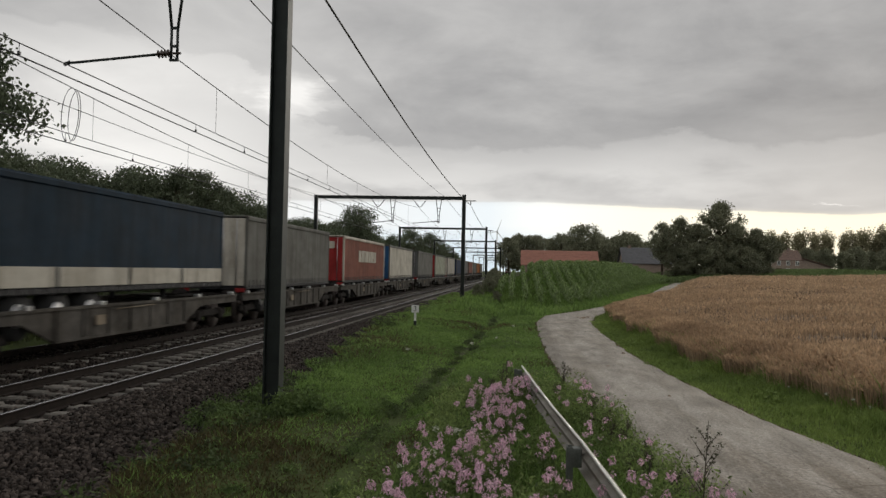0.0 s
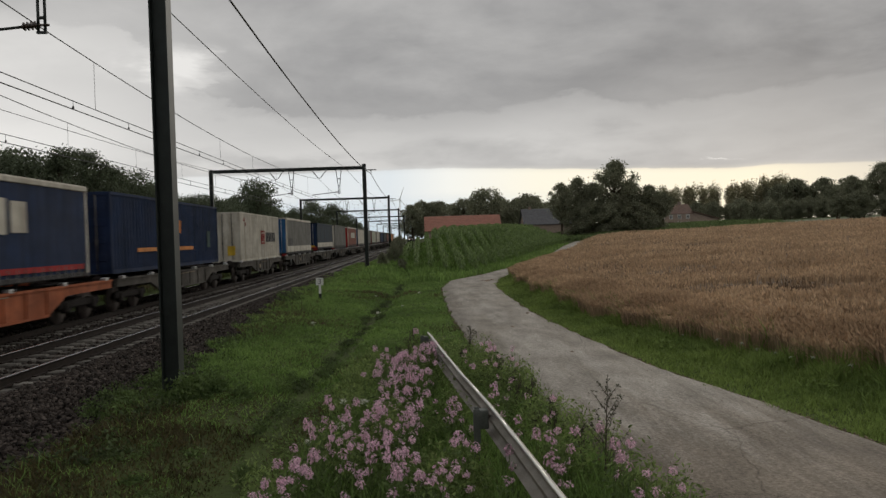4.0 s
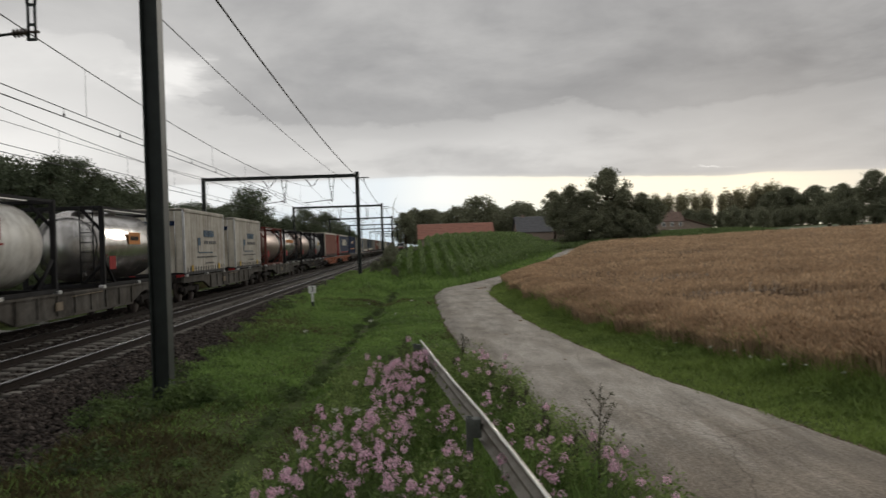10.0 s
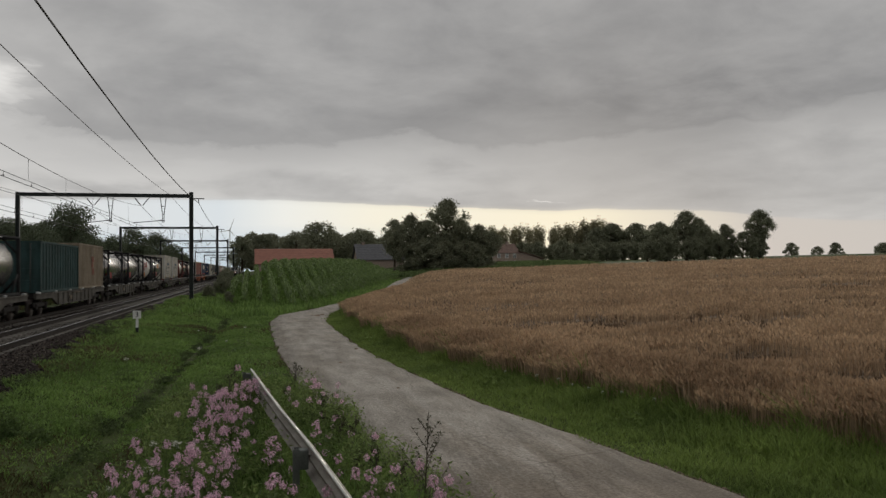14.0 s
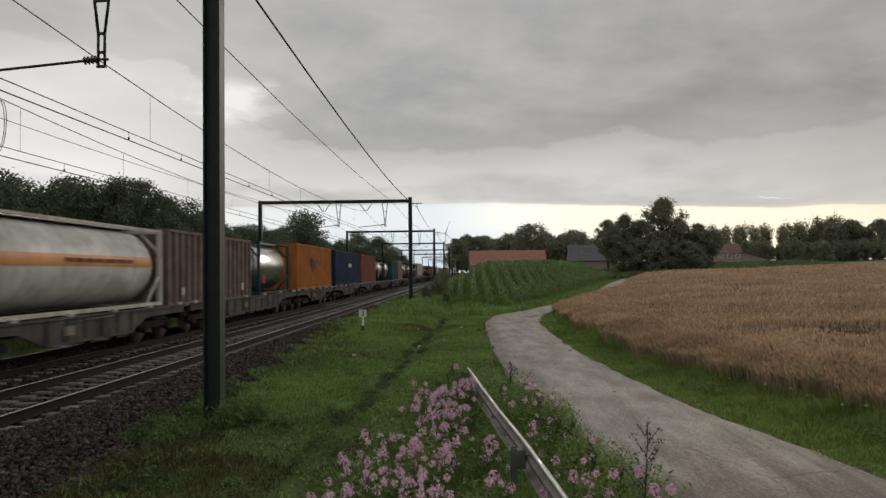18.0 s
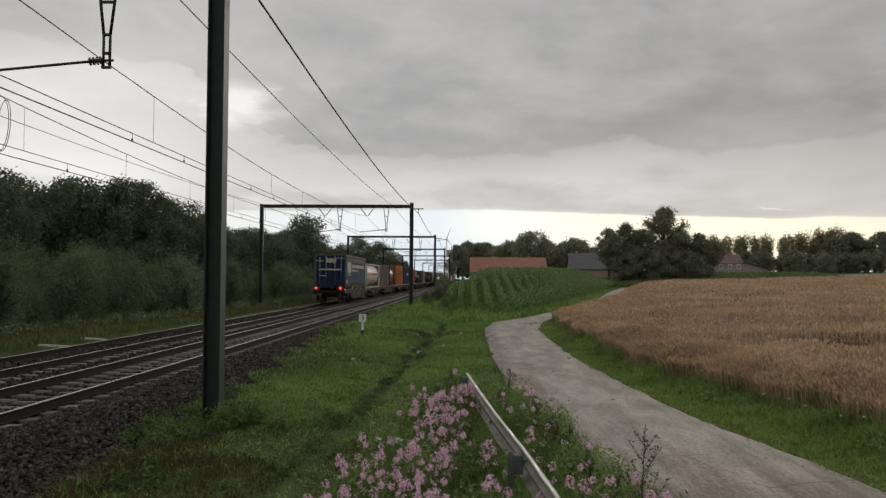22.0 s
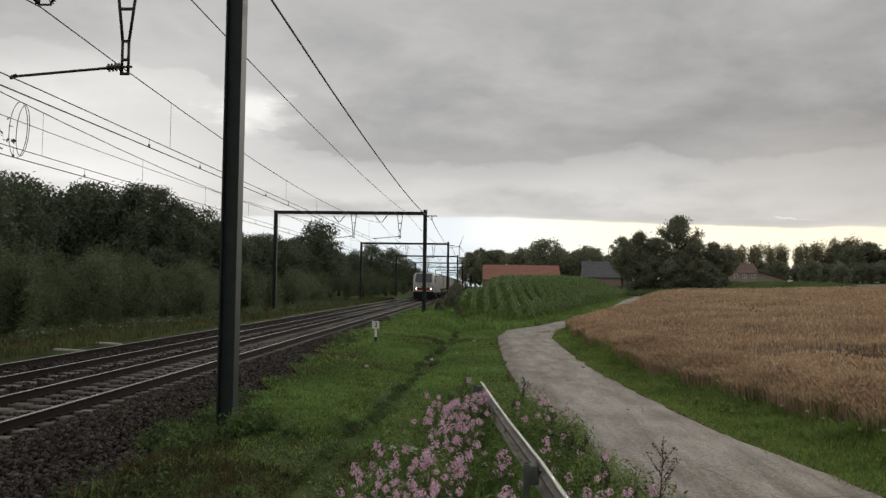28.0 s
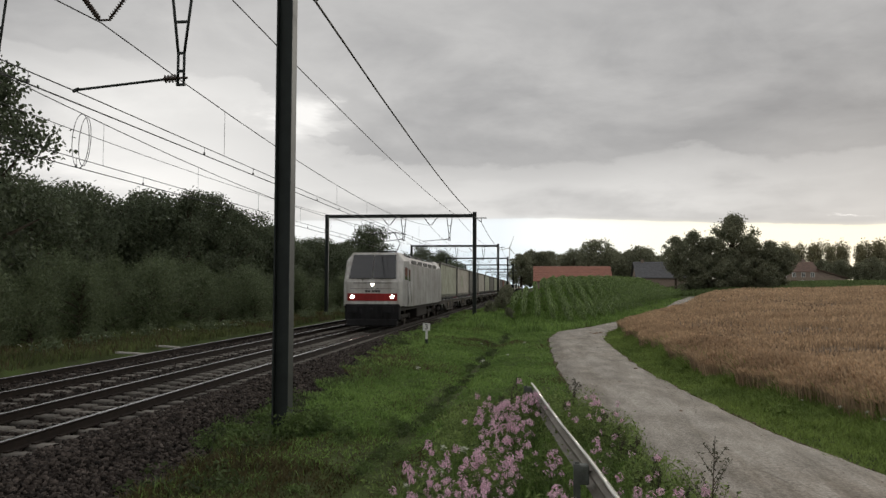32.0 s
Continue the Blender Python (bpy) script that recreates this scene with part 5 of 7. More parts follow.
def build_loco():
    """An electric locomotive, its front at y = 0, the body reaching to +y."""
    L, hw = 17.6, 1.46
    t = thing("electric_locomotive", "white and grey electric locomotive with a red band and lit headlamps", "locomotive")
    M_LW = paint("loco_white", (0.60, 0.59, 0.575), 0.4, 0.8)
    M_LG = paint("loco_grey", (0.34, 0.345, 0.345), 0.5, 0.75)
    # shell, lofted from front to rear: y, half width, top, roof half width
    bm = B()

    def ring(y, w, z0, z1, wr, shy=0.0):
        zs = z1 - 0.42
        return [bm.verts.new(p) for p in ((-w, y, z0), (-w, y, 2.30), (-w * 0.985, y + shy * 0.71, zs), (-wr, y + shy, z1), (wr, y + shy, z1), (w * 0.985, y + shy * 0.71, zs), (w, y, 2.30), (w, y, z0))]
    rings = [ring(0.0, hw - 0.16, 1.12, 3.74, 1.12, 0.72), ring(0.22, hw, 1.12, 3.76, 1.16, 0.72), ring(2.2, hw, 1.05, 3.78, 1.10), ring(2.6, hw, 1.05, 3.66, 1.02), ring(L - 2.6, hw, 1.05, 3.66, 1.02), ring(L - 2.2, hw, 1.05, 3.78, 1.10), ring(L - 0.22, hw, 1.12, 3.76, 1.16, -0.72), ring(L, hw - 0.16, 1.12, 3.74, 1.12, -0.72)]
    for k, (a, b) in enumerate(zip(rings, rings[1:])):
        for i in range(7):
            f = bm.faces.new((a[i], a[i + 1], b[i + 1], b[i]))
            f.material_index = 1 if 1 <= k <= 5 and i in (0, 1, 5, 6) else 0
            if k in (2, 3, 4) and i == 3:
                f.material_index = 1
    for r in (rings[0], rings[-1]):
        bm.faces.new((r[0], r[1], r[6], r[7]))
        bm.faces.new((r[1], r[2], r[5], r[6]))
        bm.faces.new((r[2], r[3], r[4], r[5]))
    bmesh.ops.recalc_face_normals(bm, faces=bm.faces)
    body = part("body", bm, [M_LW, M_LG], t)
    for s in (-1, 1):
        bm = B()
        vs = [bm.verts.new(p) for p in ((s * 0.025, 0.075, 2.45), (s * 1.16, 0.075, 2.45), (s * 1.06, 0.655, 3.60), (s * 0.025, 0.655, 3.60))]
        bm.faces.new(vs)
        r = bmesh.ops.extrude_face_region(bm, geom=list(bm.faces))
        bmesh.ops.translate(bm, verts=[v for v in r["geom"] if isinstance(v, bmesh.types.BMVert)], vec=(0, -0.085, 0.042))
        bmesh.ops.recalc_face_normals(bm, faces=bm.faces)
        part("windscreen", bm, M_GLASS, t, "dark windscreen pane")
        bm = B()
        bar(bm, (s * 0.5, 0.0, 2.36), (s * 0.18, 0.22, 2.95), 0.016, seg=5)
        part("wiper", bm, M_BLACK, t)
        bm = B()
        bar(bm, (s * 0.98, -0.03, 1.56), (s * 0.98, 0.06, 1.56), 0.11, seg=18)
        h = part("lamp_housing", bm, M_ALU, t)
        bm = B()
        bar(bm, (s * 0.98, -0.05, 1.56), (s * 0.98, -0.03, 1.56), 0.085, seg=18)
        part("headlamp", bm, M_LAMPWHITE, h, "lit warm-white headlamp")
        bm = B()
        bar(bm, (s * 0.87, -0.02, 0.98), (s * 0.87, -0.42, 0.98), 0.10, seg=12)
        box(bm, (s * 0.87, -0.45, 0.98), (0.55, 0.06, 0.36), bevel=0.05)
        part("buffer", bm, M_BLACK, t)
        bm = B()
        box(bm, (s * (hw + 0.005), 2.35, 2.05), (0.02, 0.72, 1.95), bevel=0.02)
        d = part("cab_door", bm, M_LG, t)
        bm = B()
        box(bm, (s * (hw + 0.014), 2.35, 2.65), (0.02, 0.42, 0.6))
        part("door_window", bm, M_GLASS, d)
        bm = B()
        box(bm, (s * (hw - 0.02), 1.35, 2.72), (0.05, 0.75, 0.62))
        part("cab_window", bm, M_GLASS, t)
        for yy in (1.85, 2.85):
            bm = B()
            bar(bm, (s * (hw + 0.05), yy, 1.2), (s * (hw + 0.05), yy, 2.3), 0.018, seg=6)
            part("handrail", bm, M_ALU, t)
        bm = B()
        for k in range(5):
            box(bm, (s * (hw - 0.03), 4.2 + k * 2.3, 3.36), (0.03, 1.7, 0.2))
        part("vent", bm, M_DGREYTARP, t, "grey side vents under the roof edge")
    bm = B()
    bar(bm, (0, -0.005, 2.16), (0, 0.1, 2.16), 0.09, seg=18)
    h = part("lamp_housing", bm, M_ALU, t)
    bm = B()
    bar(bm, (0, -0.02, 2.16), (0, -0.005, 2.16), 0.075, seg=18)
    part("headlamp", bm, M_LAMPWHITE, h, "lit warm-white upper headlamp")
    bm = B()
    box(bm, (0, -0.012, 1.55), (2.46, 0.03, 0.36), bevel=0.01)
    part("red_band", bm, M_RED, t, "red band across the front")
    bm = B()
    for k in range(5):
        box(bm, (-0.3 + 0.14 * k + (0.06 if k > 1 else 0), -0.008, 1.84), (0.11, 0.012, 0.09))
    part("number_bars", bm, M_DARK, t)
    bm = B()
    box(bm, (0, -0.008, 2.24), (1.9, 0.012, 0.03))
    box(bm, (0, -0.008, 1.96), (2.2, 0.012, 0.02))
    part("panel_line", bm, M_DGREYTARP, t)
    bm = B()
    box(bm, (0, 0.1, 0.82), (2.72, 0.35, 0.80), bevel=0.06)
    box(bm, (0, -0.05, 0.32), (2.5, 0.25, 0.34), bevel=0.05)
    bar(bm, (0, -0.1, 0.98), (0, -0.42, 0.96), 0.05, seg=8)
    for x in (-0.55, 0.5):
        bar(bm, (x, -0.08, 0.95), (x + 0.06, -0.16, 0.5), 0.025, seg=6)
    part("front_skirt", bm, M_BLACK, t, "black front skirt and snow plough")
    bm = B()
    box(bm, (0, L / 2, 0.98), (2.7, L - 0.6, 0.2))
    box(bm, (0, L / 2, 0.66), (2.5, 4.2, 0.6), bevel=0.05)
    part("underframe", bm, M_BOGIE, t)
    for y in (3.6, L - 3.6):
        b = bogie(t, y, base=2.6)
    bm = B()
    for y in (5.0, 8.2, 11.2):
        box(bm, (0, y, 3.74), (1.5, 1.8, 0.2), bevel=0.04)
    for y in (3.6, 6.8, 9.8, 13.6):
        insulator(bm, (0.5, y, 3.7), (0.5, y, 4.0), 0.07)
    part("roof_equipment", bm, M_DGREYTARP, t)
    bm = B()
    y0 = 4.0
    for s in (-1, 1):
        bar(bm, (s * 0.5, y0, 3.95), (s * 0.45, y0 + 1.5, 4.45), 0.028, seg=6)
        bar(bm, (s * 0.45, y0 + 1.5, 4.45), (s * 0.35, y0 + 0.3, 4.96), 0.022, seg=6)
        bar(bm, (s * 0.5, y0, 3.8), (s * 0.5, y0, 3.98), 0.03, seg=6)
    bar(bm, (-0.5, y0, 3.95), (0.5, y0, 3.95), 0.03, seg=6)
    bar(bm, (-0.95, y0 + 0.3, 4.88), (-0.55, y0 + 0.3, 4.98), 0.025, seg=6)
    bar(bm, (-0.55, y0 + 0.3, 4.98), (0.55, y0 + 0.3, 4.98), 0.025, seg=6)
    bar(bm, (0.55, y0 + 0.3, 4.98), (0.95, y0 + 0.3, 4.88), 0.025, seg=6)
    part("pantograph", bm, M_DARK, t, "raised dark pantograph")
    return t


def come(ob, u):
    ob.matrix_basis = pose(X_NEAR, 599.9 + u, 0)
    ARRIVE.append((ob, u))
    return ob


def build_arriving():
    come(build_loco(), 0.0)
    g = "loads of the arriving train"
    spec = ((18.6, 12.2, M_PALEGREEN, M_CREAM), (32.0, 12.4, M_WHITETARP, M_CREAM), (46.4, 12.4, M_GREYTARP, M_CREAM), (60.6, 12.4, M_WHITETARP, M_CREAM), (74.8, 12.4, M_PALEGREEN, M_CREAM), (89.0, 12.4, M_GREYTARP, M_GREYTARP), (103.4, 12.4, M_PALEGREEN, M_CREAM), (117.6, 12.4, M_WHITETARP, M_CREAM), (131.8, 12.4, M_DGREYTARP, M_GREYTARP), (146.0, 12.4, M_BROWN, M_BROWN), (160.4, 12.4, M_PALEGREEN, M_CREAM), (174.6, 12.4, M_GREYTARP, M_CREAM), (188.8, 12.4, M_BEIGE, M_CREAM), (203.0, 12.4, M_WHITETARP, M_CREAM))
    for k, (u, L, c, r) in enumerate(spec):
        t = come(semi_trailer(L, c, 1.22, 3.86, "pale curtain trailer on the arriving train", rear=r, roof=M_GREYTARP, wheels=k < 3, group=g), u)
        if k == 1:
            marks(t, "emblem", [(4.5, 2.6, 2.4, 1.0)], M_PALEGREEN, label="pale green emblem panel")
        w = come(wagon(14.0, M_FRAME, pocket=True), u - 0.8)
        w["group"] = "wagons of the arriving train"


build_departing()
build_arriving()

# ---- vegetation ----
RNG = np.random.default_rng(11)


def RL(y):
    return np.interp(y, [p[0] for p in ROAD_L], [p[1] for p in ROAD_L])


def RR(y):
    return np.interp(y, [p[0] for p in ROAD_R], [p[1] for p in ROAD_R])


def ss(a, b, x):
    t = np.clip((x - a) / (b - a), 0, 1)
    return t * t * (3 - 2 * t)


def GZ(x, y):
    """ground_z for whole arrays."""
    x, y = np.asarray(x, float), np.asarray(y, float)
    rl, rr = RL(y), RR(y)
    z = -0.42 - 0.25 * np.exp(-((x + 2.05 - 0.03 * np.clip(y - 16, -4, 30)) / 0.5) ** 2)
    z = z + 0.30 * ss(25, 60, y) * ss(0, 4, -x)
    z = z - np.where(x < -4, 0.14 * ss(4.3, 5.4, -x) * (1 - ss(12.0, 13.5, -x)), 0)
    z = np.where(x < -13, -0.12, z)
    z = z + np.minimum(0.006 * np.maximum(0, y) * ss(0, 9, x - rr - 1) + 0.027 * np.maximum(0, x - 6), 6.0)
    z = z + 2.5 * ss(50, 95, y) * ss(-4, 3, x) * (1 - ss(0, 6.5, x - rl + 8))
    z = z + 0.55 * ss(74, 100, y) * ss(0, 6.5, x - rl + 8) * (1 - ss(0, 11, x - rr - 1))
    return z + 0.9 * ss(138, 165, y) * ss(18, 32, x) * (1 - ss(60, 85, x))


HASH = np.random.default_rng(77).uniform(-0.75, 0.75, (128, 128))


def vnoise(x, y, seed=0):
    """Smooth value noise of unit cells, for whole arrays."""
    x, y = np.asarray(x, float) + 31.7 * seed, np.asarray(y, float) + 17.3 * seed
    i, j = np.floor(x).astype(int), np.floor(y).astype(int)
    u, v = x - i, y - j
    u, v = u * u * (3 - 2 * u), v * v * (3 - 2 * v)
    a, b, c, d = HASH[i % 128, j % 128], HASH[(i + 1) % 128, j % 128], HASH[i % 128, (j + 1) % 128], HASH[(i + 1) % 128, (j + 1) % 128]
    return (a * (1 - u) + b * u) * (1 - v) + (c * (1 - u) + d * u) * v



def unit(n, rng=RNG):
    v = rng.normal(size=(n, 3))
    return v / np.linalg.norm(v, axis=1, keepdims=True)


def leaf_arrays(c, size, rng=RNG, slim=0.55, droop=0.0):
    """Pointed leaves: a rhombus round each centre."""
    n = len(c)
    u = unit(n, rng)
    u[:, 2] = u[:, 2] * (1 - droop) - droop
    u /= np.linalg.norm(u, axis=1, keepdims=True)
    w = np.cross(u, unit(n, rng))
    w /= np.linalg.norm(w, axis=1, keepdims=True) + 1e-9
    s = np.broadcast_to(np.asarray(size, float), (n,))[:, None]
    v = np.stack([c + u * s * 0.5, c + w * s * 0.5 * slim, c - u * s * 0.5, c - w * s * 0.5 * slim], 1)
    return v.reshape(-1, 3), np.arange(4 * n).reshape(-1, 4)


def clump_points(centres, radii, n, rng=RNG, shell=0.55, rag=0.13):
    """n points spread over ellipsoids, thicker towards their skins."""
    centres, radii = np.asarray(centres, float), np.asarray(radii, float)
    vol = radii.prod(1) ** (2 / 3)
    k = rng.choice(len(centres), n, p=vol / vol.sum())
    r = (shell + (1 - shell) * rng.random(n)) * (1 + rag * np.clip(rng.normal(size=n), -2, 1.4))
    return centres[k] + unit(n, rng) * r[:, None] * radii[k]


def blades(name, xyz, h, w, material, lean=0.5, rng=RNG, top=0.6):
    """Grass: each blade five corners, bent to a side."""
    n = len(xyz)
    h = np.broadcast_to(np.asarray(h, float), (n,)) * rng.uniform(0.6, 1.25, n)
    w = np.broadcast_to(np.asarray(w, float), (n,))
    a, b = rng.random(n) * 6.283, rng.random(n) * 6.283
    d = np.stack([np.cos(a), np.sin(a), np.zeros(n)], 1)
    o = np.stack([np.cos(b), np.sin(b), np.zeros(n)], 1) * (lean * rng.random(n) * h)[:, None]
    z = np.zeros((n, 3))
    z[:, 2] = 1
    m = xyz + z * (h * 0.55)[:, None] + o * 0.3
    t = xyz + z * h[:, None] * 0.96 + o
    v = np.stack([xyz - d * w[:, None] / 2, xyz + d * w[:, None] / 2, m + d * w[:, None] * top, m - d * w[:, None] * top, t], 1).reshape(-1, 3)
    i = 5 * np.arange(n)
    return quad_mesh(name, v, np.stack([i, i + 1, i + 2, i + 3], 1), material, tris=np.stack([i + 3, i + 2, i + 4], 1))


M_BLADE = mat("grass_blade", (0.225, 0.345, 0.092), (0.10, 0.165, 0.044), scale=0.32, fine=3, bump=0, vary=0.35, islands=True, rough=0.6, spec=0.2, trans=0.4)
M_DRYBLADE = mat("dry_grass", (0.13, 0.105, 0.048), (0.055, 0.05, 0.024), scale=0.6, fine=3, bump=0, vary=0.3, islands=True, trans=0.35)
M_MEADOW = mat("meadow_grass", (0.17, 0.23, 0.085), (0.08, 0.115, 0.042), scale=0.2, fine=2, bump=0, vary=0.3, islands=True, trans=0.35)
M_RANK = mat("rank_grass", (0.135, 0.16, 0.055), (0.06, 0.075, 0.026), scale=0.4, fine=3, bump=0, vary=0.35, islands=True, trans=0.35)
M_THATCH = mat("trodden_grass", (0.115, 0.095, 0.042), (0.04, 0.038, 0.018), scale=0.9, fine=4, bump=0, vary=0.4, islands=True, spec=0.1, trans=0.2)
M_WEED = mat("weed_leaf", (0.14, 0.20, 0.062), (0.068, 0.108, 0.033), scale=1.5, fine=8, bump=0, vary=0.4, islands=True, trans=0.35)
M_PINK = mat("pink_petal", (0.87, 0.64, 0.73), (0.64, 0.36, 0.49), scale=5, fine=25, bump=0, vary=0.35, islands=True, rough=0.6, trans=0.3)
M_LUSH = mat("lush_grass", (0.26, 0.345, 0.092), (0.12, 0.175, 0.047), scale=0.5, fine=3, bump=0, vary=0.35, islands=True, rough=0.6, spec=0.2, trans=0.4)
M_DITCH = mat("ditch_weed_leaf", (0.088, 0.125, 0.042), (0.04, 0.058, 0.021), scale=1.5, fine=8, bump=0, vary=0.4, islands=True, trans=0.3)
M_BANK = mat("bank_weed_leaf", (0.24, 0.32, 0.10), (0.115, 0.16, 0.05), scale=1.5, fine=8, bump=0, vary=0.4, islands=True, trans=0.4)
M_WHITEFL = mat("white_petal", (0.72, 0.72, 0.62), (0.55, 0.56, 0.45), scale=8, fine=40, bump=0, rough=0.7)
M_STALK = mat("dry_stalk", (0.09, 0.075, 0.05), (0.05, 0.04, 0.03), bump=0)


def build_grass():
    rng = RNG
    # the verge between the line and the road
    n = 240000
    y = 4.5 + 75 * rng.random(n) ** 2.1
    left = np.interp(y, [4, 9, 12, 18, 25, 34, 50], [-4.3, -4.5, -4.5, -4.75, -5.4, -6.0, -6.2]) + 0.45 * vnoise(y * 1.1, y * 0, 4) + 0.3 * vnoise(y * 3.1, y * 0, 6)
    x = left + (RL(y) + 0.12 - left) * rng.random(n) ** 0.96
    keep = (y > 6) | (x < 1)
    x, y = x[keep], y[keep]
    d = np.hypot(x, y)
    patch = vnoise(x * 0.55, y * 0.4, 5) * 0.8 + 0.3 * vnoise(x * 1.3, y, 6)
    tuft = vnoise(x * 2.4, y * 2.0, 8)
    h = (0.060 + 0.045 * np.clip(patch, -0.4, 1) + 0.13 * np.clip(tuft - 0.15, 0, 1) + 0.10 * np.exp(-((x + 4.6) / 0.8) ** 2)) * (1 + 0.005 * d)
    trodden = ss(14.5, 10.5, y + 1.2 * vnoise(x * 0.8, y * 0.8, 12)) * ss(-0.6, -1.7, x)
    dry = patch + 0.25 * rng.normal(size=len(x)) + 0.55 * trodden + 0.25 * np.exp(-(((x + 2.9) / 1.2) ** 2 + ((y - 9.6) / 1.6) ** 2)) > 0.42
    thatch = rng.random(len(x)) < 0.70 * trodden
    z = np.maximum(GZ(x, y), np.interp(x, [-6.42, -5.95, -5.1, -4.55, -4.2], [-0.172, -0.20, -0.42, -0.50, -0.70])) - 0.02
    P = np.stack([x, y, z], 1)
    dry &= ~thatch
    o = blades("trodden_grass", P[thatch], h[thatch], 0.012, M_THATCH, 1.6)
    tagged(o, "dark trodden olive-brown grass and dead thatch", "grass", kind="stuff")
    green = ~dry & ~thatch
    o = blades("verge_grass", P[green], h[green], 0.005 + 0.0009 * d[green], M_BLADE, 1.25)
    tagged(o, "short uneven green grass on the railway verge", "grass", kind="stuff")
    o = blades("dry_verge_grass", P[dry], h[dry] * 0.9, 0.005 + 0.0008 * d[dry], M_DRYBLADE, 1.3)
    tagged(o, "patches of short brown withered grass in the verge", "grass", kind="stuff")
    # round the viewer's feet
    n = 24000
    y = -9 + 14.5 * rng.random(n)
    x = -5.0 + (RL(y) + 5.0) * rng.random(n)
    keep = np.hypot(x, y) > 0.7
    x, y = x[keep], y[keep]
    o = blades("standing_place_grass", np.stack([x, y, GZ(x, y) - 0.02], 1), 0.10, 0.012, M_BLADE, 0.8)
    tagged(o, "short trodden grass at the edge of the road", "grass", kind="stuff")
    # long grass among the flowers
    n = 16000
    y = 5.5 + 9.5 * rng.random(n)
    x = -1.9 + (RL(y) + 1.85) * rng.random(n)
    keep = x > -0.5 - 1.3 * (14.5 - y) / 8
    x, y = x[keep], y[keep]
    o = blades("flower_bank_grass", np.stack([x, y, GZ(x, y) - 0.02], 1), 0.34, 0.011, M_BLADE, 0.8)
    tagged(o, "long green grass among the pink flowers", "grass", kind="stuff")
    # the strip between road and wheat
    n = 100000
    y = 5.5 + 60 * rng.random(n) ** 1.9
    a, b = RR(y) - 0.10 - 0.16 * np.clip(vnoise(y * 1.4, y * 0, 7) + 0.5 * vnoise(y * 4.5, y * 0, 8), -0.2, 1), wheat_edge(y) + 0.35
    x = a + (b - a) * rng.random(n)
    d = np.hypot(x, y)
    f = (x - a) / (b - a)
    o = blades("roadside_grass", np.stack([x, y, GZ(x, y) - 0.005], 1), (0.075 + 0.44 * f ** 2.6) * (0.8 + 0.9 * np.clip(vnoise(x * 2.6, y * 2.2, 3) + 0.2, 0, 1)), 0.005 + 0.0008 * d, M_LUSH, 1.1)
    tagged(o, "lush green grass strip between the road and the wheat", "grass", kind="stuff")
    # behind the tracks: rank grass
    n = 26000
    y = 14 + 110 * rng.random(n) ** 1.5
    x = -13.1 - 4.2 * rng.random(n)
    d = np.hypot(x, y)
    P = np.stack([x, y, np.full(n, -0.14)], 1)
    dry = vnoise(x * 0.5, y * 0.3, 9) + 0.3 * rng.normal(size=n) > 0.05
    for nm, k, m in (("rank_grass", ~dry, M_RANK), ("rank_dry_grass", dry, M_DRYBLADE)):
        o = blades(nm, P[k], 0.27, 0.008 + 0.0008 * d[k], m, 0.7)
        tagged(o, "tall rank grass along the far side of the tracks", "grass", kind="stuff")
    # green margin before the maize and along the far road
    n = 16000
    y = 45 + 65 * rng.random(n)
    x = -4 + (RL(y) + 4.0) * rng.random(n)
    o = blades("far_grass", np.stack([x, y, GZ(x, y)], 1), 0.35, 0.05, M_BLADE, 0.7)
    tagged(o, "rough green margin beside the maize and the road", "grass", kind="stuff")


def build_meadow():
    """A tall green crop between the wheat and the farm."""
    rng = np.random.default_rng(21)
    n = 30000
    y = 139 + 38 * rng.random(n)
    x = 20 + 0.2 * (y - 139) + 46 * rng.random(n)
    o = blades("meadow_grass", np.stack([x, y, GZ(x, y)], 1), 0.8, 0.16, M_MEADOW, 0.7, rng)
    tagged(o, "tall green meadow grass between the wheat and the farm", "grass", kind="stuff")


def wheat_edge(y):
    return np.interp(y, [-12, 6, 9.2, 12, 16.6, 20, 25, 32, 46, 56, 70, 90, 110, 165], [9.0, 7.8, 7.2, 6.7, 5.65, 5.1, 4.7, 4.62, 5.1, 7.9, 11.9, 17.6, 23.0, 37.0])


def wheat_dip(x, y):
    """Lodged hollows in the standing corn."""
    a = 0.8 * vnoise(x * 0.16, y * 0.12, 7) + 0.45 * vnoise(x * 0.5, y * 0.33, 2)
    b = 0.8 * vnoise(x * 0.20, y * 0.5, 3) + 0.6 * vnoise(x * 0.7, y * 1.3, 9)
    inner = ss(0.8, 2.6, x - wheat_edge(y))
    return inner * (0.11 * ss(0.10, 0.36, a) + 0.36 * ss(0.20, 0.31, b)) + 0.08 * vnoise(x * 1.1, y * 0.9, 1) + 0.05 * vnoise(x * 2.7, y * 2.2, 4)


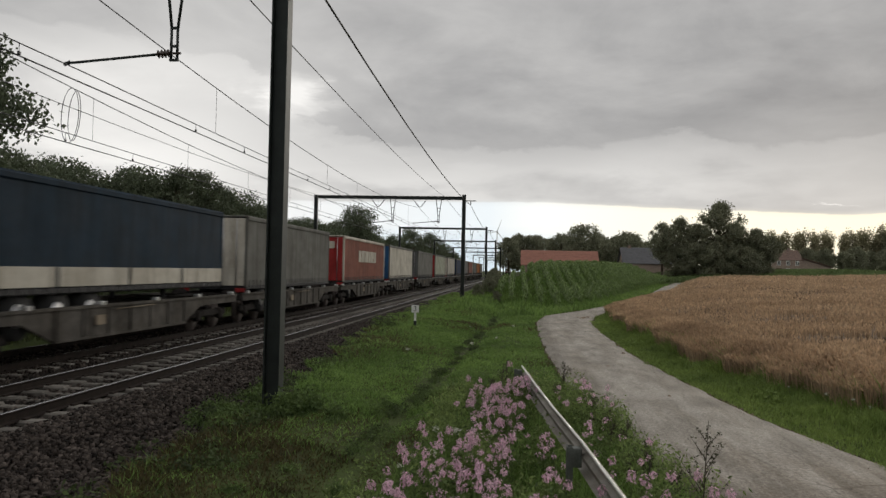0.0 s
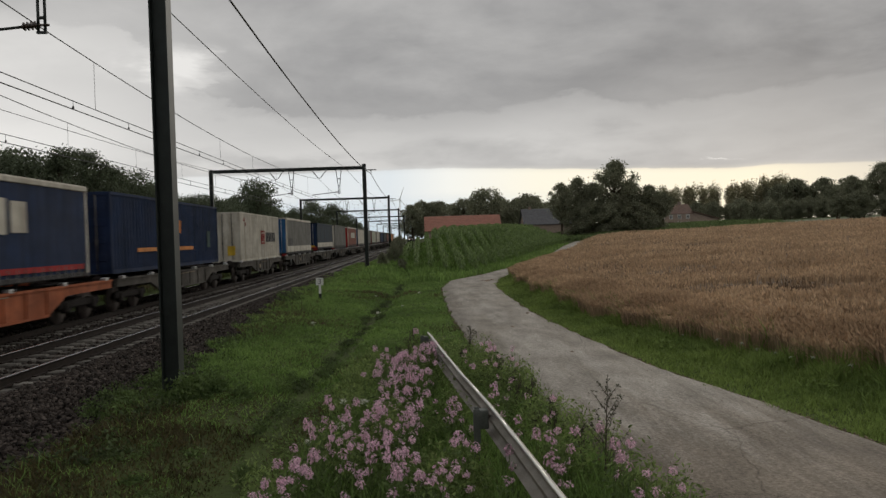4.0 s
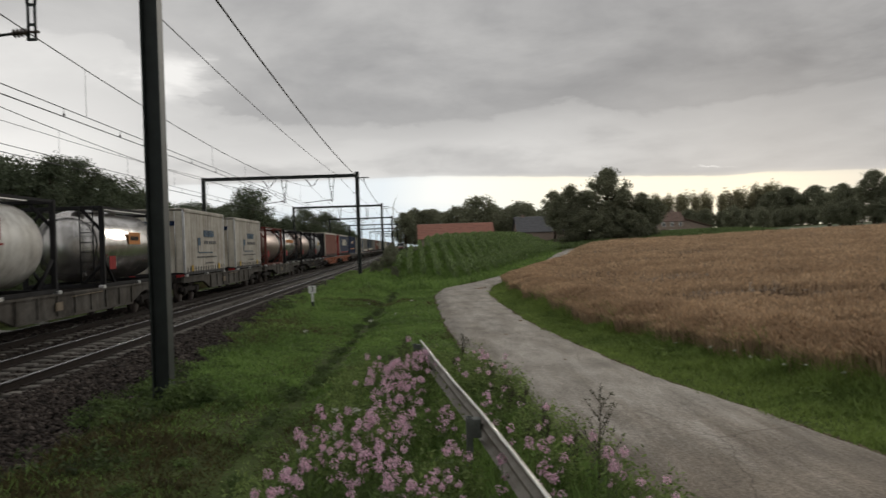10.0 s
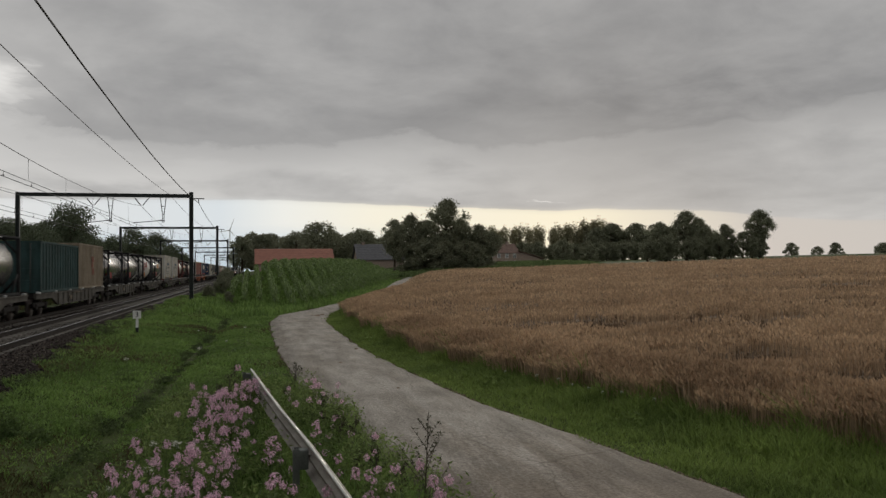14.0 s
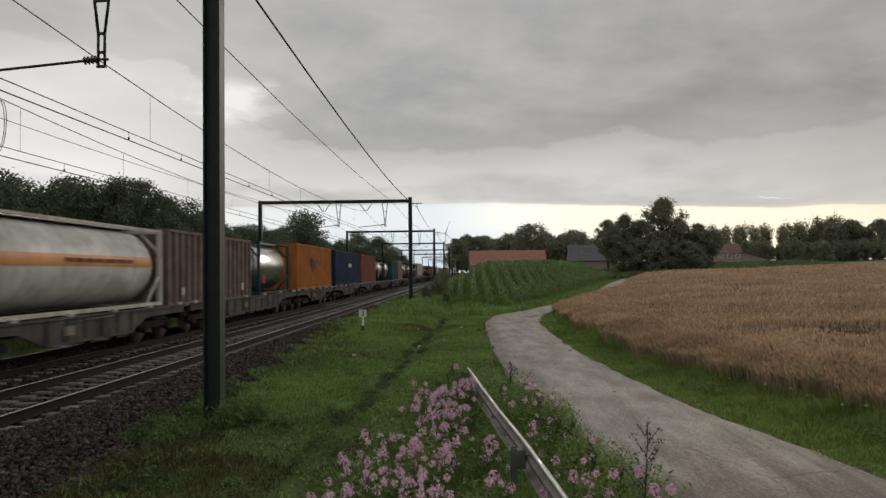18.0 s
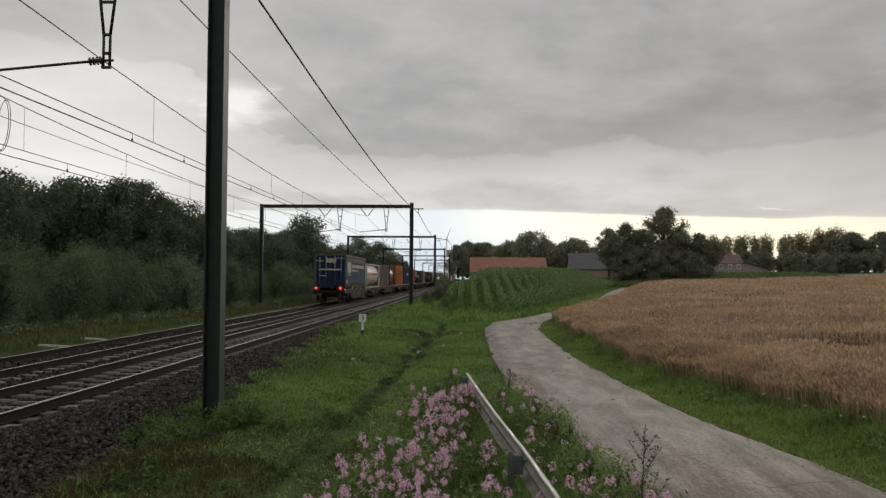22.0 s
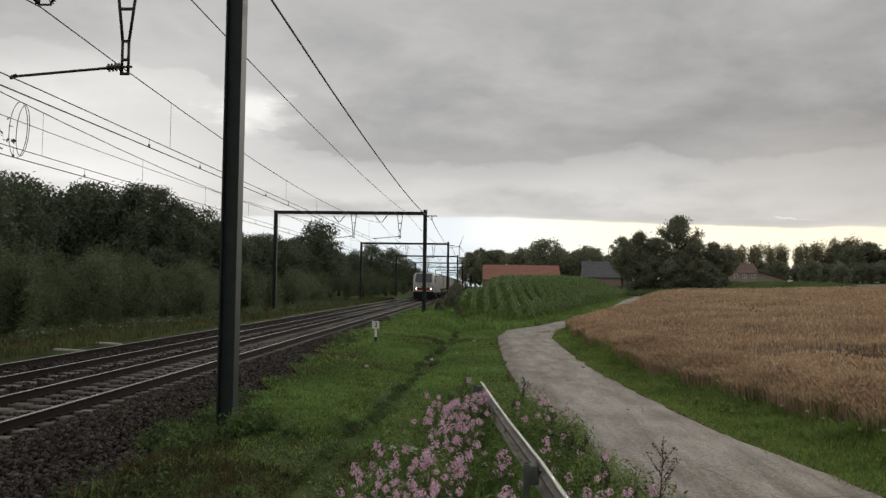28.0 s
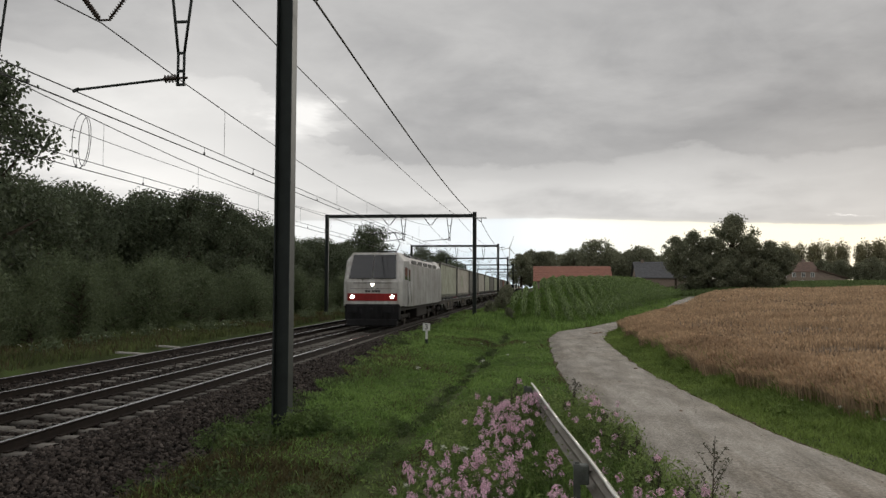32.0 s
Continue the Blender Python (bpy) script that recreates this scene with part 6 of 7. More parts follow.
def build_wheat():
    rng = RNG
    ys = np.concatenate([np.arange(-10, 40, 0.45), np.arange(40, 80, 0.9), np.arange(80, 139, 2.2)])
    us = np.concatenate([np.arange(0, 8, 0.4), np.arange(8, 25, 0.9), np.arange(25, 60, 2.2), np.arange(60, 190, 7)])
    verts, faces = [], []
    for y in ys:
        e = float(wheat_edge(y))
        for u in us:
            x = e + u + 0.85 + 0.10 * noise.noise((u, y * 1.7, 3))
            z = ground_z(x, y) + 0.50 - float(wheat_dip(x, y)) - 0.46 * (1 - smooth(0, 1.6, u))
            verts.append((x, y, z if u > 0 else z - 0.05))
    k = len(us)
    for j in range(len(ys) - 1):
        for i in range(k - 1):
            faces.append((j * k + i, j * k + i + 1, (j + 1) * k + i + 1, (j + 1) * k + i))
    o = raw("wheat_canopy", verts, faces, M_WHEAT, smooth=False)
    tagged(o, "ripe brown wheat field with lodged hollows", "wheat field", kind="stuff")
    n = 170000
    th = np.radians(4 + 62 * rng.random(n))
    r = 9 * (150 / 9) ** rng.random(n)
    x, y = r * np.sin(th), r * np.cos(th)
    keep = (x > wheat_edge(y) + 0.05) & (y > 3) & (y < 137)
    x, y, r = x[keep], y[keep], r[keep]
    n2 = 64000
    ye = 5 + 65 * rng.random(n2) ** 1.7
    xe = wheat_edge(ye) - 0.15 + 1.7 * rng.random(n2) ** 1.15 + 0.35 * vnoise(ye * 0.9, ye * 0, 2) + 0.2 * vnoise(ye * 3.3, ye * 0, 5)
    x, y, r = np.concatenate([x, xe]), np.concatenate([y, ye]), np.concatenate([r, np.hypot(xe, ye)])
    dip = wheat_dip(x, y)
    h = 0.72 - dip - 0.26 * (1 - np.clip((x - wheat_edge(y) + 0.1) / 1.1, 0, 1)) ** 1.5
    n = len(x)
    base = np.stack([x, y, GZ(x, y)], 1)
    # stalk and ear
    a = rng.random(n) * 6.283
    d = np.stack([np.cos(a), np.sin(a), np.zeros(n)], 1)
    o = np.stack([rng.normal(size=n) * 0.045 - 0.01, rng.normal(size=n) * 0.045, np.zeros(n)], 1) * (1 + 1.2 * np.clip(dip, 0, 1))[:, None]
    hh = (h * rng.uniform(0.86, 1.1, n))[:, None]
    zv = np.array([[0, 0, 1.0]])
    sw = (0.0035 + 0.00030 * r)[:, None]
    ew = (0.008 + 0.0008 * r)[:, None]
    el = (0.085 + 0.0016 * r)[:, None]
    top = base + zv * hh + o
    tip = top + o * 0.6 + zv * (el * 0.85) + d * el * 0.16
    v = np.stack([base - d * sw, base + d * sw, top + d * sw, top - d * sw, (top + tip) / 2 + d * ew, tip, (top + tip) / 2 - d * ew], 1).reshape(-1, 3)
    i = 7 * np.arange(n)
    q = np.concatenate([np.stack([i, i + 1, i + 2, i + 3], 1), np.stack([i + 3, i + 4, i + 5, i + 6], 1)])
    # lodged wheat is browner; its darker colour also stands in for shade in hollows
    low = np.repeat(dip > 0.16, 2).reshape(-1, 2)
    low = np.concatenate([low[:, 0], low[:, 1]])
    straw = np.arange(len(q)) < n
    ob = quad_mesh("wheat_straw", v, q[straw & ~low], M_STRAW)
    tagged(ob, "dull brown straw of the standing wheat", "wheat", kind="stuff")
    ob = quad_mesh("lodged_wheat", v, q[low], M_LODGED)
    tagged(ob, "patches of flattened brown wheat, coloured darker for the shade in the hollows", "wheat", kind="stuff")
    ob = quad_mesh("wheat_ears", v, q[~low & ~straw], M_EAR)
    tagged(ob, "standing ripe wheat stalks with drooping ears", "wheat", kind="stuff")


M_STRAW = mat("wheat_straw", (0.46, 0.335, 0.215), (0.28, 0.196, 0.125), scale=0.4, fine=3, bump=0, vary=0.35, trans=0.2, islands=True, rough=0.85)
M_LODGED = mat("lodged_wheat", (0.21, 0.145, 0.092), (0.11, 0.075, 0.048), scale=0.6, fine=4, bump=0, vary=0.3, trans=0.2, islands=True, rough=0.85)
M_EAR = mat("wheat_ear", (0.60, 0.43, 0.272), (0.33, 0.224, 0.138), scale=0.3, fine=1.7, bump=0, vary=0.25, trans=0.35, islands=True, rough=0.8)


def build_maize():
    rng = RNG
    px, py = [], []
    x = -2.6
    while x < 30:
        y = 52.0 + rng.random() * 0.3
        while y < 128:
            xx = x
            left = np.interp(y, [52, 56, 60, 75, 130], [3.2, 1.0, -0.8, -2.2, -2.4])
            right = np.interp(y, [52, 58, 66, 82, 98, 112, 128], [3.2, 4.4, 6.6, 11.0, 15.8, 19.8, 23.5])
            if left < xx < right:
                px.append(xx), py.append(y)
            y += 0.20 + 0.12 * rng.random()
        x += 1.05
    px, py = np.array(px), np.array(py)
    n = len(px)
    # one plant: stalk and seven arching leaves
    vs, qs = [], []

    def strip(pts, ws, side):
        b = len(vs)
        for p, w in zip(pts, ws):
            vs.append(p - side * w)
            vs.append(p + side * w)
        for i in range(len(pts) - 1):
            qs.append((b + 2 * i, b + 2 * i + 1, b + 2 * i + 3, b + 2 * i + 2))
    strip([np.array([0, 0, 0.0]), np.array([0, 0, 1.9])], [0.02, 0.012], np.array([1.0, 0, 0]))
    strip([np.array([0, 0, 0.0]), np.array([0, 0, 1.9])], [0.02, 0.012], np.array([0, 1.0, 0]))
    for k in range(8):
        a = k * 2.6
        d = np.array([math.cos(a), math.sin(a), 0])
        s = np.array([-d[1], d[0], 0])
        z = 0.45 + 0.2 * k
        L = 0.46 - 0.03 * abs(k - 4)
        strip([d * 0.02 + [0, 0, z], d * L * 0.4 + [0, 0, z + 0.30], d * L * 0.8 + [0, 0, z + 0.22], d * L + [0, 0, z - 0.06]], [0.03, 0.05, 0.04, 0.005], s)
    for k in range(4):
        d = np.array([math.cos(k * 1.6), math.sin(k * 1.6), 0])
        strip([np.array([0, 0, 1.85]), d * 0.10 + [0, 0, 2.18]], [0.012, 0.018], np.array([-d[1], d[0], 0]))
    T, Q = np.array(vs), np.array(qs)
    a = rng.random(n) * 6.283
    s = 0.60 * rng.uniform(0.88, 1.12, n)
    c, sn = np.cos(a)[:, None] * s[:, None], np.sin(a)[:, None] * s[:, None]
    V = np.stack([T[None, :, 0] * c - T[None, :, 1] * sn + px[:, None], T[None, :, 0] * sn + T[None, :, 1] * c + py[:, None], T[None, :, 2] * s[:, None] + GZ(px, py)[:, None]], -1)
    ob = quad_mesh("maize_crop", V.reshape(-1, 3), (Q[None] + len(T) * np.arange(n)[:, None, None]).reshape(-1, 4), M_MAIZE)
    tagged(ob, "green maize in rows on a low knoll", "maize field", kind="stuff")


def tree_mesh(seed, h, w, trunk_h, n, leaf, clumps=14, mat_leaf=None, shape="round", slim=0.6, gaps=0.6, tuft=0.20, rag=0.22, plume=0.75):
    """Trunk with limbs, and a crown of leafy clumps; returns the two meshes."""
    rnd = np.random.default_rng(seed)
    bm = B()
    r0 = 0.03 * h + 0.05
    lean = rnd.normal(size=2) * 0.03 * h
    pts = [Vector((lean[0] * f * f, lean[1] * f * f, h * 0.9 * f)) for f in (0, 0.18, 0.4, 0.65, 1.0)]
    for i in range(4):
        bar(bm, pts[i], pts[i + 1], r0 * (1 - 0.23 * i), seg=8, r2=r0 * (1 - 0.23 * (i + 1)))
    cs, rs = [], []
    for k in range(clumps):
        f = (k + 0.5) / clumps
        if shape == "round":
            zf = trunk_h + (h - trunk_h) * (0.08 + 0.84 * f)
            rad = w / 2 * math.sqrt(max(0.05, 1 - (2 * f - 0.92) ** 2)) * rnd.uniform(0.45 if tuft > 0.19 else 0.08, 0.95)
        elif shape == "cone":
            zf = trunk_h + (h - trunk_h) * f * 0.95
            rad = w / 2 * (1 - f) * rnd.uniform(0.5, 0.85) + 0.1
        else:   # slim column
            zf = trunk_h + (h - trunk_h) * f * 0.97
            rad = w / 2 * rnd.uniform(0.2, 0.6)
        a = k * 2.4 + rnd.random()
        c = np.array([rad * math.cos(a), rad * math.sin(a), zf])
        cs.append(c)
        cr = w * (tuft if shape != "column" else 0.30) * rnd.uniform(0.75, 1.25) * (1.0 if shape != "cone" else (1.15 - 0.8 * f))
        rs.append((cr, cr, cr * (plume if shape != "column" else 1.5)))
        z0 = min(zf * 0.7, h * 0.75)
        st = Vector((lean[0] * (z0 / h) ** 2, lean[1] * (z0 / h) ** 2, z0))
        bar(bm, st, Vector(c), r0 * 0.32, seg=5, r2=0.012)
    trunk = bpy.data.meshes.new("trunk")
    bm.to_mesh(trunk)
    bm.free()
    trunk.materials.append(M_BARK)
    p = clump_points(cs, rs, n, rnd, gaps, rag)
    v, q = leaf_arrays(p, leaf * rnd.uniform(0.6, 1.3, n), rnd, slim)
    ob = quad_mesh("crown", v, q, mat_leaf or M_LEAF)
    crown = ob.data
    bpy.data.objects.remove(ob)
    return trunk, crown


def tree(name, label, meshes, x, y, scale=1.0, group="", z=None, sz=None):
    t = thing(name, label, "tree" if "shrub" not in name and "bush" not in name else "shrub", group)
    for nm, me in zip(("trunk", "crown"), meshes):
        o = new(nm, me)
        o.parent = t
    rz = random.uniform(0, 360)
    t.matrix_basis = pose(x, y, (ground_z(x, y) if z is None else z) - 0.05, 0, 0, rz) @ Matrix.Diagonal((scale, scale, sz or scale, 1))
    return t


def build_trees():
    rnd = random.Random(5)
    willow = [tree_mesh(20 + k, 3.3, 3.6, 0.1, 11000, 0.15, 26, M_WILLOW, slim=0.24, gaps=0.2, tuft=0.16, rag=0.32, plume=1.5) for k in range(3)]
    wood = [tree_mesh(30 + k, 8.5, 6.0, 1.0, 13000, 0.22, 20, M_LEAF) for k in range(3)]
    woodw = [tree_mesh(36 + k, 8.0, 6.0, 0.6, 13000, 0.22, 18, M_WILLOW2, slim=0.32, gaps=0.4) for k in range(2)]
    airy = [tree_mesh(40 + k, 10.0, 5.4, 1.2, 17000, 0.19, 34, M_LEAF, gaps=0.3, tuft=0.17, rag=0.22) for k in range(2)]
    # grey-green willow scrub beside the line
    y = 15.0
    while y < 96:
        x = -17.6 - rnd.random() * 1.6
        tree("willow_shrub", "dense grey-green willow shrub beside the railway", rnd.choice(willow), x, y, rnd.uniform(0.78, 1.08), "lineside shrubs", z=-0.15)
        y += rnd.uniform(2.0, 3.0)
    y = 17.0
    while y < 62:
        tree("willow_shrub", "taller grey-green willow shrub behind the front row", rnd.choice(willow), -21.0 - rnd.random() * 2, y, rnd.uniform(0.9, 1.15), "lineside shrubs", z=-0.15)
        y += rnd.uniform(2.6, 3.6)
    # the wood behind
    y = 33.0
    while y < 330:
        k = rnd.random()
        m = rnd.choice(woodw) if k < 0.5 and y < 75 else rnd.choice(wood)
        s = rnd.uniform(0.93, 1.09) if y < 75 else rnd.uniform(0.85, 1.05)
        tree("woodland_tree", "dark green broadleaf tree in the wood behind the line", m, -25.5 - rnd.random() * 3 + (1.5 if y > 90 else 0), y, s, "trees of the wood", z=-0.15)
        y += rnd.uniform(2.7, 3.8) if y < 120 else rnd.uniform(5, 8)
    y = 40.0
    while y < 200:
        tree("woodland_tree", "dark green broadleaf tree deep in the wood", rnd.choice(wood), -33 - rnd.random() * 4, y, rnd.uniform(1.0, 1.12), "trees of the wood", z=-0.15)
        y += rnd.uniform(5, 7)
    for x, yy, s in ((-24.2, 58.5, 0.98), (-24.2, 63.5, 0.9), (-24.0, 54.0, 0.92)):
        tree("oak_tree", "oak with an airy dark crown above the scrub", rnd.choice(airy), x, yy, s, "trees of the wood", z=-0.15)
    for x, yy, s in ((-20.1, 27.0, 1.08), (-23.0, 28.6, 1.0)):
        tree("alder_tree", "tall dark alder beside the railway", rnd.choice(airy), x, yy, s, "trees of the wood", z=-0.15, sz=s)
    for x, yy, s in ((-22.5, 111, 1.28), (-23.5, 116, 1.1), (-22, 162, 1.22), (-22.5, 206, 1.4), (-22, 240, 1.2)):
        tree("woodland_tree", "dark rounded tree standing out of the wood's edge", rnd.choice(wood), x, yy, s, "trees of the wood", z=-0.15)
    for x, yy in ((-18.5, 112), (-18.2, 124), (-18.6, 138), (-18, 152), (-18.4, 170), (-18.2, 190)):
        tree("willow_shrub", "grey-green shrub at the wood's edge", rnd.choice(willow), x, yy, rnd.uniform(0.9, 1.3), "lineside shrubs", z=-0.15)
    tree("hazel_bush", "lighter green bush beside the far mast", willow[1], -16.6, 47.0, 0.62, "lineside shrubs", z=-0.15)
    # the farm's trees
    dense = [tree_mesh(54 + k, 9.0, 7.0, 0.3, 8000, 0.38, 18, M_LEAF2_HAZED) for k in range(2)]
    cone = [tree_mesh(58 + k, 9.0, 7.6, 0.3, 8500, 0.36, 20, M_LEAF2_HAZED, shape="round") for k in range(1)]
    poplar = [tree_mesh(60 + k, 16.0, 5.6, 2.0, 2600, 0.62, 14, M_LEAF3_HAZED, shape="column", gaps=0.55) for k in range(3)]
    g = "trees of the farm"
    oak = [tree_mesh(64 + k, 14.0, 8.8, 4.6, 14000, 0.34, 56, M_LEAF2_HAZED, gaps=0.2, tuft=0.155, rag=0.30) for k in range(2)]
    for x, yy, w, h in ((26.6, 151, 0.66, 0.78), (30.2, 153, 0.74, 0.82), (36.7, 150, 0.98, 1.0), (33.4, 154, 0.80, 0.72), (40.6, 154, 0.80, 0.72), (43.8, 152, 0.70, 0.64), (46.6, 153, 0.6, 0.54)):
        tree("oak_tree", "large farmyard oak with gaps in its crown", rnd.choice(oak), x, yy, w, g, sz=h)
    for k in range(11):
        tree("farm_bush", "dense dark bush under the farmyard oaks", rnd.choice(dense), 29.0 + k * 1.55, 147 + rnd.random() * 5, rnd.uniform(0.55, 0.78), g)
    for x, yy, s in ((15.3, 190, 1.24), (25.6, 192, 1.2), (19.5, 196, 0.9), (22.5, 200, 0.8)):
        tree("lime_tree", "neat rounded dark tree by the farm", cone[0], x, yy, s, g)
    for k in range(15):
        tree("hedgerow_tree", "hedgerow tree behind the maize, its leaves paled for haze", rnd.choice(dense), -3 + k * 2.9 + rnd.random(), 215 + rnd.random() * 25, rnd.uniform(0.95, 1.25), "hedgerow trees", z=2.2)
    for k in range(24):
        tree("poplar_tree", "slender poplar in a distant row, its leaves paled for haze", rnd.choice(poplar), 92 + k * 2.1 + rnd.uniform(-0.6, 0.6), 300 + rnd.random() * 8, rnd.uniform(0.78, 0.90) if k < 19 else rnd.uniform(0.92, 1.0), "row of poplars")
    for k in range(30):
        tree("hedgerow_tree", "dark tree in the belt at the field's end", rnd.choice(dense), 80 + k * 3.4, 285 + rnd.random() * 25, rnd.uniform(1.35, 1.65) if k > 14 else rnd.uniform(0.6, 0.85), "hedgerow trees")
    for x, yy, s in ((119, 203, 1.02), (125, 206, 0.85), (140.5, 200, 1.0), (114, 208, 0.8), (132, 204, 0.72)):
        tree("oak_tree", "broad field oak at the wheat's edge", rnd.choice(oak), x, yy, s, g)
    for k in range(18):
        tree("field_bush", "dark bush at the end of the wheat field", rnd.choice(dense), 106 + k * 2.1, 198 + rnd.random() * 6, rnd.uniform(0.6, 0.85), g)
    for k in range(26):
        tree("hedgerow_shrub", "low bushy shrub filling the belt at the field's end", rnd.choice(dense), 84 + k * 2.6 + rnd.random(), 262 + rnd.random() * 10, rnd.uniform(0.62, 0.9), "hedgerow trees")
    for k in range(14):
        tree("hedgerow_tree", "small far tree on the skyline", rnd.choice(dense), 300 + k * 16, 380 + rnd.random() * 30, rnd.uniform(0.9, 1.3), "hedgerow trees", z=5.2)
    for x, yy, s in ((-2.6, 72, 0.5), (-3.2, 64, 0.36), (-2.4, 82, 0.62), (-2.9, 95, 0.7), (-3.2, 110, 0.8), (-1.6, 60, 0.3), (52, 176, 0.6), (75, 186, 0.7), (84, 190, 0.6)):
        tree("field_bush", "low dark bush at the field's margin", rnd.choice(dense), x, yy, s * 0.36 if x < 0 else s, "margin bushes")


# distance haze is put into these two leaf colours by making them paler
M_LEAF2_HAZED = mat("farm_leaf_hazed", (0.25, 0.26, 0.17), (0.155, 0.16, 0.105), scale=0.5, fine=3, bump=0, vary=0.35, trans=0.35, islands=True)
M_LEAF3_HAZED = mat("poplar_leaf_hazed", (0.34, 0.31, 0.19), (0.22, 0.205, 0.12), scale=0.5, fine=3, bump=0, vary=0.35, trans=0.35, islands=True)
M_WILLOW2 = mat("wood_willow_leaf", (0.118, 0.145, 0.086), (0.062, 0.078, 0.046), scale=0.5, fine=3, bump=0, vary=0.35, trans=0.35, islands=True)


def weeds(name, label, centres, radii, n, leaf, material=None, slim=0.5):
    p = clump_points(centres, radii, n, RNG, 0.3)
    g = GZ(p[:, 0], p[:, 1])
    p[:, 2] = np.maximum(p[:, 2], g + 0.02)
    v, q = leaf_arrays(p, leaf * RNG.uniform(0.6, 1.4, n), RNG, slim)
    o = quad_mesh(name, v, q, material or M_WEED)
    return tagged(o, label, "weeds", kind="stuff")


def build_weeds():
    rnd = random.Random(9)
    C, R_ = [], []
    for k in range(26):
        a, r = rnd.random() * 6.28, rnd.uniform(0.2, 0.95)
        x, y = -3.95 + 1.0 * r * math.cos(a), 12.95 + 0.9 * r * math.sin(a)
        C.append((x, y, -0.42)), R_.append((0.24, 0.24, rnd.uniform(0.30, 0.55) if x > -3.9 and y > 12.5 else rnd.uniform(0.10, 0.24)))
    for k in range(26):
        C.append((rnd.uniform(-5.2, -4.25), rnd.uniform(11.6, 15.5), -0.44)), R_.append((0.22, 0.3, rnd.uniform(0.10, 0.30)))
    weeds("mast_weeds", "dark bramble and weeds round the mast's foot", C, R_, 24000, 0.06)
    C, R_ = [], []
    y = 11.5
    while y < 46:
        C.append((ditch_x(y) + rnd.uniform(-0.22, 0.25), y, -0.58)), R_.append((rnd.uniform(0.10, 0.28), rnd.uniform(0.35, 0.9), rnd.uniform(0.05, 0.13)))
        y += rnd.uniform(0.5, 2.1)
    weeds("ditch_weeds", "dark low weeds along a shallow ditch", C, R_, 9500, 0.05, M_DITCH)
    C, R_ = [], []
    for k in range(150):
        y = rnd.uniform(6.5, 44)
        C.append((float(np.interp(y, [4, 9, 12, 18, 25, 34, 50], [-4.2, -4.4, -4.5, -4.8, -5.5, -6.0, -6.1])) + rnd.uniform(-0.6, 0.7), y, -0.46)), R_.append((0.3, 0.45, rnd.uniform(0.12, 0.36)))
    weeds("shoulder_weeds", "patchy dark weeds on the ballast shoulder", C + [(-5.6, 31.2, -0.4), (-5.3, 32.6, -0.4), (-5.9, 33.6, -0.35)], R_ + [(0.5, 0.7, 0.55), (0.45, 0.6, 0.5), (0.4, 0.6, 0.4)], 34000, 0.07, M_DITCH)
    C, R_ = [], []
    for k in range(50):
        y = 6.5 + 14 * rnd.random() ** 1.6
        C.append((rnd.uniform(-4.7, -1.0), y, -0.46)), R_.append((rnd.uniform(0.1, 0.3), rnd.uniform(0.1, 0.3), rnd.uniform(0.06, 0.20)))
    weeds("verge_weeds", "scattered dark tufts of weeds in the verge grass", C, R_, 10000, 0.05, M_WEED, slim=0.35)
    C, R_ = [], []
    for k in range(120):
        y = rnd.uniform(4.5, 16.0)
        x = rnd.uniform(-1.9, 0.6) * (0.55 + 0.45 * (15 - y) / 10) if rnd.random() < 0.6 else road_l(y) - rnd.uniform(-0.05, 0.75)
        C.append((x, y, -0.25)), R_.append((0.3, 0.32, rnd.uniform(0.25, 0.5)))
    weeds("bank_weeds", "tangled leafy weeds along the crash barrier", C, R_, 60000, 0.055, M_BANK, slim=0.35)
    C, R_ = [], []
    for k in range(60):
        y = rnd.uniform(6, 40)
        a, b = road_r(y) + 0.2, float(wheat_edge(y))
        C.append((rnd.uniform(a + (b - a) * 0.3, b + 0.1), y, -0.36)), R_.append((0.25, 0.35, rnd.uniform(0.1, 0.26)))
    weeds("roadside_weeds", "broad-leaved weeds in the strip before the wheat", C, R_, 9000, 0.07, M_LUSH)
    C, R_ = [], []
    for k in range(60):
        y = rnd.uniform(16, 80)
        C.append((-15.4 + rnd.uniform(-1.3, 1.2), y, 0.1)), R_.append((0.4, 0.7, rnd.uniform(0.2, 0.5)))
    weeds("far_side_weeds", "tall weeds and seedy grass beyond the tracks", C, R_, 9000, 0.13, M_WILLOW)
    # flowers: stem, leaves and a head of small five-petalled blossoms
    protos = []
    for v in range(5):
        r2 = np.random.default_rng(70 + v)
        t = thing("flowering_plant", "wild pink-flowered soapwort growing on the verge", "flower", "pink wild flowers")
        h = 0.46 + 0.07 * v
        st = B()
        tops = [Vector((r2.normal() * 0.05, r2.normal() * 0.05, h))]
        for k in range(v % 2):
            tops.append(Vector((r2.normal() * 0.09, r2.normal() * 0.09, h * r2.uniform(0.72, 0.92))))
        for k, top in enumerate(tops):
            bar(st, (0, 0, 0) if k == 0 else tops[0] * 0.45, top, 0.006, seg=5, r2=0.003)
        part("stem", st, M_WEED, t)
        lp = np.stack([r2.normal(size=34) * 0.06, r2.normal(size=34) * 0.06, r2.random(34) * h * 0.88], 1)
        vv, qq = leaf_arrays(lp, 0.085, r2, 0.30)
        quad_mesh("leaves", vv, qq, M_WEED, t)["kind"] = "stuff"
        P_, Q_ = [], []
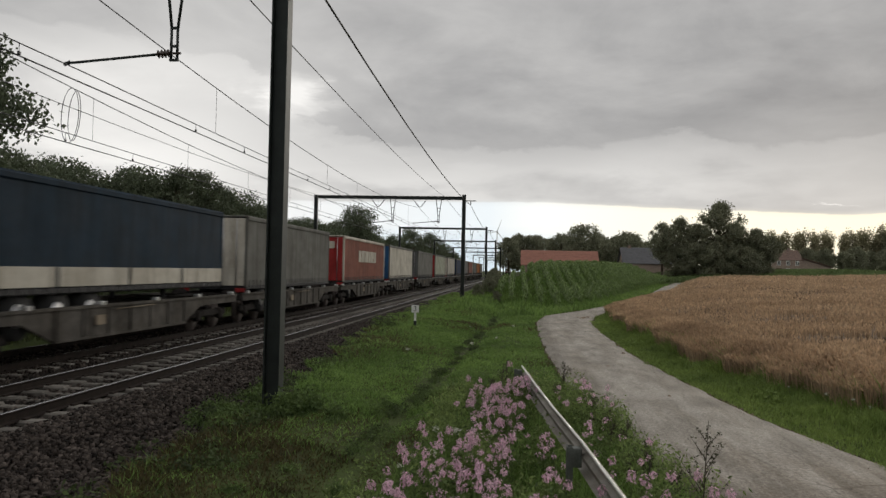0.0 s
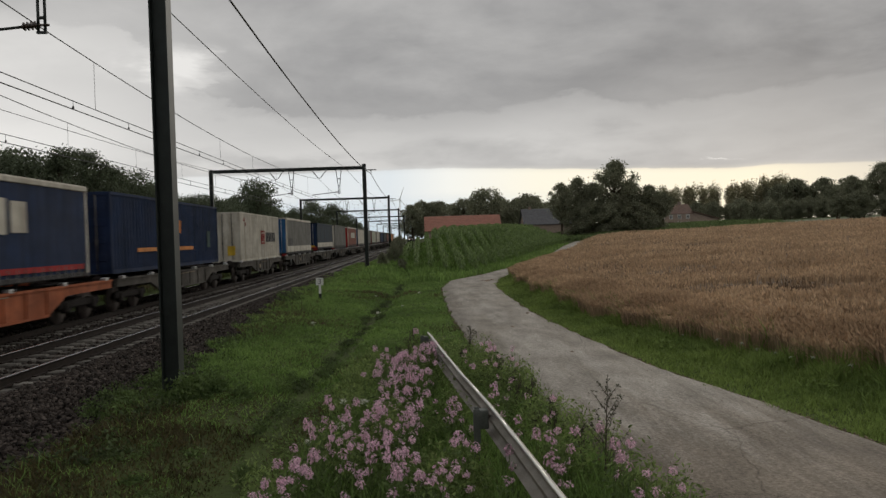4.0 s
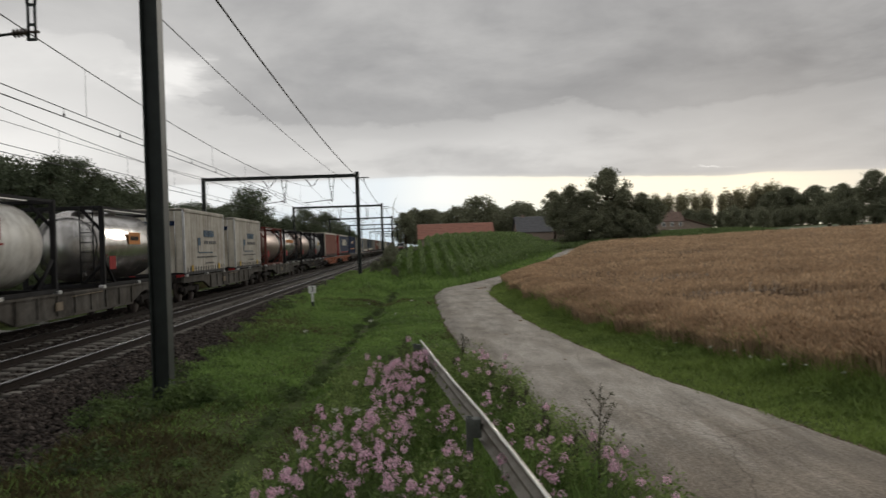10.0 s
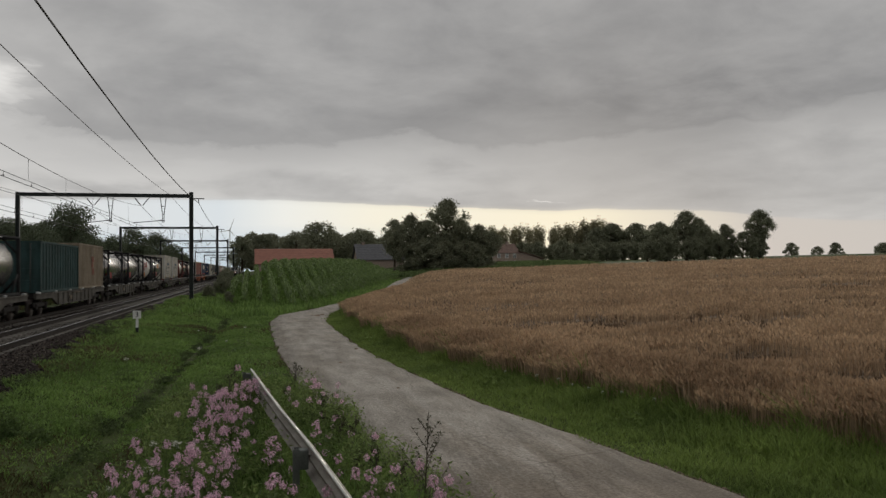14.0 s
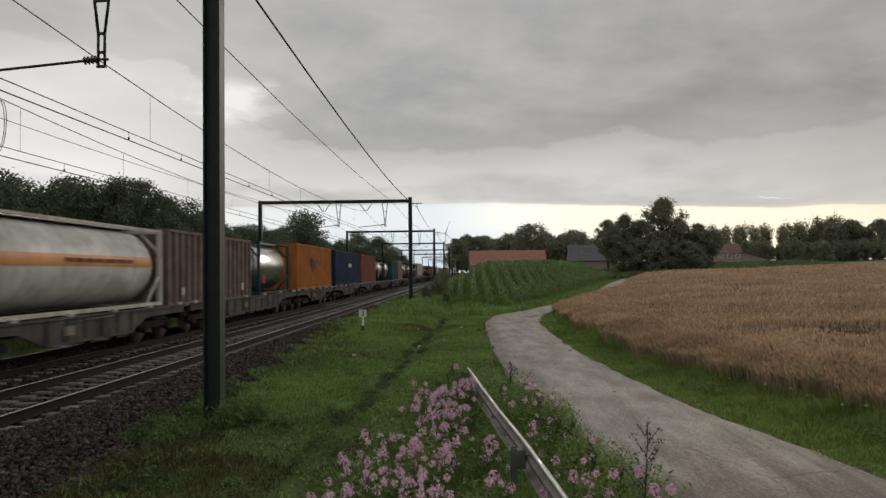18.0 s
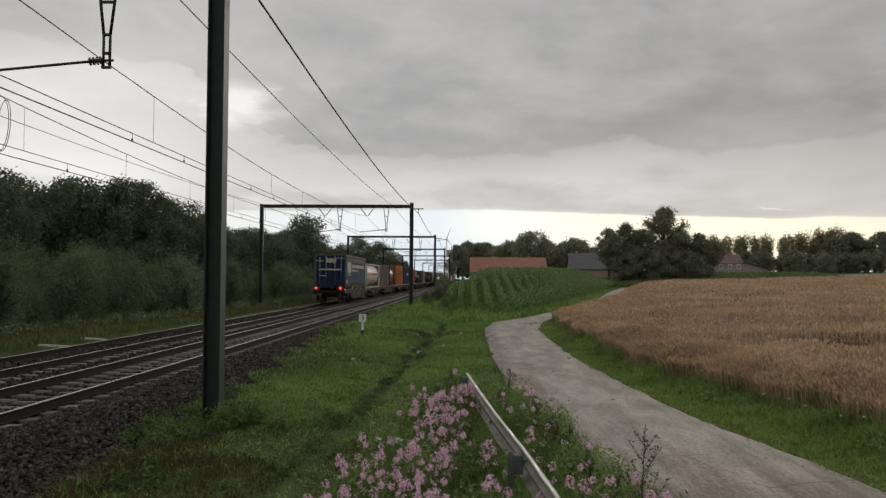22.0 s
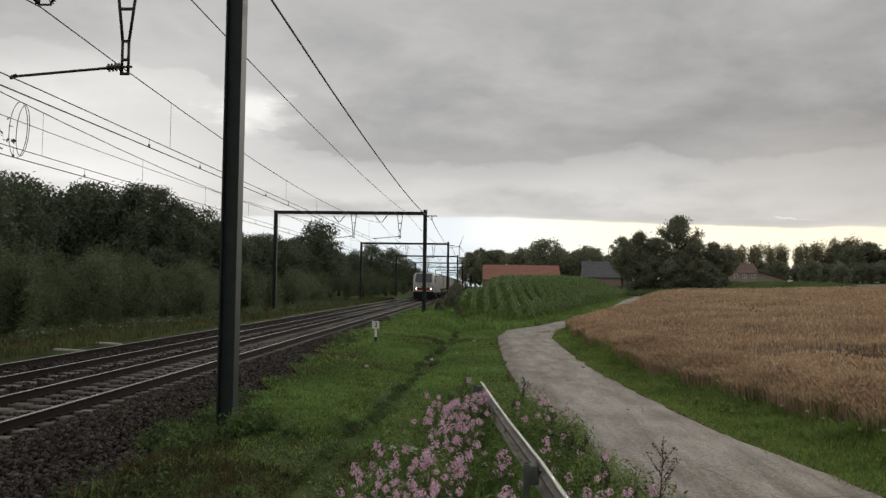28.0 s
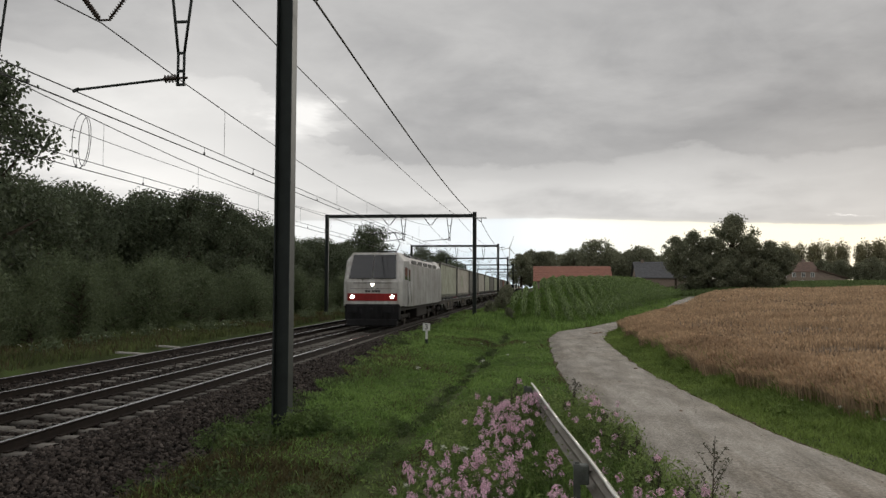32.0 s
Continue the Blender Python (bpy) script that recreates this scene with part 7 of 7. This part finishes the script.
        for i, top in enumerate(tops):
            for k in range((20 + 3 * v) if i == 0 else 12):
                dr = unit(1, r2)[0]
                ext = np.array([0.060, 0.060, 0.048]) * (1.0 if i == 0 else 0.72)
                c = np.array(top) + dr * ext * r2.uniform(0.45, 1.05)
                ax = dr + np.array([0, 0, 0.5]) + r2.normal(size=3) * 0.35
                ax /= np.linalg.norm(ax)
                u = np.cross(ax, [0.3, 0.8, 0.2])
                u /= np.linalg.norm(u)
                w = np.cross(ax, u)
                z = r2.uniform(0.75, 1.15)
                for j in range(5):
                    a = j * 1.2566
                    d = u * math.cos(a) + w * math.sin(a)
                    s = np.cross(ax, d)
                    b = len(P_)
                    P_ += [c - ax * 0.006, c + (d * 0.010 + s * 0.005) * z, c + (d * 0.019 + ax * 0.002) * z, c + (d * 0.010 - s * 0.005) * z]
                    Q_.append((b, b + 1, b + 2, b + 3))
        quad_mesh("blossoms", np.array(P_), np.array(Q_), M_PINK, t)["kind"] = "stuff"
        protos.append(t)
    spots = []
    bed = random.Random(12)
    for k in range(270):
        y = 6.2 + 7.4 * bed.random() ** 1.3
        f = (13.4 - y) / 8
        if k % 3:      # most stand in clumps round an earlier plant
            x, y = spots[-1][0] + bed.gauss(0, 0.14), spots[-1][1] + bed.gauss(0, 0.2)
        else:
            x = bed.uniform(-0.45 - 1.3 * f, 0.12 + 0.35 * f)
        spots.append((x, y))
    for k in range(40):
        y = 6.0 + 8 * bed.random()
        spots.append((0.95 + bed.uniform(-0.15, 0.55) + 0.04 * (9 - y), y))
    spots += [(1.42 + bed.uniform(0, 0.5), 5.5 + bed.uniform(0, 1.0)) for k in range(12)]
    spots += [(-0.05, 14.7), (0.18, 14.2), (0.35, 13.6), (-0.4, 13.4)]
    for k, (x, y) in enumerate(spots):
        s = rnd.uniform(0.74, 1.05)
        m = pose(x, y, ground_z(x, y) - 0.02, rnd.gauss(0, 6), rnd.gauss(0, 6), rnd.uniform(0, 360)) @ Matrix.Diagonal((s, s, rnd.uniform(0.78, 1.15), 1))
        if k < 5:
            protos[k].matrix_basis = m
        else:
            copy_thing(protos[k % 5], m)
    # white umbels
    t = thing("cow_parsley", "white-headed umbel plant in the grass", "flower", "white wild flowers")
    bm = B()
    bar(bm, (0, 0, 0), (0, 0, 0.5), 0.006, seg=5)
    for k in range(7):
        a = k * 0.9
        bar(bm, (0, 0, 0.42), (0.025 * math.cos(a), 0.025 * math.sin(a), 0.5), 0.002, seg=3)
    part("stem", bm, M_WEED, t)
    r2 = np.random.default_rng(4)
    p = np.stack([r2.normal(size=70) * 0.022, r2.normal(size=70) * 0.022, 0.51 + r2.normal(size=70) * 0.015], 1)
    vv, qq = leaf_arrays(p, 0.016, r2, 0.9)
    quad_mesh("blossoms", vv, qq, M_WHITEFL, t)["kind"] = "stuff"
    where = [(-1.05, 10.1), (-0.95, 8.6), (-1.3, 8.3), (-0.7, 9.4), (5.75, 14.4), (5.6, 15.0), (6.0, 13.6), (5.35, 16.4), (6.2, 12.6), (-1.2, 21), (-0.6, 24), (-2.6, 19), (-0.2, 28), (-1.9, 31), (5.85, 14.0), (6.1, 13.1), (6.4, 11.8)]
    where += [(-15.4 + rnd.uniform(-0.8, 0.8), rnd.uniform(22, 48)) for _ in range(30)]
    for k, (x, y) in enumerate(where):
        s = rnd.uniform(0.8, 1.3) * (0.62 if x < -10 else 0.72 if x > 4 else 1.0)
        m = pose(x, y, ground_z(x, y), rnd.gauss(0, 7), rnd.gauss(0, 7), rnd.uniform(0, 360)) @ Matrix.Diagonal((s, s, s, 1))
        if k == 0:
            t.matrix_basis = m
        else:
            copy_thing(t, m)
    # dry docks and mugwort beside the barrier
    for x, y, h, sd in ((1.62, 7.4, 1.15, 1), (0.62, 14.0, 0.55, 2), (-0.35, 14.3, 0.75, 3), (1.15, 10.6, 0.5, 4), (0.9, 16.8, 0.6, 5), (1.35, 8.8, 0.55, 6), (1.42, 9.6, 0.5, 7), (1.3, 10.3, 0.6, 8), (1.2, 11.4, 0.55, 9), (1.05, 12.3, 0.6, 10), (0.95, 13.2, 0.5, 11), (1.5, 8.1, 0.5, 12), (1.02, 11.8, 0.45, 13), (1.2, 9.2, 0.42, 14), (-0.28, 15.0, 0.8, 15), (-0.55, 14.6, 0.5, 16)):
        r2 = random.Random(sd)
        t = thing("mugwort_plant", "tall dark seeding weed with thin upright branches", "weed", "tall weeds", at=pose(x, y, ground_z(x, y) - 0.02))
        bm = B()
        bar(bm, (0, 0, 0), (0.06, 0, h), 0.010, seg=5, r2=0.003)
        tips = []
        for k in range(16):
            z = h * (0.2 + 0.045 * k)
            a = r2.random() * 6.28
            L = (h - z) * 0.55 + 0.06
            e = (0.06 * z / h + L * 0.6 * math.cos(a), L * 0.6 * math.sin(a), z + L * 0.8)
            bar(bm, (0.06 * z / h, 0, z), e, 0.004, seg=4, r2=0.0015)
            tips.append(((0.06 * z / h, 0, z), e))
        part("stem", bm, M_STALK, t)
        pts = np.array([np.array(a) + (np.array(b) - np.array(a)) * r2.random() for a, b in tips for _ in range(16)]) + RNG.normal(size=(len(tips) * 16, 3)) * 0.012
        vv, qq = leaf_arrays(pts, 0.034, RNG, 0.4)
        quad_mesh("leaves", vv, qq, M_STALKLEAF, t)["kind"] = "stuff"


M_STALKLEAF = mat("seedy_leaf", (0.075, 0.080, 0.040), (0.040, 0.042, 0.022), bump=0, vary=0.3, trans=0.35, islands=True)


def build_barrier():
    t = thing("crash_barrier", "galvanised steel crash barrier with a bright top edge", "crash barrier")
    path = [(1.02, 2.0), (0.88, 5.2), (0.75, 6.9), (0.62, 8.5), (0.43, 10.4), (0.26, 12.3), (0.05, 14.9)]
    prof = [(-0.015, 0.31), (0.02, 0.30), (0.055, 0.26), (0.055, 0.20), (0.0, 0.165), (0.0, 0.145), (0.055, 0.11), (0.055, 0.05), (0.02, 0.01), (-0.015, 0.0)]
    verts, faces = [], []
    k = len(prof)
    for j, (x, y) in enumerate(path):
        for dx, z in prof:
            verts.append((x + dx, y, -0.03 + z))
        for dx, z in prof:
            verts.append((x + dx - 0.006, y, -0.03 + z))
    for j in range(len(path) - 1):
        a, b = j * 2 * k, (j + 1) * 2 * k
        for i in range(k - 1):
            faces.append((a + i, a + i + 1, b + i + 1, b + i))
            faces.append((a + k + i + 1, a + k + i, b + k + i, b + k + i + 1))
        faces.append((a, b, b + k, a + k))
        faces.append((a + k - 1, a + 2 * k - 1, b + 2 * k - 1, b + k - 1))
    raw("rail_beam", verts, faces, M_GALV, t)
    # the highlight along the beam's top, added as a strip of brighter steel
    bm = B()
    for (x0, y0), (x1, y1) in zip(path, path[1:]):
        bar(bm, (x0 - 0.01, y0, 0.272), (x1 - 0.01, y1, 0.272), 0.016, seg=6)
    part("top_edge", bm, M_GALVHIGHLIGHT, t, "bright upper edge, its highlight put into the colour")
    for y in (3.2, 8.35, 14.75):
        x = float(np.interp(y, [p[1] for p in path], [p[0] for p in path])) - 0.16
        bm = B()
        box(bm, (x, y, -0.16), (0.012, 0.13, 0.78))
        for d in (-0.06, 0.06):
            box(bm, (x + 0.03, y + d, -0.16), (0.06, 0.012, 0.78))
        post = part("post", bm, M_POSTSTEEL, t, "dull green-grey steel post")
        bm = B()
        box(bm, (x + 0.10, y, 0.12), (0.10, 0.12, 0.2), bevel=0.01)
        part("spacer", bm, M_POSTSTEEL, post)
        bm = B()
        bar(bm, (x + 0.155, y, 0.14), (x + 0.185, y, 0.14), 0.018, seg=6)
        part("bolt", bm, M_GALV, post)


def build_grit():
    rng = np.random.default_rng(41)
    n = 9000
    y = 6 + 40 * rng.random(n) ** 1.6
    side = rng.random(n) < 0.6
    off = np.abs(rng.normal(size=n)) * 0.16 * (1 + 0.8 * vnoise(y * 0.8, y * 0, 3)) - 0.05
    x = np.where(side, RR(y) - off, RL(y) + off)
    f = (x - RL(y)) / (RR(y) - RL(y))
    z = np.maximum(GZ(RL(y), y), GZ(RR(y), y)) + 0.06 + 0.045 * np.clip(1 - (2 * f - 1) ** 2, 0, 1)
    o = stone_mesh("road_grit", x, y, z, 0.004 + 0.009 * rng.random(n) ** 3, M_EARTH, rng)
    tagged(o, "brown soil crumbs and grit along the road's edges", "grit", kind="stuff")


M_EARTH = mat("dry_earth", (0.22, 0.165, 0.12), (0.10, 0.075, 0.055), scale=4, fine=30, bump=0.3, vary=0.5, islands=True, spec=0.1)


def build_clods():
    """Earth dropped by farm traffic where the field track joins the road."""
    rnd = random.Random(31)
    for x, y, r in ((3.3, 41.8, 0.13), (3.45, 42.3, 0.10), (3.15, 42.6, 0.07), (3.7, 43.0, 0.10), (2.25, 20.5, 0.05), (3.1, 24.0, 0.06), (2.9, 15.8, 0.035)):
        bm = B()
        bmesh.ops.create_icosphere(bm, subdivisions=2, radius=r)
        for v in bm.verts:
            v.co *= 1 + 0.5 * noise.noise(v.co * 6 / r * 0.16 + Vector((x, y, 0)))
            v.co.z *= 0.45
        o = part("earth_clod", bm, M_EARTH)
        o.matrix_basis = pose(x, y, max(ground_z(road_l(y), y), ground_z(road_r(y), y)) + 0.10, 0, 0, rnd.uniform(0, 360))
        tagged(o, "dark clod of dried earth lying on the concrete road", "earth clod", "clods on the road")


M_GALVHIGHLIGHT = mat("galvanised_highlight", (0.75, 0.73, 0.68), (0.60, 0.58, 0.54), rough=0.3, metal=0.9, scale=2)
M_POSTSTEEL = mat("green_grey_steel", (0.17, 0.18, 0.165), (0.085, 0.092, 0.083), rough=0.6, metal=0.5)


def gable(parent, w, d, z0, eave, ridge, wall, roof, over=0.4):
    """Walls and a ridged roof, the ridge along x."""
    bm = B()
    for s in (-1, 1):
        box(bm, (0, s * d / 2, (z0 + eave) / 2), (w, 0.3, eave - z0))
        vs = [bm.verts.new(p) for p in ((s * w / 2, -d / 2, z0), (s * w / 2, d / 2, z0), (s * w / 2, d / 2, eave), (s * w / 2, 0, ridge - 0.1), (s * w / 2, -d / 2, eave))]
        bm.faces.new(vs)
    part("wall", bm, wall, parent)
    for s in (-1, 1):
        bm = B()
        y0, y1 = s * (d / 2 + over), 0
        zz = eave - over * (ridge - eave) / (d / 2)
        vs = [bm.verts.new(p) for p in ((-w / 2 - over, y0, zz), (w / 2 + over, y0, zz), (w / 2 + over, y1, ridge), (-w / 2 - over, y1, ridge))]
        bm.faces.new(vs)
        r = bmesh.ops.extrude_face_region(bm, geom=list(bm.faces))
        bmesh.ops.translate(bm, verts=[v for v in r["geom"] if isinstance(v, bmesh.types.BMVert)], vec=(0, 0, 0.15))
        bmesh.ops.recalc_face_normals(bm, faces=bm.faces)
        rf = part("roof", bm, roof, parent)
        bm = B()
        n = 9
        for k in range(1, n):
            f = k / n
            bar(bm, (-w / 2 - over, y0 + (y1 - y0) * f, zz + (ridge - zz) * f + 0.16), (w / 2 + over, y0 + (y1 - y0) * f, zz + (ridge - zz) * f + 0.16), 0.035, seg=4)
        part("tile_course", bm, roof, rf)


def window(parent, x, y, z, w=1.0, h=1.2):
    bm = B()
    for sx in (-1, 1):
        box(bm, (x + sx * w / 2, y, z), (0.1, 0.12, h + 0.1))
    for sz in (-1, 1):
        box(bm, (x, y, z + sz * h / 2), (w, 0.12, 0.1))
    box(bm, (x, y, z), (0.06, 0.1, h))
    o = part("window", bm, M_WHITE, parent)
    part("pane", box(B(), (x, y + 0.05, z), (w, 0.02, h)), M_GLASS, o)


def build_buildings():
    t = thing("barn", "long low barn with an orange-red tiled roof behind the maize", "barn", at=pose(7.6, 150, 0))
    gable(t, 13.4, 8.0, 0.6, 3.4, 5.9, M_BRICK, M_ROOFRED_HAZED)
    t = thing("farm_house", "pale brick farmhouse with a tiled roof at the field's end", "house", at=pose(60.2, 192, 0))
    gable(t, 8.2, 8.0, 1.4, 5.9, 8.1, M_BRICK, M_ROOFBROWN, 0.25)
    for k in range(4):
        window(t, -3.1 + 2.0 * k, -4.2, 5.15, 0.75, 0.95)
        if k != 1:
            window(t, -3.1 + 2.0 * k, -4.2, 3.45, 0.75, 0.95)
    part("door", box(B(), (-1.1, -4.2, 3.0), (1.3, 0.12, 2.0), bevel=0.02), M_ROOFBROWN, t)
    part("chimney", box(B(), (2.4, 0, 8.2), (0.7, 0.7, 1.2), bevel=0.03), M_BRICK, t)
    t = thing("farm_annex", "low pale brick outbuilding with a long sloping roof", "outbuilding", at=pose(67.4, 192, 0))
    bm = B()
    for y in (-3.9, 3.9):
        bm.faces.new([bm.verts.new(c) for c in ((-3.05, y, 1.4), (3.0, y, 1.4), (3.0, y, 4.3), (-3.05, y, 6.1))])
    box(bm, (2.9, 0, 2.85), (0.2, 7.6, 2.9))
    part("wall", bm, M_BRICK, t)
    bm = B()
    box(bm, (0.05, 0, 5.42), (6.9, 8.6, 0.18), rot=Matrix.Rotation(math.atan2(1.8, 6.05), 4, "Y"))
    part("roof", bm, M_ROOFBROWN, t)
    for x in (-1.6, 0.7):
        window(t, x, -4.0, 3.5, 0.9, 0.5)
    t = thing("farm_house", "grey slate-roofed house among the farm's trees", "house", at=pose(27.5, 177, 0))
    gable(t, 10.0, 9.0, 1.0, 4.4, 7.6, M_BRICK, M_ROOFGREY)
    bm = B()
    box(bm, (-3.4, 0, 7.6), (0.6, 0.6, 1.2))
    part("chimney", bm, M_BRICK, t)
    t = thing("wind_turbine", "distant white wind turbine with three blades", "wind turbine", at=pose(-39, 1500, 0))
    part("tower", bar(B(), (0, 0, 0), (0, 0, 75), 1.5, seg=14, r2=0.9), M_WHITE, t)
    part("nacelle", box(B(), (0, 1, 76), (2.2, 6, 2.2), bevel=0.4), M_WHITE, t)
    for a in (20, 140, 260):
        bm = B()
        r = radians(a)
        bar(bm, (0, -4, 76), (24 * math.sin(r), -4, 76 + 24 * math.cos(r)), 0.8, seg=6, r2=0.25)
        part("rotor_blade", bm, M_WHITE, t)


M_ROOFBROWN = mat("brown_roof_tiles", (0.17, 0.11, 0.085), (0.11, 0.075, 0.06), scale=1.5, fine=12, vary=0.15)

build_wheat()
build_grass()
build_meadow()
build_maize()
build_trees()
build_weeds()
build_barrier()
build_grit()
build_clods()
build_buildings()


# ---- what moves ----
def motions():
    """The departing train gains a little speed; the arriving one keeps its own."""
    tail = [(0, -276.1), (4, -215.1), (8, -154.0), (12, -92.3), (16, -30.5), (20, 31.9), (24, 94.7), (28, 157.6), (32, 220.4)]
    for ob, u in DEPART:
        walk(ob, [(t, pose(X_FAR, s + u, 0)) for t, s in tail])
    for ob, u in ARRIVE:
        walk(ob, [(t, pose(X_NEAR, 38.3 + 17.55 * (32 - t) + u, 0)) for t in (0, 8, 16, 24, 32)])


motions()
